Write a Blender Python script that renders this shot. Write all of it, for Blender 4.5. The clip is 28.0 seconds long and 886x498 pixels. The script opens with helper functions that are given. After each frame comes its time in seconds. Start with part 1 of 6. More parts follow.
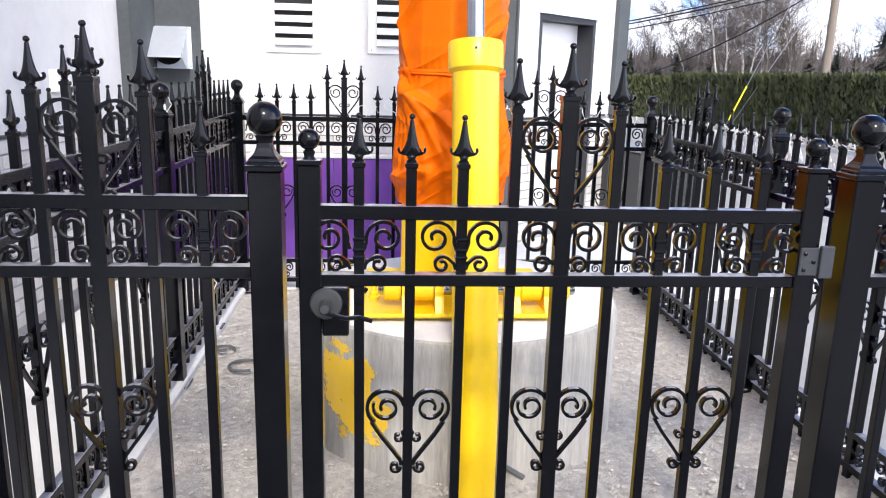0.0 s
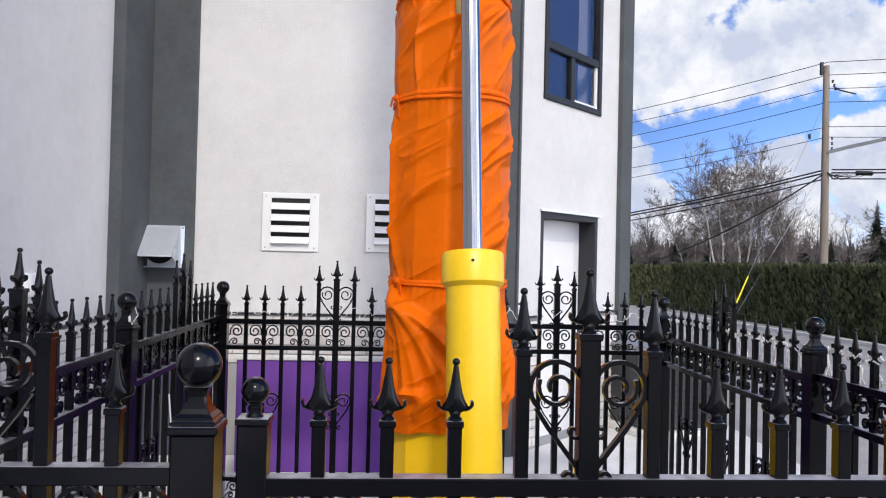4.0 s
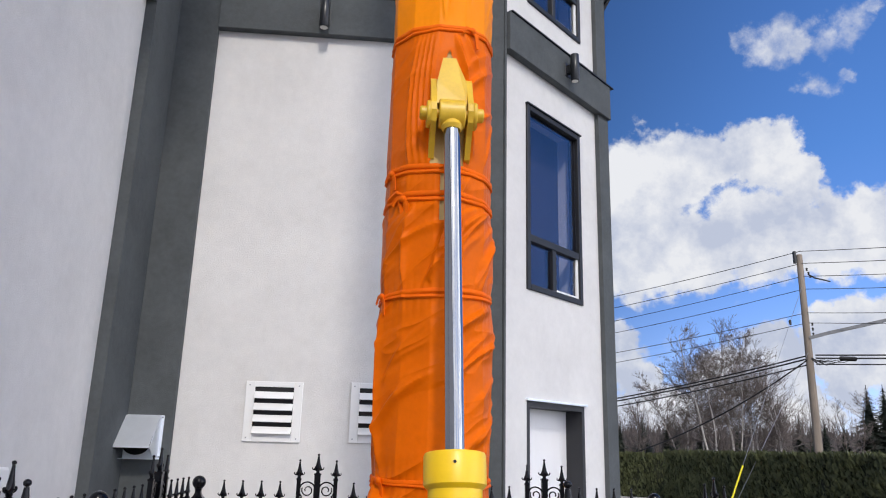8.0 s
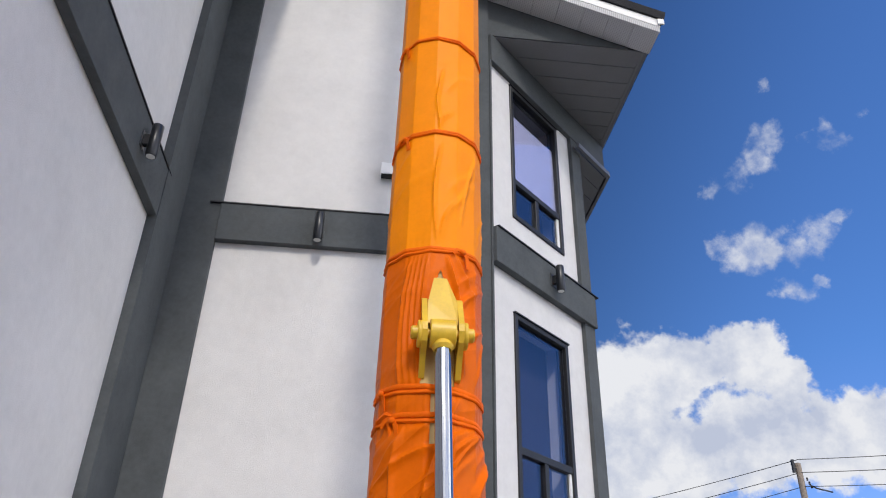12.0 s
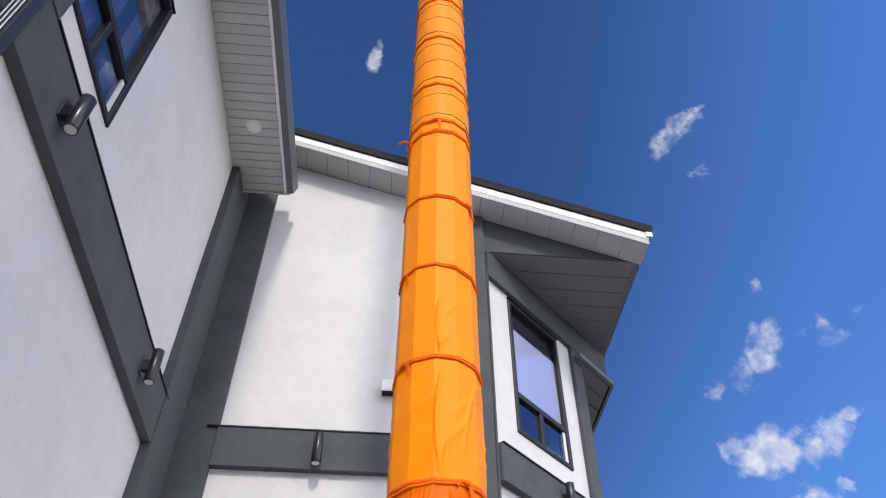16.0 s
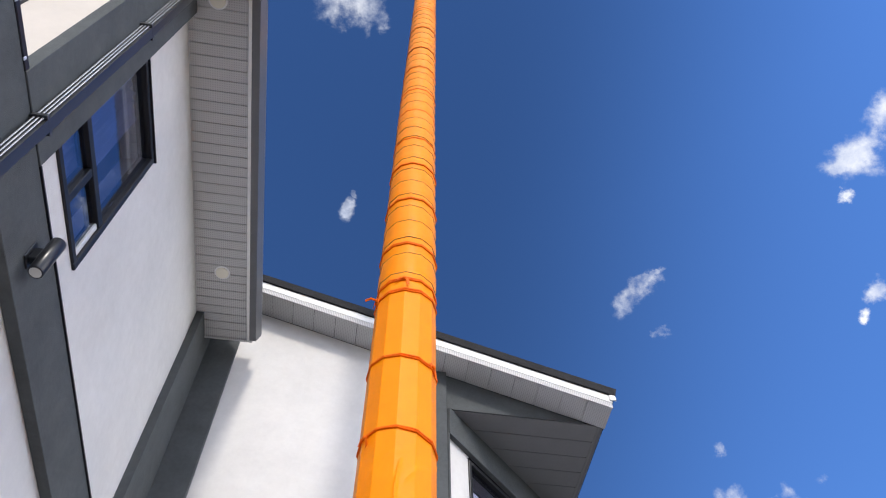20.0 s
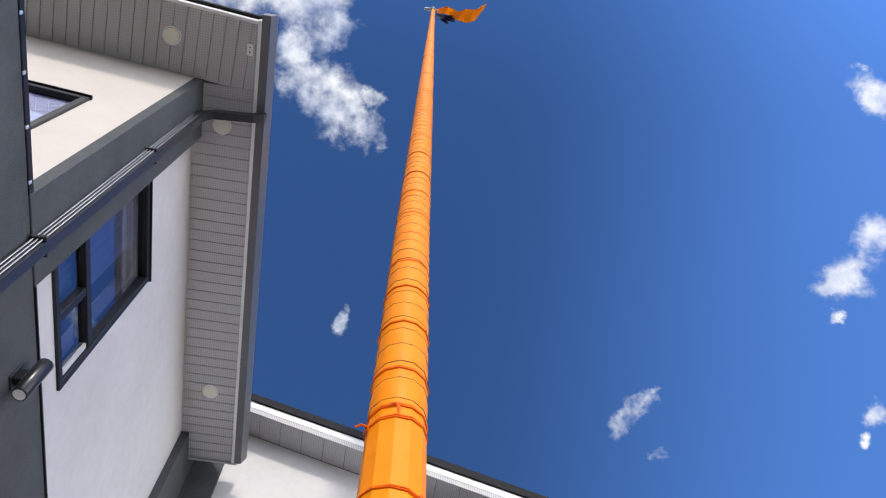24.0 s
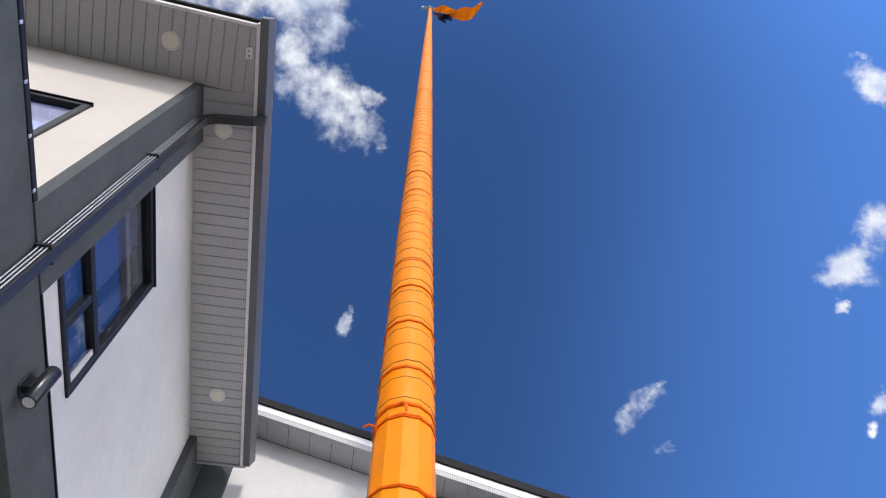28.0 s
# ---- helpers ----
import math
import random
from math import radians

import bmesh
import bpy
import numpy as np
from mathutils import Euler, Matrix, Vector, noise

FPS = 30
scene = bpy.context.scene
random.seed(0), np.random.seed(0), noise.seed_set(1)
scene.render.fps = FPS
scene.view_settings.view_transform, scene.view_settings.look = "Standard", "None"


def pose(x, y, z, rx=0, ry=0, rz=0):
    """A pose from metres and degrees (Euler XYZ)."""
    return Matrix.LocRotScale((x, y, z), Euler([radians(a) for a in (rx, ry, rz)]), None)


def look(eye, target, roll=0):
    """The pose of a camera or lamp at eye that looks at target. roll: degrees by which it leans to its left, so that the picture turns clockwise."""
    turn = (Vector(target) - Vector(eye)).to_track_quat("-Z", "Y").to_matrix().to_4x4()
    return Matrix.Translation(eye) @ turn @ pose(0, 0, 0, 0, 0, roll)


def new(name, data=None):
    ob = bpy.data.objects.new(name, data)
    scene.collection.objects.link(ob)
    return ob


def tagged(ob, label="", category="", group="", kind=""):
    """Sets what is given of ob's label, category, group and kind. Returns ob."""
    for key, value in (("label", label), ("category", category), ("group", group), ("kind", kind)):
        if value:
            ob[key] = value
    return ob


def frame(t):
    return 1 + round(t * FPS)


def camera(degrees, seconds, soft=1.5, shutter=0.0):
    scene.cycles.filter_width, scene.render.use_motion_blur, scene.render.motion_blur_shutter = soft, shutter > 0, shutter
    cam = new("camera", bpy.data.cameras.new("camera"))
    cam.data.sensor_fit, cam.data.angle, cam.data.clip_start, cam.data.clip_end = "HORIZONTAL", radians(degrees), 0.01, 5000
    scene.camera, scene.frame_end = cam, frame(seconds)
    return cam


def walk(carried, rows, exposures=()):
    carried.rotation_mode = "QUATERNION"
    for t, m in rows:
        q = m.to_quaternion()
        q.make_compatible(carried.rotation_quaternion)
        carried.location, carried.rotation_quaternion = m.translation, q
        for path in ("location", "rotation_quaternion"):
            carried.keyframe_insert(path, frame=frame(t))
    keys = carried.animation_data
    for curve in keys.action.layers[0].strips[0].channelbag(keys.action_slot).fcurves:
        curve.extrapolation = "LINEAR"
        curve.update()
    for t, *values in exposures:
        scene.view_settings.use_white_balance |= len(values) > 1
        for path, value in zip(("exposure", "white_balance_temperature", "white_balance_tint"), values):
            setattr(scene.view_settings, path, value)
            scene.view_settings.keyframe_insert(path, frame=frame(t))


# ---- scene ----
cam = camera(61.42, 28.0, soft=1.1)
PATH = [
    (0, pose(0.006, 0.001, 1.523, 76.78, -1.44, -4.32)),
    (0.5, pose(-0.000, 0.135, 1.535, 77.59, -1.47, -2.58)),
    (1, pose(0.079, 0.315, 1.553, 78.92, -1.52, -1.86)),
    (1.5, pose(0.124, 0.399, 1.563, 80.63, -1.53, -1.71)),
    (2, pose(0.107, 0.407, 1.570, 82.58, -1.58, -2.04)),
    (2.5, pose(0.089, 0.405, 1.579, 84.67, -1.59, -2.57)),
    (3, pose(0.073, 0.407, 1.586, 86.79, -1.55, -3.18)),
    (3.5, pose(0.068, 0.400, 1.596, 88.90, -1.43, -3.65)),
    (5.5, look((0.063, 0.331, 1.622), (0.234, 2.308, 1.869), 1.4)),
    (6, look((0.064, 0.335, 1.627), (0.241, 2.302, 1.94), 1.5)),
    (6.5, look((0.065, 0.322, 1.639), (0.242, 2.28, 2.007), 1.5)),
    (7, look((0.065, 0.312, 1.639), (0.239, 2.26, 2.059), 1.4)),
    (7.5, look((0.069, 0.319, 1.647), (0.235, 2.256, 2.115), 1.4)),
    (8, look((0.073, 0.307, 1.65), (0.231, 2.233, 2.166), 1.5)),
    (8.5, look((0.066, 0.305, 1.669), (0.216, 2.217, 2.236), 1.6)),
    (9, look((0.051, 0.297, 1.674), (0.198, 2.191, 2.3), 1.8)),
    (9.5, look((0.045, 0.299, 1.682), (0.192, 2.171, 2.372), 1.9)),
    (10, look((0.053, 0.285, 1.689), (0.205, 2.131, 2.445), 1.7)),
    (10.5, look((0.059, 0.294, 1.695), (0.22, 2.109, 2.521), 1.6)),
    (11, look((0.059, 0.3, 1.703), (0.226, 2.082, 2.595), 1.5)),
    (11.5, look((0.058, 0.309, 1.716), (0.225, 2.058, 2.672), 1.4)),
    (12, look((0.058, 0.314, 1.726), (0.218, 2.032, 2.737), 1.5)),
    (12.5, look((0.056, 0.304, 1.725), (0.21, 1.992, 2.788), 1.5)),
    (14.5, look((0.052, 0.271, 1.764), (0.19, 1.789, 3.06), 0.2)),
    (15, look((0.052, 0.265, 1.77), (0.181, 1.737, 3.118), -0.0)),
    (15.5, look((0.059, 0.27, 1.785), (0.179, 1.695, 3.184), -0.0)),
    (16, look((0.059, 0.279, 1.794), (0.178, 1.658, 3.237), 0.1)),
    (16.5, look((0.061, 0.269, 1.791), (0.183, 1.602, 3.278), 0.2)),
    (17, look((0.057, 0.281, 1.803), (0.186, 1.569, 3.328), 0.5)),
    (17.5, look((0.055, 0.271, 1.8), (0.192, 1.52, 3.357), 0.7)),
    (18, look((0.053, 0.268, 1.801), (0.2, 1.478, 3.387), 0.6)),
    (18.5, look((0.054, 0.261, 1.8), (0.21, 1.433, 3.413), 0.4)),
    (19, look((0.057, 0.247, 1.81), (0.221, 1.381, 3.448), -0.0)),
    (19.5, look((0.055, 0.234, 1.813), (0.225, 1.329, 3.479), -0.5)),
    (20, look((0.053, 0.221, 1.815), (0.226, 1.277, 3.505), -0.8)),
    (20.5, look((0.049, 0.219, 1.818), (0.221, 1.239, 3.53), -1.0)),
    (21, look((0.052, 0.204, 1.818), (0.219, 1.19, 3.551), -0.9)),
    (21.5, look((0.051, 0.197, 1.822), (0.214, 1.147, 3.574), -0.8)),
    (23.5, look((0.039, 0.16, 1.831), (0.19, 0.972, 3.652), -1.0)),
    (24, look((0.046, 0.163, 1.834), (0.194, 0.947, 3.668), -1.2)),
    (24.5, look((0.048, 0.163, 1.831), (0.193, 0.919, 3.677), -1.4)),
    (25, look((0.045, 0.163, 1.827), (0.188, 0.888, 3.685), -1.6)),
    (25.5, look((0.039, 0.168, 1.834), (0.181, 0.861, 3.705), -1.9)),
    (26, look((0.038, 0.161, 1.836), (0.179, 0.823, 3.717), -2.5)),
    (26.5, look((0.033, 0.149, 1.832), (0.177, 0.793, 3.72), -3.2)),
    (27, look((0.045, 0.138, 1.836), (0.187, 0.79, 3.722), -3.3)),
    (27.5, look((0.044, 0.152, 1.831), (0.187, 0.854, 3.698), -2.8)),
    (28, look((0.037, 0.162, 1.827), (0.179, 0.95, 3.66), -2.1)),
]
walk(cam, PATH, exposures=[(0.0, 1.05), (1.5, 0.85), (3.0, 0.45), (6.0, 0.12), (8.0, 0.05), (12.0, 0.03), (15.0, 0.25), (22.0, 0.45), (28.0, 0.38)])

# ---------------------------------------------------------------- light
SUN_TURN, SUN_HEIGHT = radians(-4.5), radians(40)
to_sun = Vector((-math.sin(SUN_TURN) * math.cos(SUN_HEIGHT), -math.cos(SUN_TURN) * math.cos(SUN_HEIGHT), math.sin(SUN_HEIGHT)))
sun = new("sun", bpy.data.lights.new("sun", "SUN"))
sun.data.energy, sun.data.angle, sun.data.color = 1.75, radians(5.5), (1.0, 0.93, 0.83)
sun.matrix_world = look(to_sun * 40, (0, 0, 0))

world = bpy.data.worlds.new("sky")
scene.world = world
world.use_nodes = True
wt = world.node_tree
wt.nodes.clear()


def node(tree, kind, **values):
    n = tree.nodes.new(kind)
    for key, value in values.items():
        if key in n.inputs:
            n.inputs[key].default_value = value
    return n


def math_node(tree, op, a, b=None, c=None, clamp=False):
    n = tree.nodes.new("ShaderNodeMath")
    n.operation, n.use_clamp = op, clamp
    for i, v in enumerate((a, b, c)):
        if v is None:
            continue
        if isinstance(v, (int, float)):
            n.inputs[i].default_value = v
        else:
            tree.links.new(v, n.inputs[i])
    return n.outputs[0]


sky = wt.nodes.new("ShaderNodeTexSky")
sky.sky_type, sky.sun_disc = "NISHITA", False
sky.sun_elevation, sky.sun_rotation = SUN_HEIGHT, math.pi + SUN_TURN
sky.air_density, sky.dust_density, sky.ozone_density = 0.85, 0.15, 2.5
coord = wt.nodes.new("ShaderNodeTexCoord")
warp_noise = node(wt, "ShaderNodeTexNoise", Scale=13.0, Detail=7.0, Roughness=0.6)
wt.links.new(coord.outputs["Generated"], warp_noise.inputs["Vector"])
fine_noise = node(wt, "ShaderNodeTexNoise", Scale=16.0, Detail=9.0, Roughness=0.62)
wt.links.new(coord.outputs["Generated"], fine_noise.inputs["Vector"])
CLOUD_BRIGHT, FILL_BEHIND, FILL_ASIDE = 8.3, 31.0, 38.0
# clouds: where they stand in the sky, and how wide
CUMULUS = [
    ((0.333, 0.882, 0.333), 0.074), ((0.385, 0.854, 0.349), 0.058), ((0.453, 0.820, 0.351), 0.053), ((0.493, 0.808, 0.323), 0.035),
    ((0.317, 0.913, 0.258), 0.079), ((0.395, 0.885, 0.247), 0.065), ((0.460, 0.850, 0.255), 0.069), ((0.519, 0.816, 0.256), 0.066),
    ((0.568, 0.783, 0.256), 0.057), ((0.311, 0.943, 0.122), 0.043), ((0.350, 0.932, 0.097), 0.024), ((0.532, 0.836, 0.137), 0.049),
    ((0.570, 0.809, 0.142), 0.053), ((0.550, 0.830, 0.091), 0.042), ((0.425, 0.900, 0.085), 0.050), ((0.475, 0.874, 0.110), 0.052), ((0.605, 0.790, 0.075), 0.060),
    ((0.500, 0.862, 0.060), 0.050), ((0.380, 0.922, 0.050), 0.045), ((0.330, 0.940, 0.050), 0.040),
]
WISPS = [
    ((-0.050, 0.499, 0.865), 0.013), ((-0.041, 0.487, 0.873), 0.008), ((0.327, 0.533, 0.780), 0.025), ((0.342, 0.513, 0.787), 0.026),
    ((0.353, 0.497, 0.792), 0.012), ((0.376, 0.540, 0.753), 0.014),
    ((0.41, 0.776, 0.48), 0.018), ((0.431, 0.764, 0.48), 0.029), ((0.454, 0.752, 0.477), 0.026), ((0.478, 0.742, 0.47), 0.017),
    ((0.503, 0.726, 0.468), 0.022), ((0.521, 0.71, 0.473), 0.025), ((0.535, 0.691, 0.487), 0.017), ((0.481, 0.766, 0.427), 0.015),
    ((0.5, 0.753, 0.427), 0.020), ((0.516, 0.739, 0.434), 0.015),
]
UPPER_WISPS = [
    ((0.412, 0.726, 0.551), 0.016), ((0.431, 0.707, 0.56), 0.025), ((0.451, 0.685, 0.572), 0.025), ((0.467, 0.667, 0.58), 0.018),
    ((0.496, 0.651, 0.575), 0.016), ((0.516, 0.639, 0.571), 0.023), ((0.533, 0.623, 0.572), 0.023), ((0.545, 0.61, 0.575), 0.014),
    ((0.442, 0.635, 0.634), 0.014),
]
HIGH = [
    ((-0.375, 0.092, 0.922), 0.060), ((-0.287, 0.091, 0.954), 0.078), ((-0.209, 0.089, 0.974), 0.069), ((-0.152, 0.108, 0.982), 0.055),
    ((-0.124, 0.135, 0.983), 0.041), ((-0.160, 0.162, 0.974), 0.036), ((-0.148, 0.199, 0.969), 0.035), ((-0.117, 0.213, 0.970), 0.049),
    ((-0.084, 0.241, 0.967), 0.048), ((-0.058, 0.252, 0.966), 0.038), ((-0.046, 0.219, 0.975), 0.021), ((-0.035, 0.267, 0.963), 0.021),
    ((0.526, 0.093, 0.845), 0.029), ((0.510, 0.078, 0.857), 0.013), ((0.558, 0.252, 0.790), 0.032), ((0.542, 0.291, 0.789), 0.035),
    ((0.526, 0.312, 0.791), 0.021), ((0.540, 0.338, 0.770), 0.011), ((0.575, 0.421, 0.702), 0.020), ((0.569, 0.451, 0.688), 0.010),
]
push = node(wt, "ShaderNodeVectorMath")
push.operation = "MULTIPLY_ADD"
wt.links.new(warp_noise.outputs["Color"], push.inputs[0])
push.inputs[1].default_value = (0.09, 0.09, 0.09)
wt.links.new(coord.outputs["Generated"], push.inputs[2])


def cloud_cover(rows, blend):
    """How deep a direction lies inside the nearest cloud of a group."""
    total = None
    for way, wide in rows:
        d = node(wt, "ShaderNodeVectorMath")
        d.operation = "DISTANCE"
        wt.links.new(push.outputs[0], d.inputs[0])
        d.inputs[1].default_value = Vector(way).normalized() + Vector((0.045, 0.045, 0.045))
        m = math_node(wt, "MULTIPLY_ADD", d.outputs["Value"], -1.0 / wide, 1.0)
        total = m if total is None else math_node(wt, "SMOOTH_MAX", total, m, blend)
    return total


solid = cloud_cover(CUMULUS, 0.25)
thin = cloud_cover(WISPS + UPPER_WISPS, 0.2)
# unseen cloud added behind and beside the camera as fill; low adds horizon cloud
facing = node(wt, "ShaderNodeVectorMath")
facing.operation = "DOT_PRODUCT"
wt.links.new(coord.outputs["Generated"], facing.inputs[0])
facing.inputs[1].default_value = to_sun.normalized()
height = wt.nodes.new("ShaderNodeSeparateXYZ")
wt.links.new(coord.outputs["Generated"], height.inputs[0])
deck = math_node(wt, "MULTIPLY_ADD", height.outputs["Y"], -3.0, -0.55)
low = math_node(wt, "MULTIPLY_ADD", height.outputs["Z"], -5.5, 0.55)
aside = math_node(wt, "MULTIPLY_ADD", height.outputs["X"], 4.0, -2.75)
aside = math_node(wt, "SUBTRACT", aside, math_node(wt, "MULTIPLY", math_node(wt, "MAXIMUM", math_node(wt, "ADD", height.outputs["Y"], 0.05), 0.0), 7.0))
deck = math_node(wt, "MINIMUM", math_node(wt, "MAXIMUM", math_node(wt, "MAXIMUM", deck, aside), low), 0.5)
grain = math_node(wt, "MULTIPLY_ADD", fine_noise.outputs["Fac"], 2.6, -1.3)


def cloud_edge(cover, gain, most, grain_part, lo, hi):
    v = math_node(wt, "MINIMUM", math_node(wt, "MULTIPLY", cover, gain), most)
    v = math_node(wt, "ADD", v, math_node(wt, "MULTIPLY", grain, grain_part))
    r = node(wt, "ShaderNodeMapRange")
    r.interpolation_type = "SMOOTHSTEP"
    r.inputs["From Min"].default_value, r.inputs["From Max"].default_value = lo, hi
    wt.links.new(v, r.inputs["Value"])
    return r.outputs["Result"]


high_part = cloud_edge(cloud_cover(HIGH, 0.2), 1.4, 0.75, 1.2, 0.0, 1.2)
amount = math_node(wt, "MAXIMUM", cloud_edge(solid, 1.7, 0.9, 0.75, 0.02, 0.42), cloud_edge(thin, 1.2, 0.5, 1.35, 0.0, 1.35))
amount = math_node(wt, "MAXIMUM", amount, high_part)
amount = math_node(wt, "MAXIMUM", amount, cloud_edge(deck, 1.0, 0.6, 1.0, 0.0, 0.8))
shade_noise = node(wt, "ShaderNodeTexNoise", Scale=12.0, Detail=8.0, Roughness=0.6)
wt.links.new(coord.outputs["Generated"], shade_noise.inputs["Vector"])
cloud_tone = node(wt, "ShaderNodeValToRGB")
cloud_tone.color_ramp.elements[0].position, cloud_tone.color_ramp.elements[0].color = 0.40, (0.60, 0.66, 0.82, 1)
cloud_tone.color_ramp.elements[1].position, cloud_tone.color_ramp.elements[1].color = 0.60, (0.96, 0.975, 1.02, 1)
wt.links.new(shade_noise.outputs["Fac"], cloud_tone.inputs["Fac"])
# glow added to that unseen cloud, fill light for the walls
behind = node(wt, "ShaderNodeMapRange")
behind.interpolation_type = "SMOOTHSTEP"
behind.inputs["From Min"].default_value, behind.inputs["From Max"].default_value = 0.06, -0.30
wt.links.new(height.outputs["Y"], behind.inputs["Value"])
glow = math_node(wt, "MAXIMUM", math_node(wt, "MULTIPLY_ADD", facing.outputs["Value"], FILL_BEHIND, -0.35 * FILL_BEHIND), 0.0)
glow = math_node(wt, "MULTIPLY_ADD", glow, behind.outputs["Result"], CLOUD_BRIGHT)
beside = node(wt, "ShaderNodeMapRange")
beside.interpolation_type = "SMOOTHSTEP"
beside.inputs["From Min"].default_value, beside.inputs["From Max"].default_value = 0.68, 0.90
beside.inputs["To Max"].default_value = FILL_ASIDE
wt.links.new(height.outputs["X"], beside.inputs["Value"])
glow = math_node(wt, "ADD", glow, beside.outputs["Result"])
# the added fill is tinted warm so that the walls stay neutral
warm = node(wt, "ShaderNodeMix")
warm.data_type, warm.blend_type = "RGBA", "MULTIPLY"
warm.inputs["B"].default_value = (1.0, 0.93, 0.83, 1)
wt.links.new(math_node(wt, "MAXIMUM", behind.outputs["Result"], math_node(wt, "MULTIPLY", beside.outputs["Result"], 1.0 / FILL_ASIDE)), warm.inputs["Factor"])
wt.links.new(cloud_tone.outputs["Color"], warm.inputs["A"])
cloud_light = node(wt, "ShaderNodeVectorMath")
cloud_light.operation = "SCALE"
wt.links.new(warm.outputs["Result"], cloud_light.inputs[0])
wt.links.new(glow, cloud_light.inputs["Scale"])
tint = node(wt, "ShaderNodeMix")
tint.data_type, tint.blend_type = "RGBA", "MULTIPLY"
tint.inputs["Factor"].default_value = 1.0
wt.links.new(sky.outputs["Color"], tint.inputs["A"])
tint.inputs["B"].default_value = (0.64, 0.99, 1.47, 1)
# the blue brightens towards +X, graded to suit the camera's view
pale = node(wt, "ShaderNodeMapRange")
pale.interpolation_type = "SMOOTHERSTEP"
pale.inputs["From Min"].default_value, pale.inputs["From Max"].default_value = 0.05, 0.7
pale.inputs["To Min"].default_value, pale.inputs["To Max"].default_value = 0.80, 1.95
wt.links.new(height.outputs["X"], pale.inputs["Value"])
clear = node(wt, "ShaderNodeVectorMath")
clear.operation = "SCALE"
# low haze takes the green out of the blue
haze = node(wt, "ShaderNodeMix")
haze.data_type, haze.blend_type = "RGBA", "MULTIPLY"
haze.inputs["B"].default_value = (1.45, 0.96, 0.94, 1)
sink = node(wt, "ShaderNodeMapRange")
sink.inputs["From Min"].default_value, sink.inputs["From Max"].default_value = 0.36, 0.04
wt.links.new(height.outputs["Z"], sink.inputs["Value"])
wt.links.new(sink.outputs["Result"], haze.inputs["Factor"])
wt.links.new(tint.outputs["Result"], haze.inputs["A"])
wt.links.new(haze.outputs["Result"], clear.inputs[0])
rise = node(wt, "ShaderNodeMapRange")
rise.inputs["From Min"].default_value, rise.inputs["From Max"].default_value = 0.30, 0.85
rise.inputs["To Min"].default_value, rise.inputs["To Max"].default_value = 0.63, 0.91
wt.links.new(height.outputs["Z"], rise.inputs["Value"])
near_sun = node(wt, "ShaderNodeMapRange")
near_sun.interpolation_type = "SMOOTHSTEP"
near_sun.inputs["From Min"].default_value, near_sun.inputs["From Max"].default_value = 0.45, 0.92
near_sun.inputs["To Min"].default_value, near_sun.inputs["To Max"].default_value = 1.0, 1.8
wt.links.new(facing.outputs["Value"], near_sun.inputs["Value"])
shine = math_node(wt, "MULTIPLY", pale.outputs["Result"], rise.outputs["Result"])
wt.links.new(math_node(wt, "MULTIPLY", shine, near_sun.outputs["Result"]), clear.inputs["Scale"])
mixed = node(wt, "ShaderNodeMix")
mixed.data_type = "RGBA"
wt.links.new(amount, mixed.inputs["Factor"])
wt.links.new(clear.outputs["Vector"], mixed.inputs["A"])
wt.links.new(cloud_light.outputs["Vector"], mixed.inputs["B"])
back = node(wt, "ShaderNodeBackground", Strength=0.10)
wt.links.new(mixed.outputs["Result"], back.inputs["Color"])
wt.links.new(back.outputs[0], wt.nodes.new("ShaderNodeOutputWorld").inputs["Surface"])


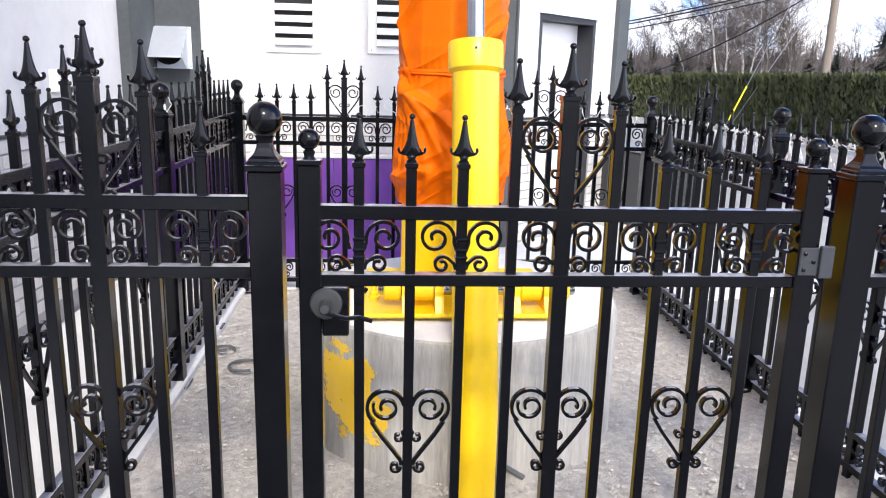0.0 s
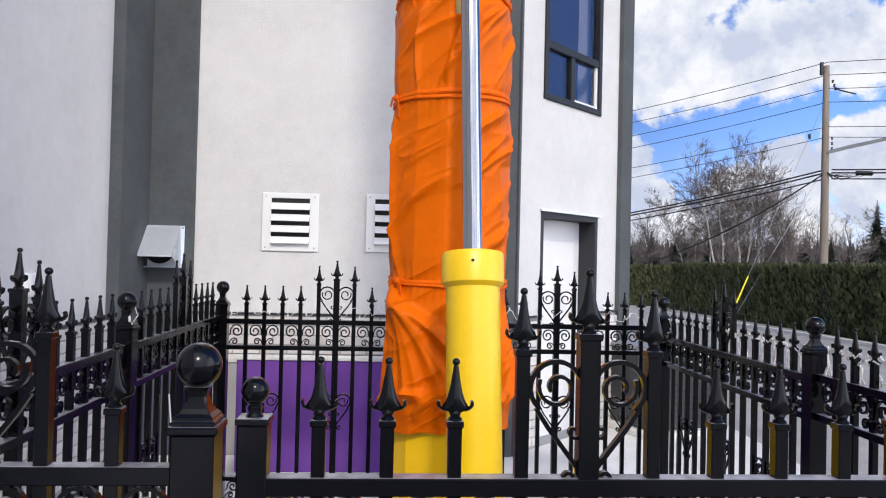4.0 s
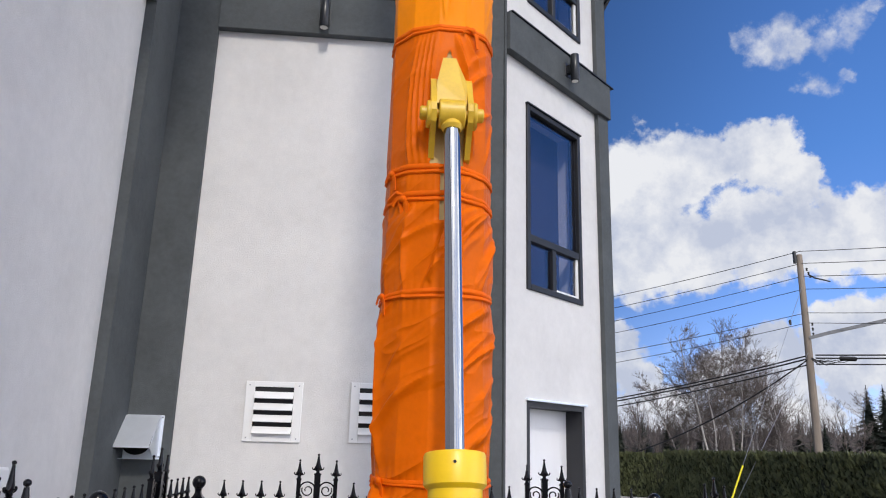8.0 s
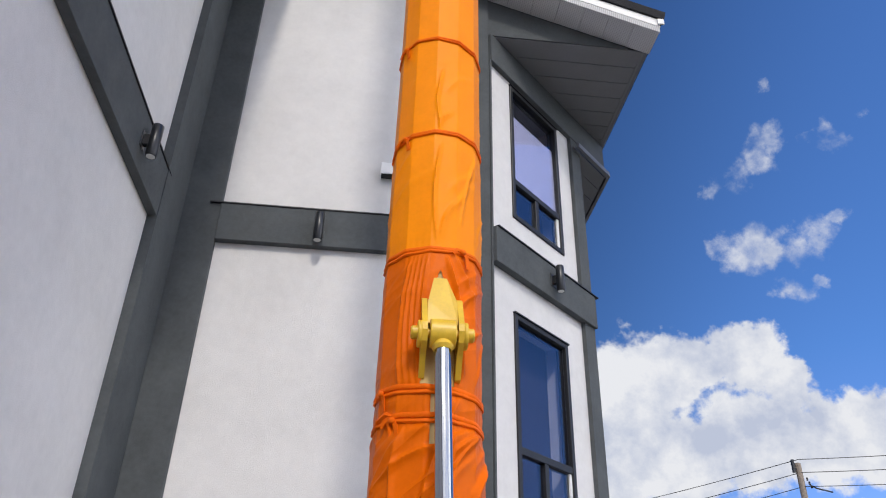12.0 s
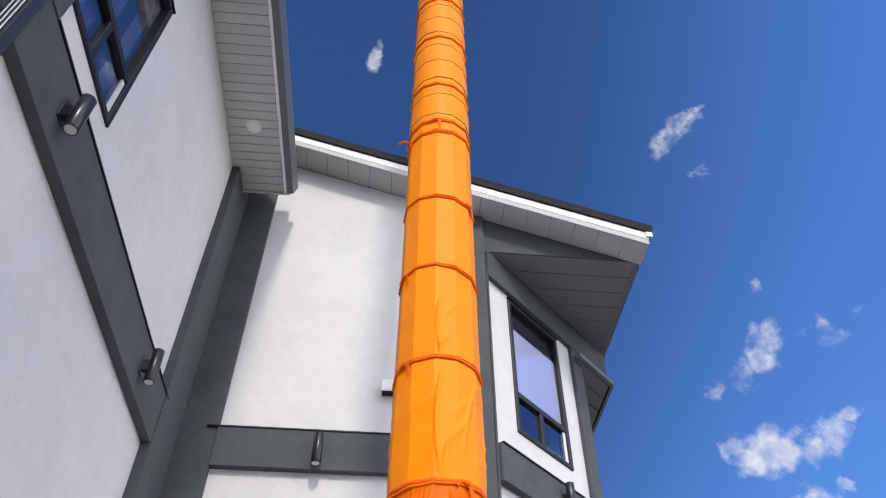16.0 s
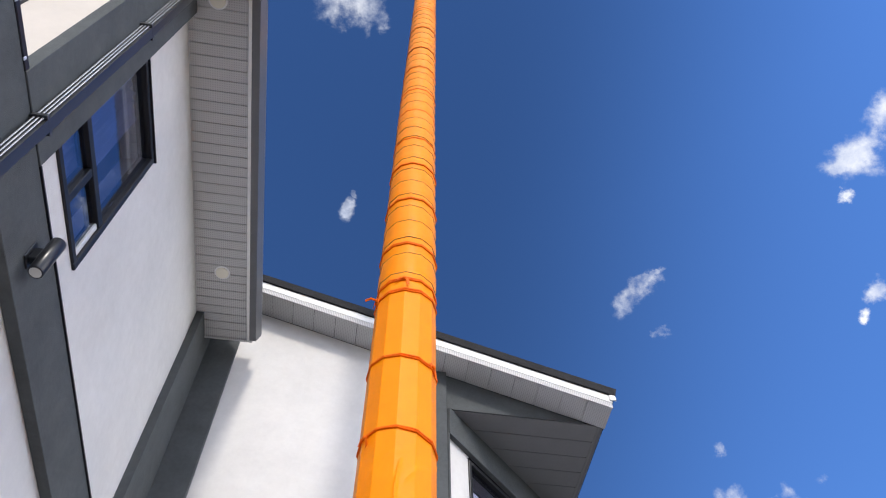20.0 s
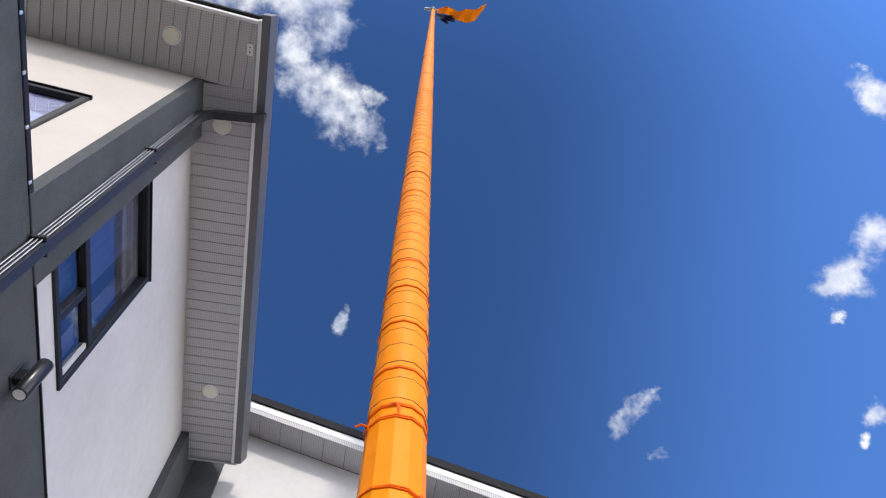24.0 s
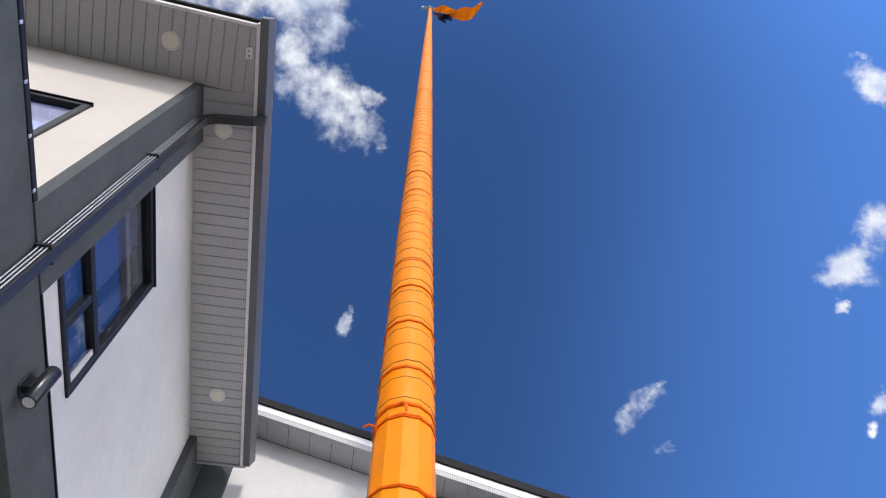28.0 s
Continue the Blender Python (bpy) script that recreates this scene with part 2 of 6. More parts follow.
# ---------------------------------------------------------------- materials
def material(name, color, rough=0.5, metal=0.0, vary=0.0, scale=8.0, bump=0.0, bump_scale=60.0, second=None, coat=0.0, each=0.0, rough_vary=0.0, stretch=None, spec=0.5):
    """Colour with two scales of variation, a fine relief and uneven gloss."""
    mat = bpy.data.materials.new(name)
    mat.use_nodes = True
    t = mat.node_tree
    b = t.nodes["Principled BSDF"]
    b.inputs["Roughness"].default_value, b.inputs["Metallic"].default_value = rough, metal
    b.inputs["Coat Weight"].default_value = coat
    b.inputs["Base Color"].default_value = (*color, 1)
    b.inputs["Specular IOR Level"].default_value = spec
    geo = t.nodes.new("ShaderNodeNewGeometry")
    where = geo.outputs["Position"]
    if stretch:
        mp = t.nodes.new("ShaderNodeMapping")
        mp.inputs["Scale"].default_value = stretch
        t.links.new(where, mp.inputs["Vector"])
        where = mp.outputs["Vector"]
    if vary or second:
        big = node(t, "ShaderNodeTexNoise", Scale=scale, Detail=6.0, Roughness=0.65)
        small = node(t, "ShaderNodeTexNoise", Scale=scale * 9, Detail=4.0, Roughness=0.7)
        t.links.new(where, big.inputs["Vector"])
        t.links.new(where, small.inputs["Vector"])
        f = math_node(t, "MULTIPLY_ADD", big.outputs["Fac"], 0.65, 0.0)
        f = math_node(t, "MULTIPLY_ADD", small.outputs["Fac"], 0.35, f)
        ramp = node(t, "ShaderNodeMapRange")
        ramp.inputs["From Min"].default_value, ramp.inputs["From Max"].default_value = 0.33, 0.67
        t.links.new(f, ramp.inputs["Value"])
        mix = t.nodes.new("ShaderNodeMix")
        mix.data_type = "RGBA"
        lo = second or tuple(v * (1 - vary) for v in color)
        hi = color if second else tuple(min(1, v * (1 + vary)) for v in color)
        mix.inputs["A"].default_value, mix.inputs["B"].default_value = (*lo, 1), (*hi, 1)
        t.links.new(ramp.outputs["Result"], mix.inputs["Factor"])
        result = mix.outputs["Result"]
        if each:
            info = t.nodes.new("ShaderNodeObjectInfo")
            val = math_node(t, "MULTIPLY_ADD", info.outputs["Random"], 2 * each, 1 - each)
            hs = node(t, "ShaderNodeHueSaturation")
            t.links.new(val, hs.inputs["Value"])
            t.links.new(result, hs.inputs["Color"])
            result = hs.outputs["Color"]
        t.links.new(result, b.inputs["Base Color"])
        if rough_vary:
            rv = math_node(t, "MULTIPLY_ADD", ramp.outputs["Result"], rough_vary, rough - rough_vary / 2, clamp=True)
            t.links.new(rv, b.inputs["Roughness"])
    if bump:
        n = node(t, "ShaderNodeTexNoise", Scale=bump_scale, Detail=5.0, Roughness=0.6)
        t.links.new(where, n.inputs["Vector"])
        bn = node(t, "ShaderNodeBump", Strength=bump, Distance=0.01)
        t.links.new(n.outputs["Fac"], bn.inputs["Height"])
        t.links.new(bn.outputs["Normal"], b.inputs["Normal"])
    return mat


M_white = material("white_stucco", (0.645, 0.635, 0.62), 0.9, vary=0.085, scale=1.3, bump=0.38, bump_scale=130)
M_cream = material("cream_stucco", (0.58, 0.53, 0.475), 0.9, vary=0.05, scale=1.4, bump=0.32, bump_scale=130)
M_grey = material("grey_stucco", (0.080, 0.088, 0.092), 0.88, vary=0.2, scale=2.6, bump=0.4, bump_scale=130, spec=0.3)
M_flash = material("dark_flashing", (0.016, 0.017, 0.021), 0.42, vary=0.2, scale=6, spec=0.25)
M_frame = material("window_frame_paint", (0.015, 0.016, 0.019), 0.42, vary=0.15, scale=9, spec=0.3)
M_pane_w = material("white_vinyl", (0.75, 0.75, 0.74), 0.45, vary=0.03, scale=5)
M_soffit = material("light_grey_vented_soffit", (0.50, 0.50, 0.50), 0.55, vary=0.04, scale=3)
# rows of fine vent holes pressed into the soffit sheet
st = M_soffit.node_tree
sb = st.nodes["Principled BSDF"]
sg = st.nodes.new("ShaderNodeNewGeometry")
holes = node(st, "ShaderNodeTexVoronoi", Scale=44.0, Randomness=0.0)
holes.voronoi_dimensions = "2D"
st.links.new(sg.outputs["Position"], holes.inputs["Vector"])
ring = node(st, "ShaderNodeMapRange")
ring.inputs["From Min"].default_value, ring.inputs["From Max"].default_value = 0.20, 0.34
st.links.new(holes.outputs["Distance"], ring.inputs["Value"])
drill = st.nodes.new("ShaderNodeMix")
drill.data_type = "RGBA"
drill.inputs["A"].default_value = (0.33, 0.33, 0.335, 1)
st.links.new(ring.outputs["Result"], drill.inputs["Factor"])
st.links.new(sb.inputs["Base Color"].links[0].from_socket, drill.inputs["B"])
st.links.new(drill.outputs["Result"], sb.inputs["Base Color"])
M_soffit_d = material("dark_grey_soffit", (0.17, 0.172, 0.178), 0.55, vary=0.06, scale=3)
M_fascia = material("white_fascia", (0.78, 0.78, 0.77), 0.45, vary=0.03, scale=4)
M_gutter = material("charcoal_gutter", (0.13, 0.132, 0.14), 0.38, vary=0.1, scale=4)
M_shingle = material("black_asphalt_shingle", (0.014, 0.014, 0.016), 0.95, vary=0.4, scale=14, bump=0.6, bump_scale=120)
M_pipe = material("dark_downspout", (0.03, 0.032, 0.036), 0.28, vary=0.1, scale=5)
M_lamp = material("dark_lamp_metal", (0.02, 0.022, 0.026), 0.3, metal=0.3, vary=0.12, scale=20)
M_lens = material("lamp_lens", (0.55, 0.55, 0.52), 0.25, vary=0.05, scale=20)
M_black = material("black_gloss_paint", (0.0025, 0.0028, 0.0042), 0.17, vary=0.35, scale=10, rough_vary=0.09, spec=0.26)
# sky sheen painted as a pale colour on faces that look up
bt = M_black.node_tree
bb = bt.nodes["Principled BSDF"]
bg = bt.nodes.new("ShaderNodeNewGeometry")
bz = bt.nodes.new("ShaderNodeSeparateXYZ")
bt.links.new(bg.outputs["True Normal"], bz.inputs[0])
up_facing = node(bt, "ShaderNodeMapRange")
up_facing.inputs["From Min"].default_value, up_facing.inputs["From Max"].default_value, up_facing.inputs["To Max"].default_value = 0.93, 0.99, 0.9
bt.links.new(bz.outputs["Z"], up_facing.inputs["Value"])
sheen_grain = node(bt, "ShaderNodeTexNoise", Scale=28.0, Detail=5.0)
bt.links.new(bg.outputs["Position"], sheen_grain.inputs["Vector"])
sheen_amount = math_node(bt, "MULTIPLY", up_facing.outputs["Result"], sheen_grain.outputs["Fac"], clamp=True)
top_sheen = bt.nodes.new("ShaderNodeMix")
top_sheen.data_type = "RGBA"
top_sheen.inputs["B"].default_value = (0.55, 0.54, 0.60, 1)
bt.links.new(sheen_amount, top_sheen.inputs["Factor"])
bt.links.new(bb.inputs["Base Color"].links[0].from_socket, top_sheen.inputs["A"])
bt.links.new(top_sheen.outputs["Result"], bb.inputs["Base Color"])
M_orange = material("orange_cloth", (0.92, 0.265, 0.002), 0.40, vary=0.07, scale=5, bump=0.1, bump_scale=420, spec=0.10)
# lower wrap: M_orange darkened, the shade low on the mast is in its colour
M_orange_shade = material("shaded_orange_cloth", (0.72, 0.130, 0.001), 0.40, vary=0.09, scale=5, bump=0.1, bump_scale=420, spec=0.08)
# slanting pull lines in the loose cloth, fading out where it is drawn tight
ct = M_orange_shade.node_tree
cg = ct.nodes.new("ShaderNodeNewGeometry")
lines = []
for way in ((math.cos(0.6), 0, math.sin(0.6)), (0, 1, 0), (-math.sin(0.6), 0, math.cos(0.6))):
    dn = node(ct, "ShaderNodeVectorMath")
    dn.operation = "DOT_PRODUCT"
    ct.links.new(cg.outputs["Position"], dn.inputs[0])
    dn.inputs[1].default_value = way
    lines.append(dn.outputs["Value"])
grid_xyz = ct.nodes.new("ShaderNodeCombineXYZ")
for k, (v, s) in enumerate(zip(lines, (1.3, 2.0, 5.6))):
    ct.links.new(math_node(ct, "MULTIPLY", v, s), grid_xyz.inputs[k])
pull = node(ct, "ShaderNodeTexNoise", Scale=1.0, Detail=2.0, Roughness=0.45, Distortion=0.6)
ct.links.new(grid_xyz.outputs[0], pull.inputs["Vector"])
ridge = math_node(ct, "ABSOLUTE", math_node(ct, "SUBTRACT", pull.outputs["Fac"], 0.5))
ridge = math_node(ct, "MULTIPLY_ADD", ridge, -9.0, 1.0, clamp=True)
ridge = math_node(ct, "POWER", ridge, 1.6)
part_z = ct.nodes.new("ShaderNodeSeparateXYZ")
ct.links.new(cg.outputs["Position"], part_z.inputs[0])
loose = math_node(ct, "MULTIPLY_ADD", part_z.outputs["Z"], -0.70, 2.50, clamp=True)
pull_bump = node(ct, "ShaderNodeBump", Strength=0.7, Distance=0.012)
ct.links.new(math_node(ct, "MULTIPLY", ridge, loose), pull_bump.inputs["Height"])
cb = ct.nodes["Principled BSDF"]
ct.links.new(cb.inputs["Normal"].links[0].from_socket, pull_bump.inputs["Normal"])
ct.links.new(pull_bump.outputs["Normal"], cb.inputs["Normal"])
M_belt = material("orange_cloth_belt", (0.80, 0.130, 0.001), 0.55, vary=0.12, scale=14, bump=0.2, bump_scale=300, spec=0.1)
M_cord = material("dark_cord", (0.07, 0.045, 0.04), 0.8, vary=0.2, scale=30)
M_flag = material("orange_flag_cloth", (0.95, 0.30, 0.004), 0.6, vary=0.06, scale=3)
ft = M_flag.node_tree
thin_cloth = node(ft, "ShaderNodeBsdfTranslucent", Color=(1.0, 0.40, 0.01, 1))
blend_cloth = node(ft, "ShaderNodeMixShader", Fac=0.55)
ft.links.new(ft.nodes["Principled BSDF"].outputs[0], blend_cloth.inputs[1])
ft.links.new(thin_cloth.outputs[0], blend_cloth.inputs[2])
ft.links.new(blend_cloth.outputs[0], ft.nodes["Material Output"].inputs["Surface"])
M_flag_dark = material("navy_flag_cloth", (0.012, 0.014, 0.06), 0.7, vary=0.2, scale=8)
M_yellow = material("yellow_paint", (0.88, 0.56, 0.004), 0.36, vary=0.05, scale=4, coat=0.15, rough_vary=0.12)
M_ochre = material("old_yellow_paint", (0.68, 0.43, 0.03), 0.4, vary=0.14, scale=9, rough_vary=0.15)
M_chrome = material("chrome_rod", (0.36, 0.37, 0.385), 0.07, metal=1.0, vary=0.03, scale=20)
M_galv = material("galvanised_sheet", (0.84, 0.88, 0.93), 0.38, metal=0.75, vary=0.04, scale=14, rough_vary=0.06)
M_conc = material("cast_concrete", (0.60, 0.575, 0.53), 0.85, vary=0.0, scale=5.2, second=(0.25, 0.235, 0.21), bump=0.35, bump_scale=90, stretch=(1.6, 1.6, 0.16))
M_kerb = material("pale_concrete", (0.66, 0.65, 0.625), 0.85, vary=0.1, scale=3, bump=0.3, bump_scale=90)
M_gravel = material("pea_gravel", (0.72, 0.68, 0.62), 0.9, vary=0.0, scale=26, second=(0.32, 0.285, 0.25), bump=1.0, bump_scale=130)
M_stone = material("gravel_stones", (0.50, 0.46, 0.41), 0.85, vary=0.5, scale=20, each=0.0)
M_asphalt = material("worn_asphalt", (0.115, 0.112, 0.108), 0.9, vary=0.18, scale=1.2, bump=0.5, bump_scale=110)
M_drive = material("pale_asphalt", (0.34, 0.33, 0.315), 0.9, vary=0.2, scale=1.1, bump=0.5, bump_scale=110)
M_brick = material("pale_brick", (0.63, 0.60, 0.575), 0.85, vary=0.1, scale=7, bump=0.5, bump_scale=80, each=0.14)
M_mortar = material("grey_mortar", (0.33, 0.32, 0.31), 0.95, vary=0.1, scale=9, bump=0.4, bump_scale=120)
M_purple = material("purple_board", (0.145, 0.045, 0.30), 0.5, vary=0.07, scale=2.0)
M_door = material("white_door_paint", (0.76, 0.755, 0.76), 0.4, vary=0.02, scale=3)
M_reveal = material("charcoal_reveal", (0.022, 0.023, 0.027), 0.6, vary=0.12, scale=4)
# near-black colour stands in for the shade inside openings
M_hole = material("opening_shade", (0.012, 0.012, 0.013), 0.8)
M_wood = material("weathered_pole_wood", (0.30, 0.25, 0.205), 0.9, vary=0.0, scale=6, second=(0.17, 0.14, 0.115), bump=0.5, bump_scale=40, stretch=(1, 1, 0.08))
M_wire = material("black_cable", (0.012, 0.012, 0.014), 0.6)
M_steel = material("grey_steel", (0.32, 0.33, 0.35), 0.45, metal=0.7, vary=0.1, scale=10)
M_guard = material("yellow_guard", (0.85, 0.72, 0.02), 0.5, vary=0.04, scale=6)
M_bark = material("grey_brown_bark", (0.095, 0.078, 0.070), 0.95, vary=0.3, scale=3)
M_twig = material("grey_twigs", (0.15, 0.126, 0.120), 0.95, vary=0.3, scale=3)
M_birch = material("pale_birch_bark", (0.55, 0.52, 0.50), 0.9, vary=0.0, scale=2.4, second=(0.22, 0.20, 0.19))
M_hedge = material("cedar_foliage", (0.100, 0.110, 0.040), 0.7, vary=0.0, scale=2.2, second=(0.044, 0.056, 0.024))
# inner hedge body, dark so that shade between sprays is in its colour
M_hedge_in = material("cedar_inner_shade", (0.018, 0.022, 0.010), 0.9, vary=0.3, scale=4)
M_spruce = material("spruce_needles", (0.036, 0.047, 0.034), 0.8, vary=0.4, scale=2.0)
M_string = material("white_wire", (0.72, 0.72, 0.70), 0.45, vary=0.1, scale=30)
M_rope = material("grey_hose", (0.10, 0.10, 0.105), 0.6, vary=0.1, scale=20)
M_ac = material("charcoal_grille", (0.028, 0.029, 0.031), 0.5, vary=0.1, scale=12)
M_paint_spot = material("yellow_overspray", (0.92, 0.56, 0.01), 0.7, vary=0.0, scale=9, second=(0.86, 0.56, 0.08))

M_glass = bpy.data.materials.new("window_glass")
M_glass.use_nodes = True
g = M_glass.node_tree
g.nodes.remove(g.nodes["Principled BSDF"])
see = node(g, "ShaderNodeBsdfTransparent", Color=(0.78, 0.80, 0.90, 1))
shine_back = node(g, "ShaderNodeBsdfGlossy", Color=(0.92, 0.95, 1.0, 1), Roughness=0.015)
edge_on = node(g, "ShaderNodeLayerWeight", Blend=0.5)
mirror_part = math_node(g, "MULTIPLY_ADD", math_node(g, "POWER", edge_on.outputs["Facing"], 4.0), 0.90, 0.06, clamp=True)
gmix = node(g, "ShaderNodeMixShader")
g.links.new(mirror_part, gmix.inputs[0])
g.links.new(see.outputs[0], gmix.inputs[1])
g.links.new(shine_back.outputs[0], gmix.inputs[2])
g.links.new(gmix.outputs[0], g.nodes["Material Output"].inputs["Surface"])
M_curtain = material("blue_grey_curtain", (0.30, 0.34, 0.46), 0.85, vary=0.08, scale=6)
M_blind = material("pale_blind_and_reflection", (0.86, 0.84, 0.88), 0.6, vary=0.06, scale=3)
M_room = material("room_shade_sheet", (0.035, 0.037, 0.055), 0.9, vary=0.1, scale=3)

# ---------------------------------------------------------------- mesh helpers
def mesh_of(bm, name, mat, smooth=False):
    me = bpy.data.meshes.new(name)
    bmesh.ops.recalc_face_normals(bm, faces=bm.faces)
    bm.to_mesh(me)
    bm.free()
    for m in mat if isinstance(mat, (list, tuple)) else (mat,):
        me.materials.append(m)
    if smooth:
        me.shade_smooth()
        me.set_sharp_from_angle(angle=radians(38))
    return me


def place(name, me, parent=None, m=None, label="", category="", group="", kind=""):
    ob = new(name, me)
    if parent is not None:
        ob.parent = parent
    if m is not None:
        ob.matrix_basis = m
    return tagged(ob, label, category, group, kind)


def part(name, bm, mat, parent=None, label="", smooth=False, m=None, kind=""):
    return place(name, mesh_of(bm, name, mat, smooth), parent, m, label, kind=kind)


def thing(name, label, category, at=(0, 0, 0), turn=0.0, group="", kind=""):
    ob = new(name)
    ob.matrix_basis = pose(*at, 0, 0, turn)
    ob.empty_display_size = 0.1
    return tagged(ob, label, category, group, kind)


def box(bm, x0, x1, y0, y1, z0, z1, bevel=0.0, mat=0):
    """A box with its edges eased."""
    r = bmesh.ops.create_cube(bm, size=1.0)
    vs = r["verts"]
    bmesh.ops.transform(bm, matrix=Matrix.LocRotScale(((x0 + x1) / 2, (y0 + y1) / 2, (z0 + z1) / 2), None, (x1 - x0, y1 - y0, z1 - z0)), verts=vs)
    fs = list({f for v in vs for f in v.link_faces})
    for f in fs:
        f.material_index = mat
    if bevel:
        es = list({e for v in vs for e in v.link_edges})
        bmesh.ops.bevel(bm, geom=es, offset=bevel, segments=1, affect="EDGES")
    return bm


def boxes(*rows, bevel=0.0):
    bm = bmesh.new()
    for r in rows:
        box(bm, *r, bevel=bevel)
    return bm


def lathe(bm, profile, seg=16, at=(0, 0, 0), m=None, flat=1.0):
    """A turned shape from rows of (radius, height); flat squeezes its depth."""
    rings, made = [], []
    for r, z in profile:
        ring = [bm.verts.new((r * math.cos(2 * math.pi * k / seg), r * flat * math.sin(2 * math.pi * k / seg), z)) for k in range(seg)]
        rings.append(ring)
        made += ring
    for a, b in zip(rings, rings[1:]):
        for k in range(seg):
            bm.faces.new((a[k], a[(k + 1) % seg], b[(k + 1) % seg], b[k]))
    bm.faces.new(rings[0][::-1])
    bm.faces.new(rings[-1])
    mm = Matrix.Translation(at) @ (m or Matrix.Identity(4))
    bmesh.ops.transform(bm, matrix=mm, verts=made)
    return bm


def sweep(bm, pts, w, d, up=Vector((0, 1, 0)), sides=4):
    """A bar of width w and depth d along points; the depth lies along up."""
    pts = [Vector(p) for p in pts]
    rings = []
    for i, p in enumerate(pts):
        t = (pts[min(i + 1, len(pts) - 1)] - pts[max(i - 1, 0)]).normalized()
        side = t.cross(up)
        if side.length < 1e-4:
            side = t.cross(Vector((1, 0, 0)))
        side.normalize()
        u2 = side.cross(t).normalized()
        ring = []
        for k in range(sides):
            a = 2 * math.pi * (k + 0.5) / sides
            s = 1.4142 if sides == 4 else 1.0
            ring.append(bm.verts.new(p + side * (math.cos(a) * w / 2 * s) + u2 * (math.sin(a) * d / 2 * s)))
        rings.append(ring)
    for a, b in zip(rings, rings[1:]):
        for k in range(sides):
            bm.faces.new((a[k], a[(k + 1) % sides], b[(k + 1) % sides], b[k]))
    bm.faces.new(rings[0][::-1])
    bm.faces.new(rings[-1])
    return bm


def tube(bm, pts, r, sides=8):
    return sweep(bm, pts, 2 * r, 2 * r, Vector((0.13, 0.31, 0.94)), sides)


def prism(bm, outline, a, b, axis="z"):
    """An outline of (u, v) pushed from a to b along an axis."""
    def at(u, v, w):
        return {"z": (u, v, w), "y": (u, w, v), "x": (w, u, v)}[axis]
    lo, hi = [bm.verts.new(at(u, v, a)) for u, v in outline], [bm.verts.new(at(u, v, b)) for u, v in outline]
    n = len(outline)
    bm.faces.new(lo[::-1])
    bm.faces.new(hi)
    for k in range(n):
        bm.faces.new((lo[k], lo[(k + 1) % n], hi[(k + 1) % n], hi[k]))
    return bm


# ---------------------------------------------------------------- the building
XB, YA, YC = -1.95, 6.54, 1.816          # faces of the left wing, the back wall and the wing's upper front
CX, CY = 1.095, 6.54                     # where the chamfered corner begins
SOFFIT, BAND0, BAND1 = 8.81, 5.28, 5.68
RAKE = lambda x: 8.255 + 0.334 * (3.112 - x)   # underside of the gable's edge


def wall_with_holes(bm, u0, u1, z0, z1, y0, y1, holes):
    """A wall in the local xz plane with rectangular openings through it."""
    us = sorted({u0, u1, *[h[0] for h in holes], *[h[1] for h in holes]})
    for a, b in zip(us, us[1:]):
        cut = sorted((h[2], h[3]) for h in holes if h[0] <= a and h[1] >= b)
        z = z0
        for c0, c1 in cut:
            if c0 > z:
                box(bm, a, b, y0, y1, z, c0)
            z = c1
        if z < z1:
            box(bm, a, b, y0, y1, z, z1)
    return bm


def structure(name, bm, mat, label, m=None, smooth=False, category="wall"):
    return tagged(part(name, bm, mat, None, label, smooth, m), "", category, "", "structure")


# ground
structure("ground", boxes((-900, 900, -900, 1500, -0.3, -0.05)), material("dry_grass_ground", (0.10, 0.095, 0.05), 0.95, vary=0.35, scale=0.4, bump=0.4, bump_scale=20), "dry spring grass ground reaching the horizon", category="ground")
structure("road", boxes((1.95, 11.2, -30, 60, -0.06, -0.02)), M_drive, "worn grey asphalt driveway beside the fence", category="road")
structure("pavement", boxes((-1.915, -1.12, -8, 6.05, -0.06, 0.02), bevel=0.01), M_kerb, "pale concrete strip along the wing wall", category="pavement")
# unseen ground, kept dark to dim what the black fence reflects
structure("pavement_front", boxes((-1.12, 1.95, -30, 1.60, -0.06, -0.012)), M_asphalt, "unseen dark asphalt before the gate, dims fence reflections", category="pavement")
bm = bmesh.new()
prism(bm, [(1.95, 4.9), (3.4, 5.2), (3.6, 9.5), (2.0, 9.0), (0.6, 6.5), (-1.9, 6.5), (-1.9, 5.28), (1.93, 5.28)], -0.05, 0.015)
structure("pavement_door", bm, M_kerb, "pale concrete slab before the side door", category="pavement")
bm = bmesh.new()
nx, ny = 150, 180
grid = [[bm.verts.new((-1.0 + 2.9 * i / nx, 1.6 + 3.62 * j / ny, -0.008 + 0.012 * noise.noise((i * 0.9, j * 0.9, 0)) + 0.012 * noise.noise((i * 0.1, j * 0.1, 5)))) for j in range(ny + 1)] for i in range(nx + 1)]
for i in range(nx):
    for j in range(ny):
        bm.faces.new((grid[i][j], grid[i + 1][j], grid[i + 1][j + 1], grid[i][j + 1]))
tagged(part("gravel_bed", bm, M_gravel, None, "loose pale pea gravel inside the fence", smooth=True), "", "gravel", "", "structure")
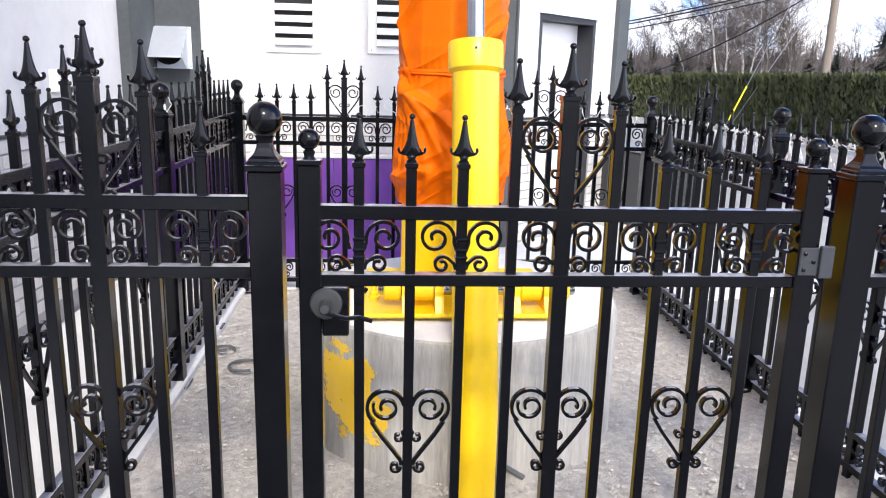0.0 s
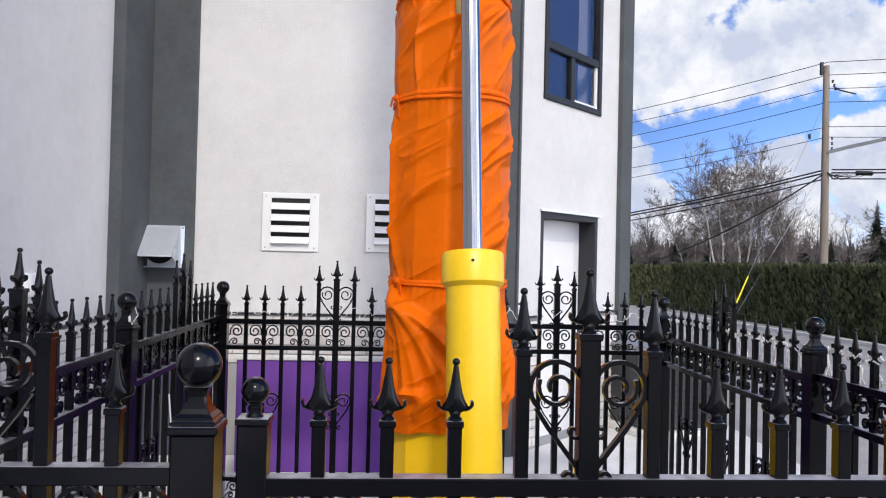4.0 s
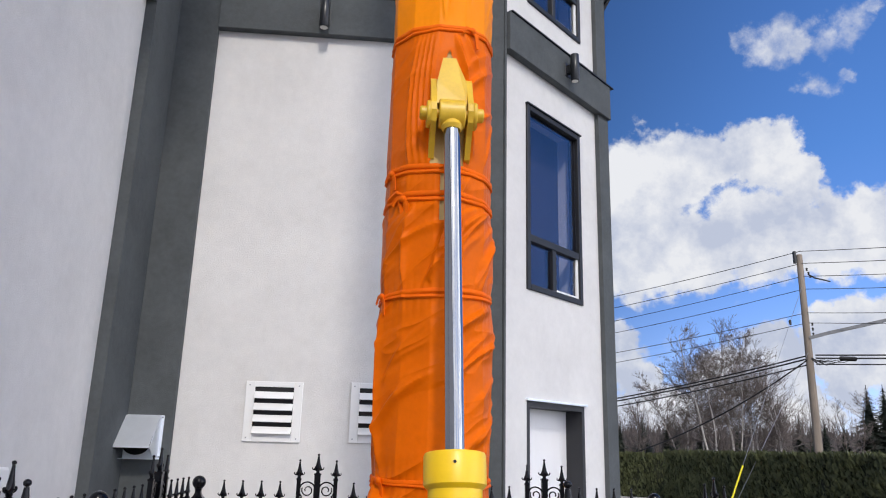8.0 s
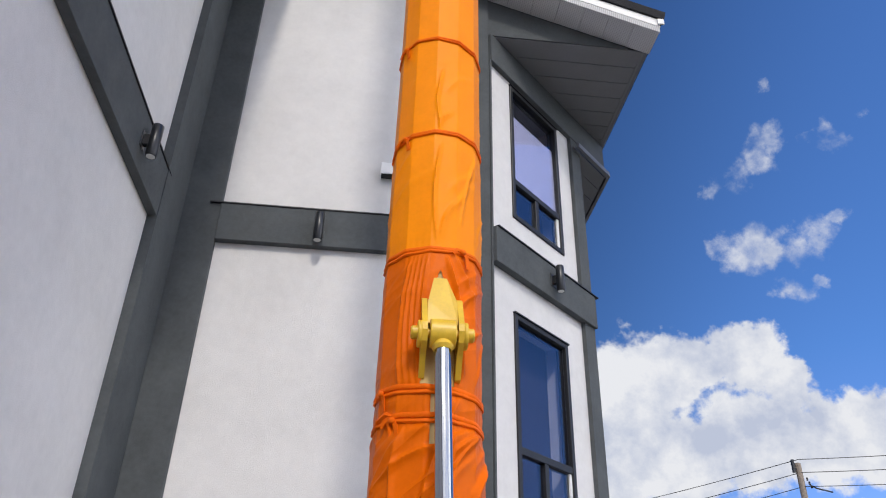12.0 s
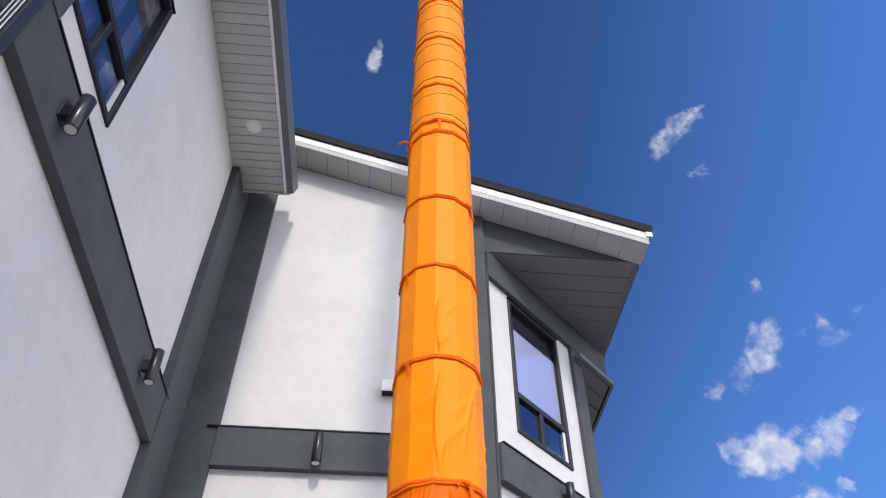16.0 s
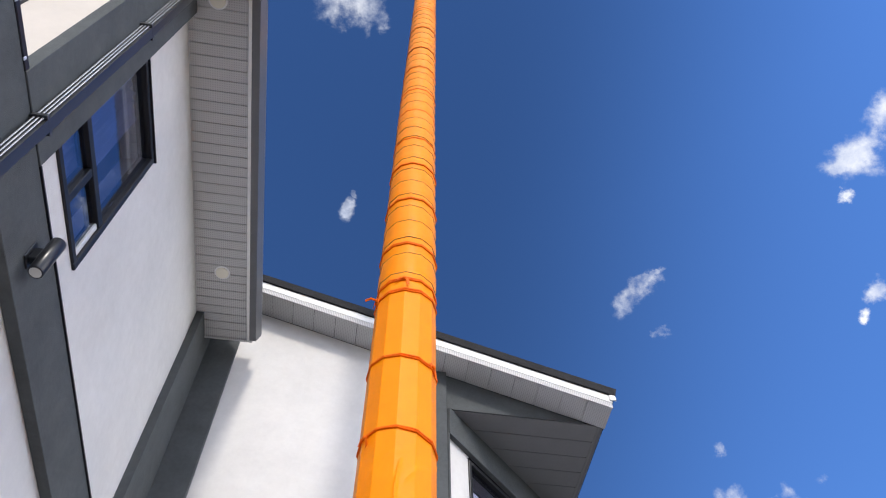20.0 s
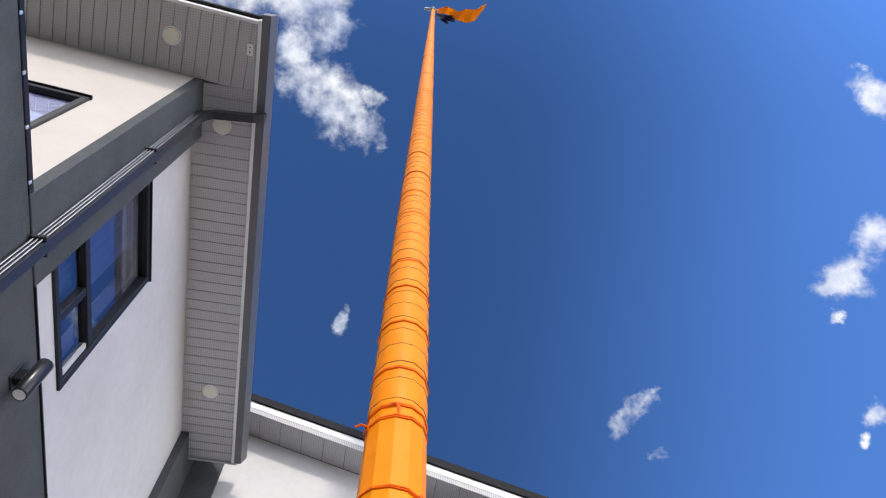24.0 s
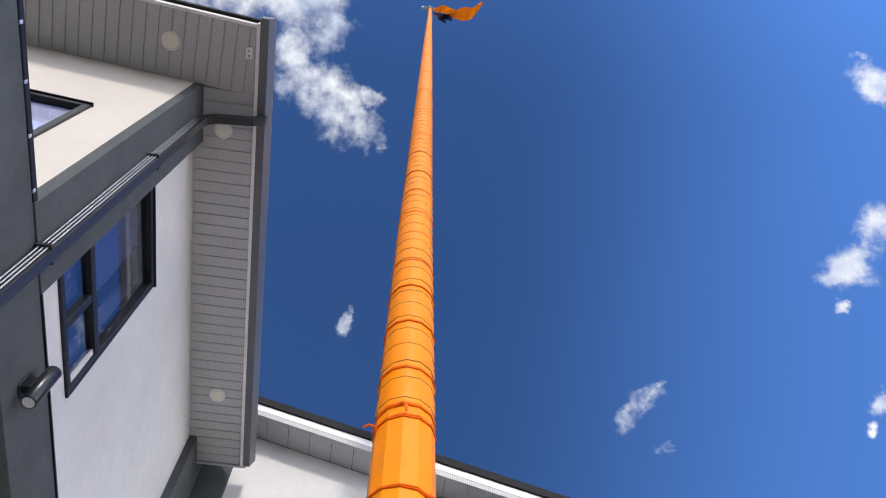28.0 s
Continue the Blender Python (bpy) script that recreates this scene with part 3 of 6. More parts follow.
# loose stones on the bed
rng = np.random.default_rng(4)
verts, faces = [], []
for k in range(5200):
    x, y = rng.uniform(-0.97, 1.86), rng.uniform(1.65, 5.1)
    s = rng.uniform(0.005, 0.012)
    o = len(verts)
    a = rng.uniform(0, 6.28)
    for dx, dy, dz in ((1, 0, 0), (0, 1, 0), (-1, 0, 0), (0, -1, 0), (0, 0, 0.8), (0, 0, -0.8)):
        j = rng.uniform(0.7, 1.3)
        verts.append((x + s * j * (dx * math.cos(a) - dy * math.sin(a)), y + s * j * (dx * math.sin(a) + dy * math.cos(a)), 0.004 + s * 0.6 * dz + s * 0.3))
    faces += [(o + i, o + (i + 1) % 4, o + 4) for i in range(4)] + [(o + (i + 1) % 4, o + i, o + 5) for i in range(4)]
me = bpy.data.meshes.new("gravel_stones")
me.from_pydata(verts, [], faces)
me.materials.append(M_stone)
place("gravel_stones", me, label="scattered rounded gravel stones", category="gravel", kind="stuff")
structure("kerb_left", boxes((-1.13, -0.955, 1.62, 5.3, -0.05, 0.035), bevel=0.012), M_kerb, "pale concrete kerb under the left fence run", category="kerb")
structure("kerb_right", boxes((1.865, 2.0, 1.62, 5.3, -0.05, 0.012), bevel=0.008), M_kerb, "rough pale concrete edge under the right fence run", category="kerb")
bm = bmesh.new()
prism(bm, [(11.05, 9.0), (11.22, 9.0), (9.55, 26.0), (9.38, 26.0)], -0.05, 0.07)
structure("kerb_hedge", bm, M_kerb, "pale concrete kerb along the foot of the hedge", category="kerb")
structure("kerb_back", boxes((-0.955, 1.865, 5.18, 5.32, -0.05, 0.02), bevel=0.01), M_kerb, "pale concrete kerb under the back fence", category="kerb")

# back wall
bm = bmesh.new()
prism(bm, [(-6.0, -0.05), (CX, -0.05), (CX, RAKE(CX)), (-6.0, RAKE(-6.0))], YA, YA + 0.3, "y")
structure("wall_back", bm, M_white, "white stucco back wall with fine grain")
bm = bmesh.new()
box(bm, XB + 0.084, -1.515, YA - 0.055, YA + 0.002, 0.0, SOFFIT + 0.6, 0.004)
structure("trim_back_left", bm, M_grey, "dark grey stucco corner pilaster on the back wall", category="trim")
bm = bmesh.new()
box(bm, -1.515, 0.93, YA - 0.075, YA + 0.002, BAND0, BAND1, 0.004)
structure("trim_back_band", bm, M_grey, "dark grey stucco band across the back wall", category="trim")
bm = bmesh.new()
box(bm, 0.93, CX + 0.003, YA - 0.055, YA + 0.002, 0.0, RAKE(1.0) - 0.02, 0.004)
structure("trim_back_right", bm, M_grey, "dark grey stucco pilaster beside the chamfered corner", category="trim")
bm = bmesh.new()
box(bm, -1.62, 0.93, YA - 0.085, YA, BAND1, BAND1 + 0.012)
structure("trim_back_flashing", bm, M_flash, "thin dark metal flashing on the band", category="trim")
bm = bmesh.new()
prism(bm, [(CX, 8.35), (2.80, 8.35), (2.80, RAKE(2.80)), (CX, RAKE(CX))], YA, YA + 0.1, "y")
structure("wall_gable_infill", bm, M_grey, "dark grey stucco gable infill above the chamfered corner")

# chamfered corner, in its own turned frame: x along the wall, y inwards
CH = pose(CX, CY, 0, 0, 0, 45)
WIN1, WIN2, DOOR = (0.39, 1.39, 3.06, 4.885), (0.425, 1.46, 6.02, 7.865), (0.388, 1.386, -0.05, 2.07)
bm = bmesh.new()
wall_with_holes(bm, 0.0, 1.95, -0.05, 8.35, 0.0, 0.28, [WIN1, WIN2, DOOR])
bmesh.ops.remove_doubles(bm, verts=bm.verts, dist=1e-4)
structure("wall_chamfer", bm, M_white, "white stucco chamfered corner wall with windows and a door", CH)
bm = boxes((-0.02, 0.008, -0.05, 0.02, 0.0, 7.93), bevel=0.003)
structure("trim_chamfer_left", bm, M_grey, "dark grey stucco edge strip", CH, category="trim")
bm = boxes((1.758, 1.98, -0.05, 0.2, 0.0, 7.93), bevel=0.004)
structure("trim_chamfer_right", bm, M_grey, "dark grey stucco outer corner pilaster", CH, category="trim")
bm = boxes((0.008, 1.99, -0.085, 0.0, BAND0, BAND1), bevel=0.004)
structure("trim_chamfer_band", bm, M_grey, "dark grey stucco band round the chamfered corner", CH, category="trim")
bm = boxes((0.03, 2.05, -0.1, 0.0, BAND1, BAND1 + 0.012))
structure("trim_chamfer_flashing", bm, M_flash, "thin dark metal flashing on the corner band", CH, category="trim")
bm = boxes((0.0, 2.66, -0.06, 0.14, 7.92, 8.334), bevel=0.004)
structure("trim_chamfer_beam", bm, M_grey, "dark grey stucco beam under the corner soffit", CH, category="trim")
structure("wall_right_side", boxes((2.30, 2.47, 7.9, 16.0, -0.05, 8.3)), M_grey, "grey stucco side wall going back")

# left wing: lower block runs past the gate, the upper storey stands back
BWIN = (2.37, 3.345, 5.965, 7.63)
bm = bmesh.new()
box(bm, XB - 0.3, XB, -8.0, YA, -0.05, BAND0)
structure("wall_wing_lower", bm, M_white, "white stucco wall of the left wing")
bm = bmesh.new()
TURN = Matrix(((0, 1, 0, XB), (1, 0, 0, 0), (0, 0, 1, 0), (0, 0, 0, 1)))
for y0, y1, z0, z1 in ((YC, BWIN[0], BAND0, SOFFIT + 0.1), (BWIN[1], YA, BAND0, SOFFIT + 0.1), (BWIN[0], BWIN[1], BAND0, BWIN[2]), (BWIN[0], BWIN[1], BWIN[3], SOFFIT + 0.1)):
    box(bm, XB - 0.3, XB, y0, y1, z0, z1)
box(bm, XB - 0.3, XB, 6.235, YA, SOFFIT + 0.1, SOFFIT + 0.7)
structure("wall_wing_upper", bm, M_white, "white stucco upper wall of the left wing with a window")
structure("trim_wing_band", boxes((XB, XB + 0.08, -8.0, 5.86, 5.11, 5.59), bevel=0.004), M_grey, "dark grey stucco band along the wing", category="trim")
structure("trim_wing_flashing", boxes((XB - 0.02, XB + 0.092, 2.37, 5.95, 5.59, 5.602)), M_flash, "thin dark metal flashing on the wing band", category="trim")
structure("trim_parapet_flashing", boxes((XB - 0.28, XB + 0.086, -8.0, YC + 0.10, 5.592, 5.64), bevel=0.004), M_flash, "dark metal coping on the low roof edge", category="trim")
coping = bpy.data.objects["trim_parapet_flashing"]
for y in (0.88, 1.17, 1.45, 1.75):
    part("joint_clip", boxes((XB + 0.083, XB + 0.089, y - 0.009, y + 0.009, 5.588, 5.615), bevel=0.001), M_galv, coping, "bright metal clip")
structure("trim_wing_end", boxes((XB, XB + 0.086, 5.86, 6.20, 0.0, SOFFIT), (XB, XB + 0.086, 6.20, YA, 0.0, SOFFIT + 0.6)), M_grey, "dark grey stucco inner corner pilaster of the wing", category="trim")
structure("trim_wing_corner", boxes((XB - 0.02, XB + 0.09, YC, 2.37, 5.59, SOFFIT), bevel=0.004), M_grey, "dark grey stucco corner pilaster with the downspout", category="trim")
structure("roof_low", boxes((-9.0, XB - 0.28, -8.0, YC + 0.1, 5.2, 5.55)), M_shingle, "dark flat roof of the low block", category="roof")
structure("wall_low_front", boxes((-9.0, XB - 0.3, -8.2, -8.0, -0.05, 5.6)), M_white, "white stucco end wall of the low block")
FRONT = pose(XB + 0.005, YC, 0, 0, 0, 5)     # upper front of the wing, turned a little
CWIN = (-1.55, -0.37, 6.0, 7.43)
bm = bmesh.new()
wall_with_holes(bm, -6.5, 0.0, 5.4, SOFFIT + 0.1, 0.0, 0.3, [CWIN])
structure("wall_wing_front", bm, M_cream, "sunlit cream stucco upper front of the wing", FRONT)


def soffit(name, label, along, across, z, mat, m=None, step=0.115, axis="y", thick=0.03):
    """Panels with open grooves between them, all one mesh."""
    bm = bmesh.new()
    a0, a1 = along
    n = max(1, round((a1 - a0) / step))
    s = (a1 - a0) / n
    box(bm, *((across[0], across[1], a0, a1) if axis == "y" else (a0, a1, across[0], across[1])), z + 0.012, z + thick + 0.012)
    for k in range(n):
        p0, p1 = a0 + k * s + 0.005, a0 + (k + 1) * s - 0.005
        box(bm, *((across[0], across[1], p0, p1) if axis == "y" else (p0, p1, across[0], across[1])), z, z + 0.014)
    return structure(name, bm, mat, label, m, category="soffit")


soffit("ceiling_eave_wing", "light grey vented soffit under the wing eave", (1.845, 6.20), (XB, -1.375), SOFFIT, M_soffit)
soffit("ceiling_eave_front", "light grey vented soffit under the front eave", (-6.5, 0.565), (-0.62, 0.002), SOFFIT + 0.003, M_soffit, FRONT, axis="x")
def skewed(bm):
    """Shears the eave a little to fit the camera's view."""
    for v in bm.verts:
        v.co.x += 0.006 * (v.co.y - 1.3)
    return bm


structure("trim_fascia_wing", skewed(boxes((-1.395, -1.362, 1.20, 6.20, SOFFIT - 0.025, SOFFIT + 0.14), bevel=0.003)), M_fascia, "pale grey fascia of the wing eave", category="trim")
structure("trim_fascia_front", boxes((-6.5, 0.52, -0.65, -0.62, SOFFIT - 0.02, SOFFIT + 0.11), bevel=0.003), M_fascia, "white fascia of the front eave", FRONT, category="trim")
structure("trim_drip_front", boxes((-6.5, 0.53, -0.68, -0.65, SOFFIT + 0.07, SOFFIT + 0.14), bevel=0.003), M_shingle, "black shingle edge of the front eave", FRONT, category="trim")
structure("trim_fascia_end", boxes((-1.9, -1.30, 6.202, 6.23, SOFFIT - 0.02, SOFFIT + 0.3)), M_soffit, "light grey end board of the wing eave", category="trim")
bm = bmesh.new()
prism(bm, [(-1.362, SOFFIT - 0.02), (-1.285, SOFFIT - 0.02), (-1.245, SOFFIT + 0.09), (-1.245, SOFFIT + 0.125), (-1.362, SOFFIT + 0.125)], 1.15, 6.20, "y")
structure("trim_gutter_wing", skewed(bm), M_gutter, "charcoal metal gutter along the wing eave", category="gutter")
# unseen roof; its steep ridge is added to keep sun off the back wall
bm = bmesh.new()
prism(bm, [(-1.36, SOFFIT + 0.12), (-1.36, SOFFIT + 0.15), (-4.6, SOFFIT + 4.6), (-8.5, SOFFIT + 0.15), (-8.5, SOFFIT + 0.12)], 1.95, 6.20, "y")
prism(bm, [(-1.40, SOFFIT + 0.12), (-8.5, SOFFIT + 0.12), (-8.0, SOFFIT + 0.17), (-1.5, SOFFIT + 0.17)], 1.5, 1.95, "y")
structure("roof_wing", bm, M_shingle, "black shingle wing roof, unseen, ridge raised as a sun blocker", category="roof")

# gable roof over the back wall
bm = bmesh.new()
prism(bm, [(3.115, 8.472), (3.145, 8.59), (-5.6, 8.59 + 0.334 * 8.745), (-5.6, 8.472 + 0.334 * 8.715)], 6.155, 16.0, "y")
structure("roof_gable", bm, M_shingle, "black asphalt shingle gable roof", category="roof")
bm = bmesh.new()
prism(bm, [(3.066, RAKE(3.066) + 0.10), (3.066, RAKE(3.066) + 0.213), (-5.6, RAKE(-5.6) + 0.213), (-5.6, RAKE(-5.6) + 0.10)], 6.18, 6.205, "y")
structure("trim_rake_fascia", bm, M_fascia, "white gable fascia board", category="trim")
# added strip that reads as soffit from the camera's place below
bm = bmesh.new()
prism(bm, [(3.056, RAKE(3.056) + 0.012), (3.056, RAKE(3.056) + 0.10), (-5.6, RAKE(-5.6) + 0.10), (-5.6, RAKE(-5.6) + 0.012)], 6.185, 6.204, "y")
structure("trim_rake_strip", bm, M_soffit, "light grey strip under the gable fascia, fitted to the camera's view", category="trim")
bm = bmesh.new()
x = 3.046
while x > -5.5:
    prism(bm, [(x, RAKE(x) + 0.01), (x, RAKE(x) + 0.03), (x - 0.279, RAKE(x - 0.279) + 0.03), (x - 0.279, RAKE(x - 0.279) + 0.01)], 6.205, YA, "y")
    x -= 0.285
structure("ceiling_rake", bm, M_soffit, "light grey panels under the gable edge", category="soffit")
bm = bmesh.new()
y = YA + 0.02
while y < 8.55:
    x0 = CX + (y - CY) - 0.02
    x1 = CX + (min(y + 0.27, 8.6) - CY) - 0.02
    if x0 < 2.96:
        prism(bm, [(x0, y), (2.98, y), (2.98, y + 0.27), (min(x1, 2.975), y + 0.27)], 8.338, 8.356)
    y += 0.28
prism(bm, [(CX + 0.1, YA + 0.104), (2.975, YA + 0.104), (2.975, 8.44)], 8.366, 8.39)
structure("ceiling_corner", bm, M_soffit_d, "dark grey soffit panels over the chamfered corner", category="soffit")
structure("trim_corner_fascia", boxes((2.98, 3.005, 6.34, 8.7, 8.33, 8.6)), M_soffit_d, "dark grey fascia of the corner eave", category="trim")
bm = bmesh.new()
prism(bm, [(3.005, 8.40), (3.07, 8.40), (3.13, 8.52), (3.13, 8.58), (3.005, 8.58)], 6.32, 9.2, "y")
structure("trim_gutter_corner", bm, M_gutter, "charcoal metal gutter of the corner eave", category="gutter")
structure("trim_gutter_cap", boxes((3.032, 3.112, 6.157, 6.179, 8.397, 8.481), bevel=0.004), M_fascia, "white end cap of the corner gutter", category="gutter")
bm = bmesh.new()
for k in range(5):
    y0 = 8.0 + 0.3 * k
    prism(bm, [(2.42, y0 - 0.25), (2.98, y0 + 0.32), (2.98, y0 + 0.60), (2.42, y0 + 0.03)], 7.75, 7.765)
prism(bm, [(2.42, 7.76), (3.0, 8.34), (3.0, 9.6), (2.42, 9.6)], 7.77, 7.79)
structure("ceiling_side", bm, M_soffit_d, "dark grey soffit of the lower side eave", category="soffit")
bm = bmesh.new()
prism(bm, [(2.44, 7.72), (2.47, 7.70), (3.05, 8.28), (3.05, 9.6), (3.01, 9.6), (3.01, 8.32)], 7.74, 7.81)
structure("trim_side_fascia", bm, M_gutter, "charcoal fascia of the lower side eave", category="trim")

# brick skirt: mortar bed behind, bricks are laid at the end of the file
BR0, BR1 = 0.14, 1.145
structure("wall_brick_wing", boxes((XB - 0.02, XB + 0.012, -2.0, 5.86, 0.0, BR1)), M_mortar, "pale brick skirt along the wing wall")
structure("wall_brick_back", boxes((-1.515, 0.93, YA - 0.012, YA + 0.02, 0.0, BR1)), M_mortar, "pale brick skirt of the back wall")
structure("wall_brick_chamfer", boxes((0.065, 0.386, -0.012, 0.02, 0.0, BR1), (1.388, 1.758, -0.012, 0.02, 0.0, BR1)), M_mortar, "pale brick skirt beside the side door", CH)
structure("trim_brick_cap_wing", boxes((XB, XB + 0.035, -2.0, 5.86, BR1, BR1 + 0.016), bevel=0.006), M_reveal, "dark sill course on the wing's brick skirt", category="trim")
structure("trim_brick_cap_back", boxes((-1.515, 0.93, YA - 0.035, YA, BR1, BR1 + 0.016), bevel=0.006), M_reveal, "dark sill course on the back wall's brick skirt", category="trim")
structure("trim_brick_cap_chamfer", boxes((0.065, 0.386, -0.05, 0.0, BR1, BR1 + 0.016), (1.388, 1.758, -0.05, 0.0, BR1, BR1 + 0.016), bevel=0.006), M_reveal, "dark sill course on the corner's brick skirt", CH, category="trim")


# windows: a wide fixed light over two small ones
def window(name, label, u0, u1, z0, z1, m, split=0.50, blind=0.0, curtain=()):
    top = tagged(new(name), label, "window", "", "structure")
    top.matrix_basis = m
    f = 0.055
    zm = z0 + split
    um = (u0 + u1) / 2 - 0.02
    bm = boxes((u0, u0 + f, -0.02, 0.1, z0, z1), (u1 - f, u1, -0.02, 0.1, z0, z1), (u0 + f, u1 - f, -0.02, 0.1, z0, z0 + f), (u0 + f, u1 - f, -0.02, 0.1, z1 - f, z1), bevel=0.005)
    part("window_frame", bm, M_frame, top)
    part("mullion", boxes((u0 + f, u1 - f, -0.012, 0.09, zm - 0.04, zm + 0.03), bevel=0.004), M_frame, top)
    part("mullion", boxes((um - 0.032, um + 0.032, -0.008, 0.09, z0 + f, zm - 0.04), bevel=0.004), M_frame, top)
    part("inner_frame", boxes((u1 - f - 0.04, u1 - f, 0.004, 0.02, z0 + f, zm - 0.04), (um + 0.034, u1 - f - 0.04, 0.004, 0.02, z0 + f, z0 + f + 0.025)), M_pane_w, top, "white vinyl inner sash edge")
    for a, b, c, d in ((u0 + f, u1 - f, zm + 0.03, z1 - f), (u0 + f, um - 0.032, z0 + f, zm - 0.04), (um + 0.032, u1 - f, z0 + f, zm - 0.04)):
        part("pane", boxes((a, b, 0.022, 0.028, c, d)), M_glass, top, "dark reflecting glass pane").visible_shadow = False
    # dark sheet closing the window; the room's dimness is in its colour
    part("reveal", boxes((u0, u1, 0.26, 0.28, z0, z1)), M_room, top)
    if blind:
        part("blind", boxes((u0 + f, u1 - f, 0.036, 0.040, zm + 0.03, z0 + (z1 - z0) * blind)), M_blind, top, "pale sheet for blind and reflection")
    if curtain:
        for a, b in curtain:
            bm = bmesh.new()
            n = 60
            rows = [[bm.verts.new((a + (b - a) * k / n, 0.10 + 0.014 * math.sin(k * 0.75) + 0.006 * math.sin(k * 0.31), z)) for z in (z0 + f, z1 - f)] for k in range(n + 1)]
            for p, q in zip(rows, rows[1:]):
                bm.faces.new((p[0], q[0], q[1], p[1]))
            bmesh.ops.solidify(bm, geom=list(bm.faces), thickness=0.003)
            part("curtain", bm, M_curtain, top, "blue-grey curtain hanging in folds", smooth=True)
    part("head_flashing", boxes((u0 - 0.01, u1 + 0.01, -0.035, 0.0, z1, z1 + 0.012)), M_flash, top)
    return top


window("window_1", "dark framed window with a wide light over two small ones", *WIN1, CH)
window("window_2", "dark framed upper window with a half drawn pale blind", *WIN2, CH, blind=0.80)
BM = Matrix(((0, -1, 0, XB), (1, 0, 0, 0), (0, 0, 1, 0), (0, 0, 0, 1)))
window("window_3", "dark framed window high on the wing wall, curtain drawn", *BWIN, BM, curtain=((BWIN[0] + 0.06, BWIN[0] + 0.60),))
# here the pale sheet is painted sky reflection, drawn nearly full height
window("window_4", "dark framed window, pale sheet as its reflection, on the wing's sunlit front", *CWIN, FRONT, blind=0.96)

# side door, set back in a charcoal reveal
door = tagged(new("door_1"), "white panelled steel door, closed, in a charcoal reveal", "door", "", "structure")
door.matrix_basis = CH
u0, u1, zt = DOOR[0], DOOR[1], DOOR[3]
part("leaf", boxes((u0 + 0.05, u1 - 0.05, 0.175, 0.215, 0.02, zt - 0.05), bevel=0.004), M_door, door)
for a, b, c, d in ((u0 + 0.14, u1 - 0.14, 1.2, 1.85), (u0 + 0.16, u0 + 0.46, 0.25, 1.05), (u1 - 0.46, u1 - 0.16, 0.25, 1.05)):
    bm = bmesh.new()
    for r in ((a, b, 0.169, 0.178, c, c + 0.02), (a, b, 0.169, 0.178, d - 0.02, d), (a, a + 0.02, 0.169, 0.178, c + 0.02, d - 0.02), (b - 0.02, b, 0.169, 0.178, c + 0.02, d - 0.02)):
        box(bm, *r, bevel=0.002)
    part("panel_moulding", bm, M_door, door)
part("jamb", boxes((u1 - 0.05, u1, 0.0, 0.26, 0.0, zt), (u0, u0 + 0.05, 0.0, 0.26, 0.0, zt), (u0 + 0.05, u1 - 0.05, 0.0, 0.26, zt - 0.05, zt)), M_reveal, door, "charcoal door reveal")
part("head_flashing", boxes((u0 - 0.02, u1 + 0.02, -0.03, 0.0, zt + 0.001, zt + 0.02)), M_galv, door)
bm = bmesh.new()
lathe(bm, [(0.028, 0), (0.028, 0.02), (0.012, 0.025), (0.012, 0.05), (0.027, 0.06), (0.027, 0.085), (0.01, 0.095)], 14, (u0 + 0.12, 0.175, 1.0), pose(0, 0, 0, 90))
part("door_handle", bm, M_steel, door, "steel door knob", smooth=True)
part("threshold", boxes((u0 + 0.05, u1 - 0.05, 0.0, 0.22, 0.0, 0.02)), M_steel, door)


# vents, lamps and other fittings on the walls
def louvre(x0, x1, z0, z1):
    top = thing("wall_vent", "white metal louvre vent with dark slots on the back wall", "vent", (0, YA, 0), group="vents on the back wall")
    e = 0.072
    part("frame", boxes((x0, x0 + e, -0.016, 0, z0, z1), (x1 - e, x1, -0.016, 0, z0, z1), (x0 + e, x1 - e, -0.016, 0, z0, z0 + e * 0.9), (x0 + e, x1 - e, -0.016, 0, z1 - e * 0.6, z1), bevel=0.003), M_fascia, top)
    # dark sheet as the shade between the slats
    part("backing", boxes((x0 + e, x1 - e, -0.004, -0.001, z0 + e * 0.9, z1 - e * 0.6)), M_hole, top)
    zz0, zz1 = z0 + e * 0.9, z1 - e * 0.6
    n = 4
    for k in range(n):
        zc = zz0 + (zz1 - zz0) * (k + 0.28) / n
        bm = boxes((x0 + e, x1 - e, -0.004, 0.004, -0.036, 0.036), bevel=0.0015)
        bmesh.ops.transform(bm, matrix=pose(0, -0.026, zc, -40), verts=bm.verts)
        part("slat", bm, M_fascia, top)
    for sx in (x0 + 0.03, x1 - 0.03):
        for sz in (z0 + 0.03, z1 - 0.03):
            bm = bmesh.new()
            lathe(bm, [(0.006, 0), (0.006, 0.003), (0.003, 0.004)], 8, (sx, -0.016, sz), pose(0, 0, 0, 90))
            part("screw", bm, M_steel, top)


louvre(-0.98, -0.526, 1.662, 2.137)
louvre(-0.139, 0.315, 1.672, 2.150)

hood = thing("vent_hood", "galvanised sheet metal exhaust hood on the grey pilaster", "vent hood", (-1.77, YA - 0.055, 1.51))
bm = bmesh.new()
prism(bm, [(0, 0.325), (0, 0.33), (-0.035, 0.33), (-0.25, 0.10), (-0.25, 0.085), (-0.245, 0.085), (-0.245, 0.098), (-0.033, 0.325)], -0.165, 0.165, "x")
part("cowl", bm, M_galv, hood, "bright sloping sheet metal cowl")
part("flange", boxes((-0.19, 0.19, -0.006, 0, 0.0, 0.335), bevel=0.002), M_galv, hood)
part("bottom_lip", boxes((-0.165, 0.165, -0.10, -0.006, 0.0, 0.005)), M_galv, hood)
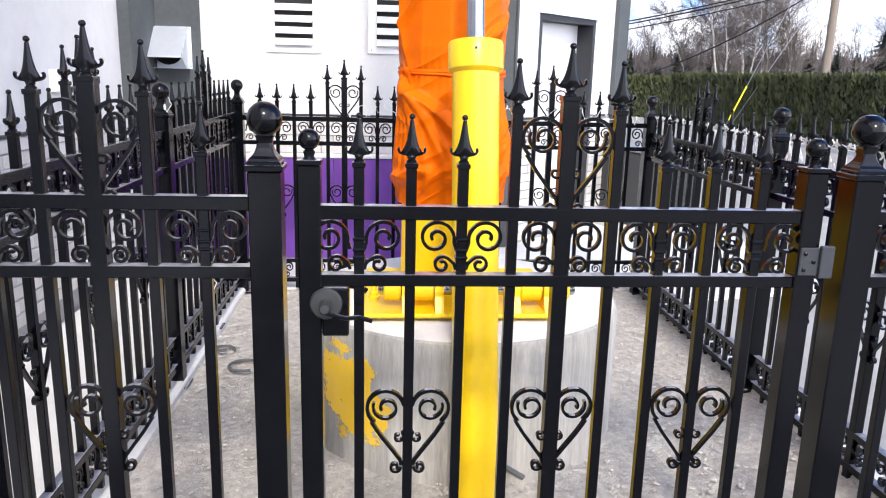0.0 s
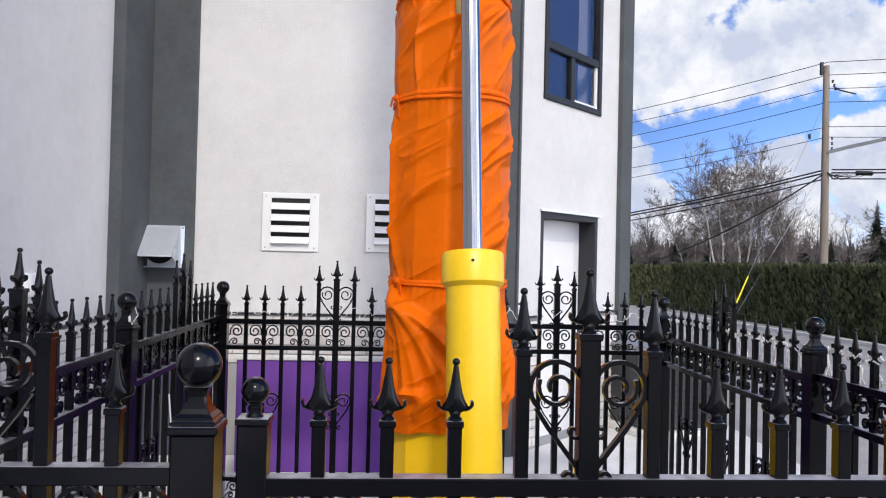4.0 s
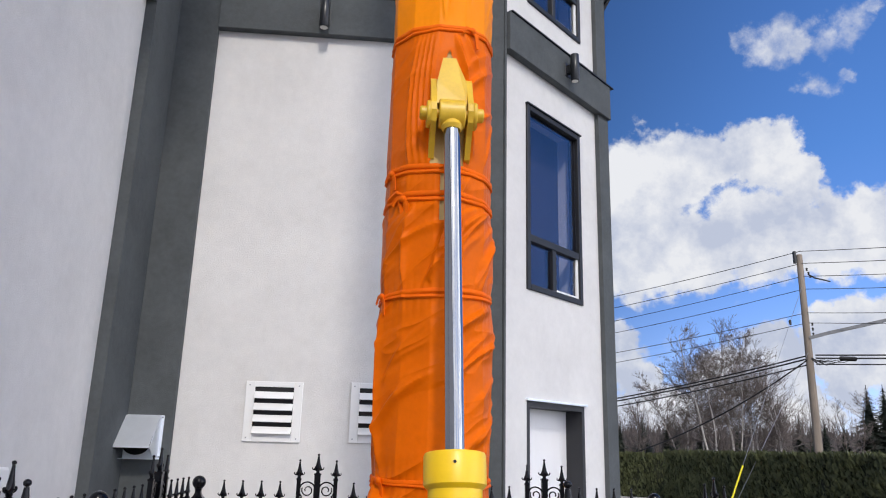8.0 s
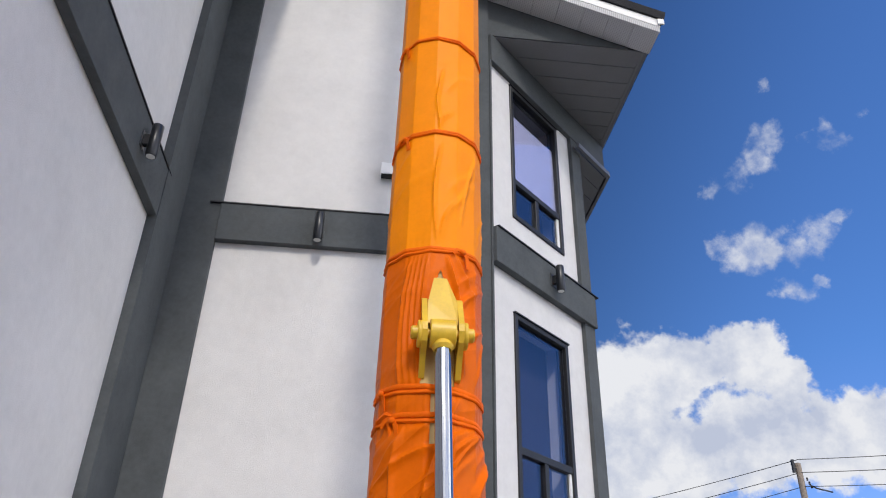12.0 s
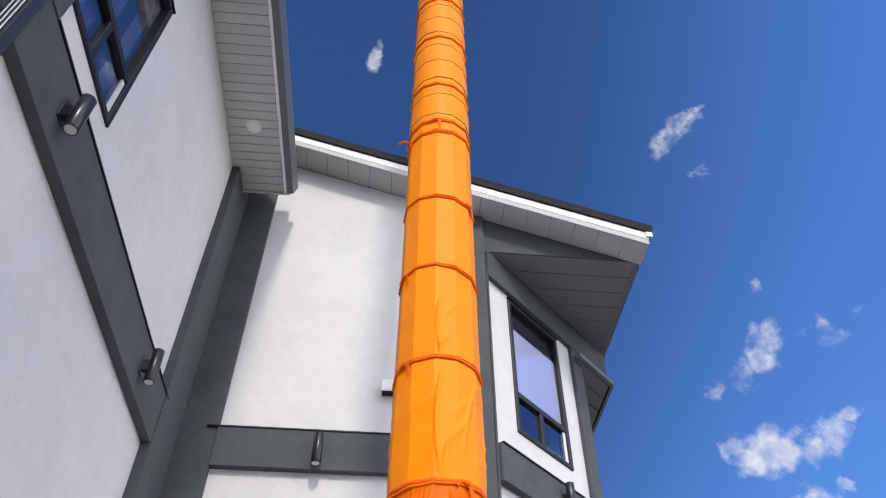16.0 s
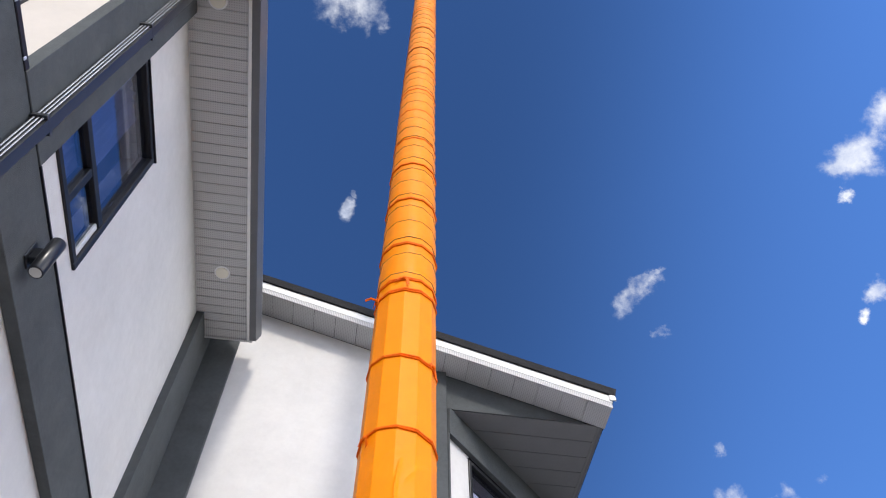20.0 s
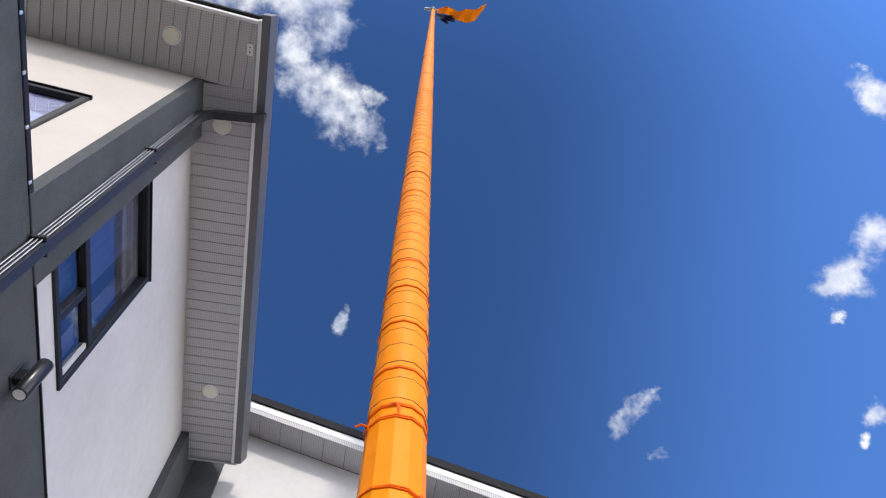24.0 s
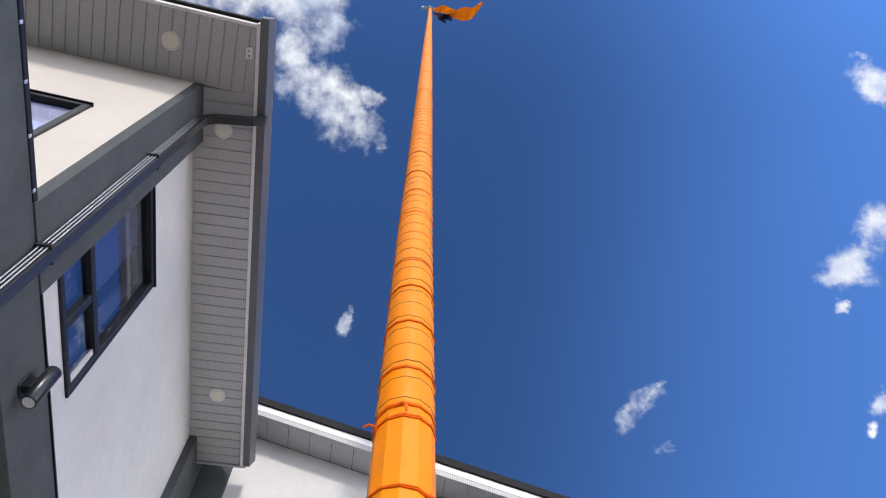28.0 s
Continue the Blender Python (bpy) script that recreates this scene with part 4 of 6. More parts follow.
for s in (-1, 1):
    bm = bmesh.new()
    prism(bm, [(-0.006, 0.0), (-0.10, 0.0), (-0.245, 0.09), (-0.034, 0.322), (-0.006, 0.322)], s * 0.1675 - 0.002, s * 0.1675 + 0.002, "x")
    part("side_cheek", bm, M_galv, hood)
bm = bmesh.new()
lathe(bm, [(0.12, 0), (0.12, 0.012), (0.10, 0.012), (0.10, 0.004)], 28, (0, -0.006, 0.15), pose(0, 0, 0, 90))
part("duct_mouth", bm, M_hole, hood, "round duct mouth, its shade in the dark colour")
for x, z in ((-0.178, 0.318), (0.178, 0.318), (-0.178, 0.02), (0.178, 0.02)):
    bm = bmesh.new()
    lathe(bm, [(0.007, 0), (0.007, 0.003), (0.003, 0.005)], 8, (x, -0.006, z), pose(0, 0, 0, 90))
    part("screw", bm, M_steel, hood)
b = thing("wall_box", "small white electrical box on the wing wall", "electrical box", (XB, 4.68, 1.36))
part("casing", boxes((0.0, 0.045, -0.06, 0.06, 0.0, 0.13), bevel=0.006), M_fascia, b)
part("cover", boxes((0.045, 0.052, -0.05, 0.05, 0.01, 0.12), bevel=0.003), M_fascia, b)


def wall_lamp(m, label):
    top = thing("wall_lamp", label, "lamp", group="wall lamps on the grey bands")
    top.matrix_basis = m
    bm = bmesh.new()
    lathe(bm, [(0.042, -0.15), (0.045, -0.146), (0.045, 0.146), (0.042, 0.15)], 20, (0, -0.092, 0))
    part("cylinder", bm, M_lamp, top, smooth=True)
    part("bracket", boxes((-0.025, 0.025, -0.055, -0.008, -0.05, 0.05), bevel=0.004), M_lamp, top)
    part("wall_plate", boxes((-0.05, 0.05, -0.01, 0.0, -0.075, 0.075), bevel=0.004), M_lamp, top)
    for z, s in ((-0.1505, -1), (0.1505, 1)):
        bm = bmesh.new()
        lathe(bm, [(0.034, 0), (0.034, 0.001)] if s > 0 else [(0.034, -0.001), (0.034, 0)], 20, (0, -0.092, z))
        part("lens", bm, M_lens, top, "pale round lamp lens")


wall_lamp(pose(-0.56, YA - 0.075, 5.44), "dark up-and-down cylinder wall lamp on the back band")
wall_lamp(CH @ pose(1.04, -0.085, 5.49), "dark up-and-down cylinder wall lamp on the corner band")
for y in (5.14, 2.81, 0.48):
    wall_lamp(pose(XB + 0.08, y, 5.35, 0, 0, 90), "dark up-and-down cylinder wall lamp on the wing band")

b = thing("junction_box", "small white vent box on the upper back wall", "vent box", (0.03, YA, 6.16))
part("casing", boxes((-0.055, 0.14, -0.10, 0, 0, 0.14), bevel=0.006), M_fascia, b)
part("opening", boxes((-0.045, 0.13, -0.098, -0.01, -0.002, 0.0)), M_hole, b)

for x, y in ((-2.16, 1.467), (-1.67, 2.228), (-1.65, 5.266)):
    top = thing("soffit_light", "round frosted light set in the soffit", "lamp", (x, y, SOFFIT + 0.002), group="round soffit lights")
    bm = bmesh.new()
    lathe(bm, [(0.074, -0.010), (0.088, -0.006), (0.088, 0.0)], 28)
    part("trim_ring", bm, M_fascia, top, smooth=True)
    bm = bmesh.new()
    lathe(bm, [(0.070, -0.016), (0.073, -0.008)], 28)
    part("diffuser", bm, material("frosted_diffuser", (0.80, 0.77, 0.66), 0.4, vary=0.03), top, "frosted cream diffuser")
b = thing("soffit_socket", "small white socket box on the soffit corner", "socket", (-1.456, 1.477, SOFFIT))
part("plate", boxes((-0.03, 0.03, -0.055, 0.055, -0.012, 0.0), bevel=0.003), M_fascia, b)
part("slot", boxes((-0.006, 0.006, 0.016, 0.028, -0.014, -0.012)), M_hole, b)
part("slot", boxes((-0.006, 0.006, -0.028, -0.016, -0.014, -0.012)), M_hole, b)

ds = thing("downspout", "dark metal downspout with an elbow from the gutter", "downspout", (XB + 0.09, 2.10, 0))
bm = bmesh.new()
sweep(bm, [(0.045, 0, 0.05), (0.045, 0, 8.48), (0.06, 0, 8.60), (0.14, -0.01, 8.66), (0.50, -0.03, 8.68), (0.555, -0.03, 8.74), (0.555, -0.03, 8.82)], 0.085, 0.07, Vector((0, 1, 0.01)))
part("pipe", bm, M_pipe, ds)
# pale ribs on the dark pipe: their highlight is put into the colour
M_rib = material("pipe_ridge_highlight", (0.62, 0.64, 0.67), 0.22, metal=0.6, vary=0.06, scale=6)
for r in (0.018, 0.042, 0.066):
    part("rib", boxes((r - 0.005, r + 0.005, -0.049, -0.043, 0.1, 8.43), bevel=0.0015), M_rib, ds, "ridge of the ribbed pipe, highlight in its colour")
part("rib", boxes((0.080, 0.086, -0.034, -0.024, 0.1, 8.43), bevel=0.0015), M_rib, ds, "ridge of the ribbed pipe, highlight in its colour")
for z in (5.56, 7.29, 4.0, 2.0):
    part("clamp", boxes((-0.002, 0.088, -0.06, 0.06, z, z + 0.03), bevel=0.003), M_pipe, ds)

# purple board before the back wall
b = thing("purple_board", "purple painted low board wall with a pale top edge", "low wall", (-0.42, 6.05, 0.015))
part("board", boxes((-0.63, 0.02, -0.03, 0.03, 0, 0.83), bevel=0.004), M_purple, b)
part("board", boxes((0.024, 1.0, -0.03, 0.03, 0, 0.83), bevel=0.004), M_purple, b)
part("cap", boxes((-0.65, 1.02, -0.045, 0.045, 0.83, 0.86), bevel=0.005), M_kerb, b, "pale top edge")

# air conditioning unit by the side door
ac = thing("air_conditioner", "charcoal outdoor air conditioning unit beside the door", "air conditioner", (2.75, 7.55, 0.015), 20)
part("casing", boxes((-0.38, 0.38, -0.32, 0.32, 0.06, 0.80), bevel=0.02), M_ac, ac)
part("lid", boxes((-0.40, 0.40, -0.34, 0.34, 0.80, 0.84), bevel=0.012), M_steel, ac)
for k in range(11):
    part("slat", boxes((-0.35, 0.35, -0.332, -0.322, 0.12 + 0.06 * k, 0.15 + 0.06 * k)), M_reveal, ac)
part("pad", boxes((-0.45, 0.45, -0.4, 0.4, 0, 0.06), bevel=0.01), M_kerb, ac)


# ---------------------------------------------------------------- the fence
RT1, RT0, R21, R20 = 1.222, 1.190, 1.058, 1.030     # tops and undersides of the two upper rails
BR = (0.075, 0.105, 0.215, 0.240)                   # the two bottom rails


def finial_mesh():
    bm = bmesh.new()
    rows = [(0.0125, 0.0125, 0.0), (0.0125, 0.0125, 0.004), (0.0085, 0.0085, 0.008), (0.0105, 0.0105, 0.012), (0.0105, 0.0105, 0.015), (0.0150, 0.0090, 0.0165), (0.0245, 0.0085, 0.0205), (0.0265, 0.0090, 0.024),
            (0.0225, 0.0105, 0.029), (0.0185, 0.0110, 0.036), (0.0152, 0.0106, 0.044), (0.0124, 0.0096, 0.054), (0.0100, 0.0082, 0.066), (0.0077, 0.0067, 0.080), (0.0058, 0.0055, 0.093), (0.0046, 0.0046, 0.103)]
    rings = []
    for a, b, z in rows:
        rings.append([bm.verts.new((a * math.cos(math.pi * k / 6), b * math.sin(math.pi * k / 6), z)) for k in range(12)])
    for p, q in zip(rings, rings[1:]):
        for k in range(12):
            bm.faces.new((p[k], p[(k + 1) % 12], q[(k + 1) % 12], q[k]))
    bm.faces.new(rings[0][::-1])
    bm.faces.new(rings[-1])
    for s in (-1, 1):   # curled wing tips
        sweep(bm, [(s * 0.017, 0, 0.0195), (s * 0.0235, 0, 0.0215), (s * 0.0285, 0, 0.0245), (s * 0.0312, 0, 0.0295), (s * 0.0308, 0, 0.0345), (s * 0.0292, 0, 0.0365)], 0.0066, 0.0165, sides=6)
    bmesh.ops.create_icosphere(bm, subdivisions=2, radius=0.0074, matrix=Matrix.Translation((0, 0, 0.110)))
    return mesh_of(bm, "finial", M_black, True)


def spiral(cx, cz, r0, r1, a0, turns, n=26):
    return [(cx + (r0 + (r1 - r0) * k / n) * math.cos(a0 + turns * 2 * math.pi * k / n), 0, cz + (r0 + (r1 - r0) * k / n) * math.sin(a0 + turns * 2 * math.pi * k / n)) for k in range(n + 1)]


def scroll_mesh(w, h):
    """An S scroll: a wide curl over a small one, in a bay w wide and h high."""
    bm = bmesh.new()
    R, r = min(w * 0.46, h * 0.335), min(w * 0.22, h * 0.175)
    cz, sz, cx = h / 2 - R - 0.001, -h / 2 + r + 0.001, w * 0.16
    sweep(bm, [(w * 0.50, 0, cz - R * 0.62)] + spiral(0.0, cz, R, R * 0.20, -0.25, 1.62, 36), 0.0078, 0.013)
    sweep(bm, [(w * 0.50, 0, sz - r * 0.55), (w * 0.45, 0, sz + r * 0.15)] + spiral(cx, sz, r, r * 0.30, 0.75, 1.25, 22), 0.0072, 0.013)
    return mesh_of(bm, "scroll", M_black, True)


def heart_mesh(w, h):
    """Two mirrored halves of a wrought heart, its middle at the origin."""
    bm = bmesh.new()
    for s in (-1, 1):
        R = w * 0.215
        c = (w * 0.27, h * 0.29)
        curl = spiral(c[0] - R * 0.05, c[1], R * 0.30, R * 0.78, -0.5, 1.15, 22)
        top = spiral(c[0], c[1], R * 1.02, R * 1.05, math.pi * 0.95, -0.62, 14)
        lower = [(w * 0.44, 0, h * 0.12), (w * 0.33, 0, -h * 0.04), (w * 0.20, 0, -h * 0.20), (w * 0.09, 0, -h * 0.34), (w * 0.075, 0, -h * 0.40)]
        foot = spiral(w * 0.15, -h * 0.43, w * 0.075, w * 0.025, math.pi * 0.95, 1.15, 14)
        mid = spiral(w * 0.115, -h * 0.06, w * 0.02, w * 0.075, 2.2, -1.0, 12)
        for line, th in ((curl, 0.007), (top + lower, 0.0085), (foot, 0.007), (mid, 0.006)):
            sweep(bm, [(s * x, 0, z) for x, _, z in line], th, 0.013)
    return mesh_of(bm, "heart_scroll", M_black, True)


FINIAL = finial_mesh()
SCROLL = scroll_mesh(0.096, RT0 - R21)
LOW_SCROLL = scroll_mesh(0.096, BR[2] - BR[1])
HEART_UP, HEART_LOW = heart_mesh(0.215, 0.225), heart_mesh(0.205, 0.225)
PICKET = {}
for kind, top in (("low", 1.322), ("high", 1.451), ("centre", 1.481)):
    t = 0.0185 if kind == "centre" else 0.0122
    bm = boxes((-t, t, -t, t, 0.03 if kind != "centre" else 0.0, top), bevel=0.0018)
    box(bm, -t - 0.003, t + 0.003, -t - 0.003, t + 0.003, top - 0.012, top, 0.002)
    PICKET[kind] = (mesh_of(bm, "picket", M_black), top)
bm = boxes(*[(-0.0150, 0.0150, -0.0150, 0.0150, R21 + d, R21 + d + 0.009) for d in (0.036, 0.054, 0.080)], bevel=0.003)
COLLAR = mesh_of(bm, "collar", M_black)
bm = boxes((-0.05, 0.05, -0.05, 0.05, 0, 0.008), bevel=0.002)
PLATE = mesh_of(bm, "base_plate", M_black)


def post_meshes():
    h = 0.037
    bm = boxes((-h, h, -h, h, 0, 1.30), bevel=0.003)
    box(bm, -0.06, 0.06, -0.06, 0.06, 0, 0.010, 0.002)
    shaft = mesh_of(bm, "shaft", M_black)
    bm = bmesh.new()
    box(bm, -h - 0.006, h + 0.006, -h - 0.006, h + 0.006, 1.300, 1.314, 0.003)
    box(bm, -h - 0.001, h + 0.001, -h - 0.001, h + 0.001, 1.314, 1.323, 0.003)
    rings = []
    for q, z in ((0.034, 1.323), (0.033, 1.328), (0.0265, 1.334), (0.0215, 1.342), (0.0180, 1.352), (0.0165, 1.362), (0.0180, 1.372), (0.0215, 1.379)):
        k = 1.0 if z < 1.33 else max(0.72, 1.0 - (z - 1.33) * 8)
        rings.append([bm.verts.new((q * x, q * y, z)) for x, y in ((1, k), (k, 1), (-k, 1), (-1, k), (-1, -k), (-k, -1), (k, -1), (1, -k))])
    for p, q in zip(rings, rings[1:]):
        for k in range(8):
            bm.faces.new((p[k], p[(k + 1) % 8], q[(k + 1) % 8], q[k]))
    bm.faces.new(rings[-1])
    cap = mesh_of(bm, "cap", M_black)
    bm = bmesh.new()
    bmesh.ops.create_uvsphere(bm, u_segments=32, v_segments=20, radius=0.0395, matrix=Matrix.Translation((0, 0, 1.4145)))
    return shaft, cap, mesh_of(bm, "ball", M_black, True)


SHAFT, CAP, BALL = post_meshes()


def fence_post(x, y, z=0.0):
    top = thing("fence_post", "square black fence post with a ball cap", "fence post", (x, y, z), group="ball-capped fence posts")
    for name, me in (("shaft", SHAFT), ("cap", CAP), ("ball", BALL)):
        place(name, me, top)


def run_of(top, length, pickets, spacing, x0, hearts_low, rails=True, low_row=True):
    """Pickets, rails and scrolls of one panel along its local x axis."""
    for z0, z1 in ((R20, R21), (RT0, RT1)) + (((BR[0], BR[1]), (BR[2], BR[3])) if low_row else ()):
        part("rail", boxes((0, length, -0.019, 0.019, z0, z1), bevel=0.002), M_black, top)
    mid = len(pickets) // 2
    for k, kind in enumerate(pickets):
        x = x0 + spacing * k
        me, z = PICKET[kind]
        p = place("picket", me, top, pose(x, 0, 0))
        place("finial", FINIAL, p, Matrix.LocRotScale((0, 0, z), None, (1.12, 1.12, 1.0) if kind == "centre" else (0.98, 1.0, 0.95)))
        if kind == "centre":
            place("base_plate", PLATE, p)
            place("heart_scroll", HEART_UP, top, pose(x, 0, 1.317))
        elif (k - mid) % 2 == 0:
            place("collar", COLLAR, p)
        if k in hearts_low:
            place("heart_scroll", HEART_LOW, top, pose(x, 0, 0.647))
    edges = [0.0] + [x0 + spacing * k for k in range(len(pickets))] + [length]
    for k, (a, b) in enumerate(zip(edges, edges[1:])):
        if b - a < 0.06:
            continue
        s = -1 if (k - mid) % 2 else 1
        w = min(1.0, (b - a - 0.022) / 0.096)
        place("scroll", SCROLL, top, Matrix.LocRotScale(((a + b) / 2, 0, (RT0 + R21) / 2), None, (s * w, 1, 1)))
        if low_row:
            place("scroll", LOW_SCROLL, top, Matrix.LocRotScale(((a + b) / 2, 0, (BR[1] + BR[2]) / 2), None, (s * w, 1, 1)))


def panel(x, y, turn, length, n, label, z=0.0):
    top = thing("iron_fence", label, "fence", (x, y, z), turn, group="wrought fence panels")
    half = n // 2
    kinds = ["high" if abs(k - half) == 1 else "centre" if k == half else "low" for k in range(n)]
    sp = length / (n + 1)
    hearts = {half} if n < 9 else {half - 4, half, half + 4}
    run_of(top, length, kinds, sp, sp, hearts)
    return top


LBL = "black wrought iron fence panel, hearts and spears"
GY = 1.72
for x, y in ((-0.263, GY), (1.163, GY), (-1.055, GY), (-1.0, 3.51), (-0.97, 5.13), (1.87, GY), (1.865, 3.42), (1.85, 5.13), (0.44, 5.13)):
    fence_post(x, y, (-0.045 if y > 2 else -0.02) if x > 1.5 else 0.0)
panel(-0.998, GY, 0, 0.712, 5, "short black wrought iron panel beside the gate, spear tipped", 0.018)
panel(1.20, GY, 0, 0.633, 5, "short black wrought iron panel beside the gate, spear tipped")
for x, y0, y1, z in ((-1.0, GY + 0.037, 3.473, 0.02), (-0.995, 3.547, 5.093, 0.02), (1.868, GY + 0.037, 3.383, -0.048), (1.86, 3.457, 5.093, -0.060)):
    panel(x, y0, 90, y1 - y0, 13 if y1 - y0 > 1.58 else 11, LBL + (", on a kerb" if x < 0 else ", wire draped"), z)
panel(-0.933, 5.13, 0, 1.336, 11, LBL + ", before purple board")
panel(0.477, 5.13, 0, 1.336, 11, LBL + ", near the door")

# the gate
gate = thing("gate", "closed black wrought iron gate with a lever lock", "gate", (-0.19, GY, 0.0))
GW = 1.255
run = [(-0.052 + 0.1206 * k) + 0.19 for k in range(9)]
run_of(gate, GW, ["low"] * 3 + ["high", "centre", "high"] + ["low"] * 3, 0.1206, run[0], {1, 4, 7}, low_row=True)
for x in (0.025, GW - 0.028):
    p = part("stile", boxes((x - 0.026, x + 0.026, -0.026, 0.026, 0.04, 1.315), bevel=0.003), M_black, gate)
    bm = boxes((x - 0.029, x + 0.029, -0.029, 0.029, 1.315, 1.326), bevel=0.002)
    lathe(bm, [(0.016, 1.326), (0.011, 1.333), (0.014, 1.343), (0.010, 1.348)], 14, (x, 0, 0))
    bmesh.ops.create_uvsphere(bm, u_segments=22, v_segments=14, radius=0.0245, matrix=Matrix.Translation((x, 0, 1.371)))
    part("ball_cap", bm, M_black, p, smooth=True)
lock = part("lock_box", boxes((0.052, 0.115, -0.03, 0.03, 0.91, 1.028), bevel=0.004), M_black, gate)
bm = bmesh.new()
lathe(bm, [(0.038, 0), (0.038, 0.006), (0.034, 0.011), (0.015, 0.012), (0.013, 0.045), (0.010, 0.05)], 28, (0.062, -0.03, 0.992), pose(0, 0, 0, 90))
part("rose", bm, material("matt_black_lock", (0.03, 0.03, 0.031), 0.5, vary=0.2, scale=40), lock, "matt round lock rose", smooth=True)
bm = bmesh.new()
sweep(bm, [(0.060, -0.072, 0.985), (0.085, -0.075, 0.976), (0.11, -0.075, 0.970), (0.14, -0.073, 0.972), (0.17, -0.070, 0.962)], 0.011, 0.012, sides=8)
part("lever", bm, M_black, lock, "curved lever handle", smooth=True)
bm = bmesh.new()
sweep(bm, [(0.062, 0.03, 1.0), (0.07, 0.07, 1.0), (0.10, 0.075, 1.006), (0.135, 0.072, 1.004), (0.155, 0.07, 0.992)], 0.014, 0.018, sides=8)
part("lever", bm, M_black, lock, "curved lever handle", smooth=True)
for z in (1.10, 0.35):
    h = part("hinge", boxes((GW - 0.004, GW + 0.03, -0.042, -0.028, z - 0.04, z + 0.04), (GW - 0.052, GW - 0.004, -0.034, -0.028, z - 0.035, z + 0.035), bevel=0.002), material("dark_hinge_steel", (0.035, 0.038, 0.045), 0.5, metal=0.1, vary=0.2, scale=20), gate, "dark grey metal hinge leaf")
    for dx, dz in ((-0.04, 0.02), (-0.04, -0.02), (-0.018, 0.0)):
        bm = bmesh.new()
        lathe(bm, [(0.005, 0), (0.005, 0.003), (0.003, 0.004)], 8, (GW + dx, -0.034, z + dz), pose(0, 0, 0, 90))
        part("bolt", bm, M_black, h)


# white wire of a light string, tangled over the right run, and on the back run
def string_light(points, label, seed, jitter=0.035, r=0.0022):
    rr = random.Random(seed)
    pts = []
    for a, b in zip(points, points[1:]):
        a, b = Vector(a), Vector(b)
        n = max(3, int((b - a).length / 0.02))
        for k in range(n):
            pts.append(a.lerp(b, k / n) + Vector((rr.gauss(0, jitter * 0.5), rr.gauss(0, jitter * 0.5), rr.gauss(0, jitter))))
    top = thing("light_string", label, "light string", pts[0])
    bm = bmesh.new()
    o = pts[0]
    tube(bm, [p - o for p in pts], r, 5)
    part("wire", bm, M_string, top)
    for p in pts[::7]:
        bm = bmesh.new()
        lathe(bm, [(0.004, -0.012), (0.005, 0), (0.003, 0.012)], 6, p - o)
        part("bulb", bm, M_string, top)


for seed, y0, y1, words in ((3, 3.48, 5.10, "tangled white light string hung over the driveway fence"), (4, 3.50, 5.05, "second white light string looped over the driveway fence"), (5, 1.80, 3.36, "tangled white light string over the fence near the gate"), (6, 1.84, 3.34, "second white light string looped near the gate")):
    rw = random.Random(seed)
    zig, y = [], y0
    while y < y1:
        zig += [(1.884, y, 1.235 + rw.uniform(0, 0.03)), (1.886, y + rw.uniform(0.0, 0.05), rw.uniform(1.03, 1.13)), (1.884, y + rw.uniform(0.02, 0.08), rw.uniform(1.10, 1.22))]
        y += rw.uniform(0.075, 0.12)
    string_light(zig, words, seed, 0.006, 0.0029)
    string_light([(1.868 + rw.uniform(-0.008, 0.008), y0 + (y1 - y0) * k / 34, 1.268 + rw.uniform(-0.014, 0.022)) for k in range(35)], "white light string wound along the picket tops", seed + 20, 0.008, 0.0036)
string_light([(-0.92 + 0.055 * k, 5.12, 1.235 + 0.035 * (k % 3)) for k in range(50)], "thin white light string along the back fence", 8, 0.016, 0.0022)
string_light([(-0.98, 3.52, 1.40), (-0.95, 3.50, 1.36), (-0.96, 3.47, 1.33), (-0.99, 3.46, 1.37)], "white wire loop round a post cap", 9, 0.004, 0.0014)
for x, y, r in ((-0.86, 3.95, 0.05), (-0.70, 3.70, 0.09)):
    top = thing("hose_loop", "thin grey hose end looped on the gravel", "hose", (x, y, 0.01))
    bm = bmesh.new()
    tube(bm, [(r * math.cos(a * 0.3), r * math.sin(a * 0.3), 0.004 * a * 0.3) for a in range(18)], 0.008, 8)
    part("tube", bm, M_rope, top, smooth=True)
top = thing("loose_wire", "loose white wire hanging on the fence by the wing wall", "wire", (-0.97, 4.0, 0.0))
bm = bmesh.new()
tube(bm, [(0.01, 0, 0.95), (0.03, 0.03, 0.6), (0.015, 0.05, 0.42), (0.05, 0.08, 0.36), (0.03, 0.03, 0.3), (0.02, 0.02, 0.12), (0.06, 0.06, 0.05)], 0.0035, 6)
part("wire", bm, M_string, top)


# ---------------------------------------------------------------- the flagpole
PX, PY = 0.285, 3.20
drum = thing("concrete_footing", "round concrete footing with yellow overspray and streaks", "footing", (0.36, 3.23, -0.02))
bm = bmesh.new()
lathe(bm, [(0.690, 0), (0.690, 0.555), (0.684, 0.580), (0.672, 0.588)], 96)
part("drum", bm, M_conc, drum, smooth=True)
bm = bmesh.new()
lathe(bm, [(0.674, 0.588), (0.66, 0.594), (0.1, 0.600)], 64)
part("top_slab", bm, M_kerb, drum, "pale smooth top of the footing", smooth=True)
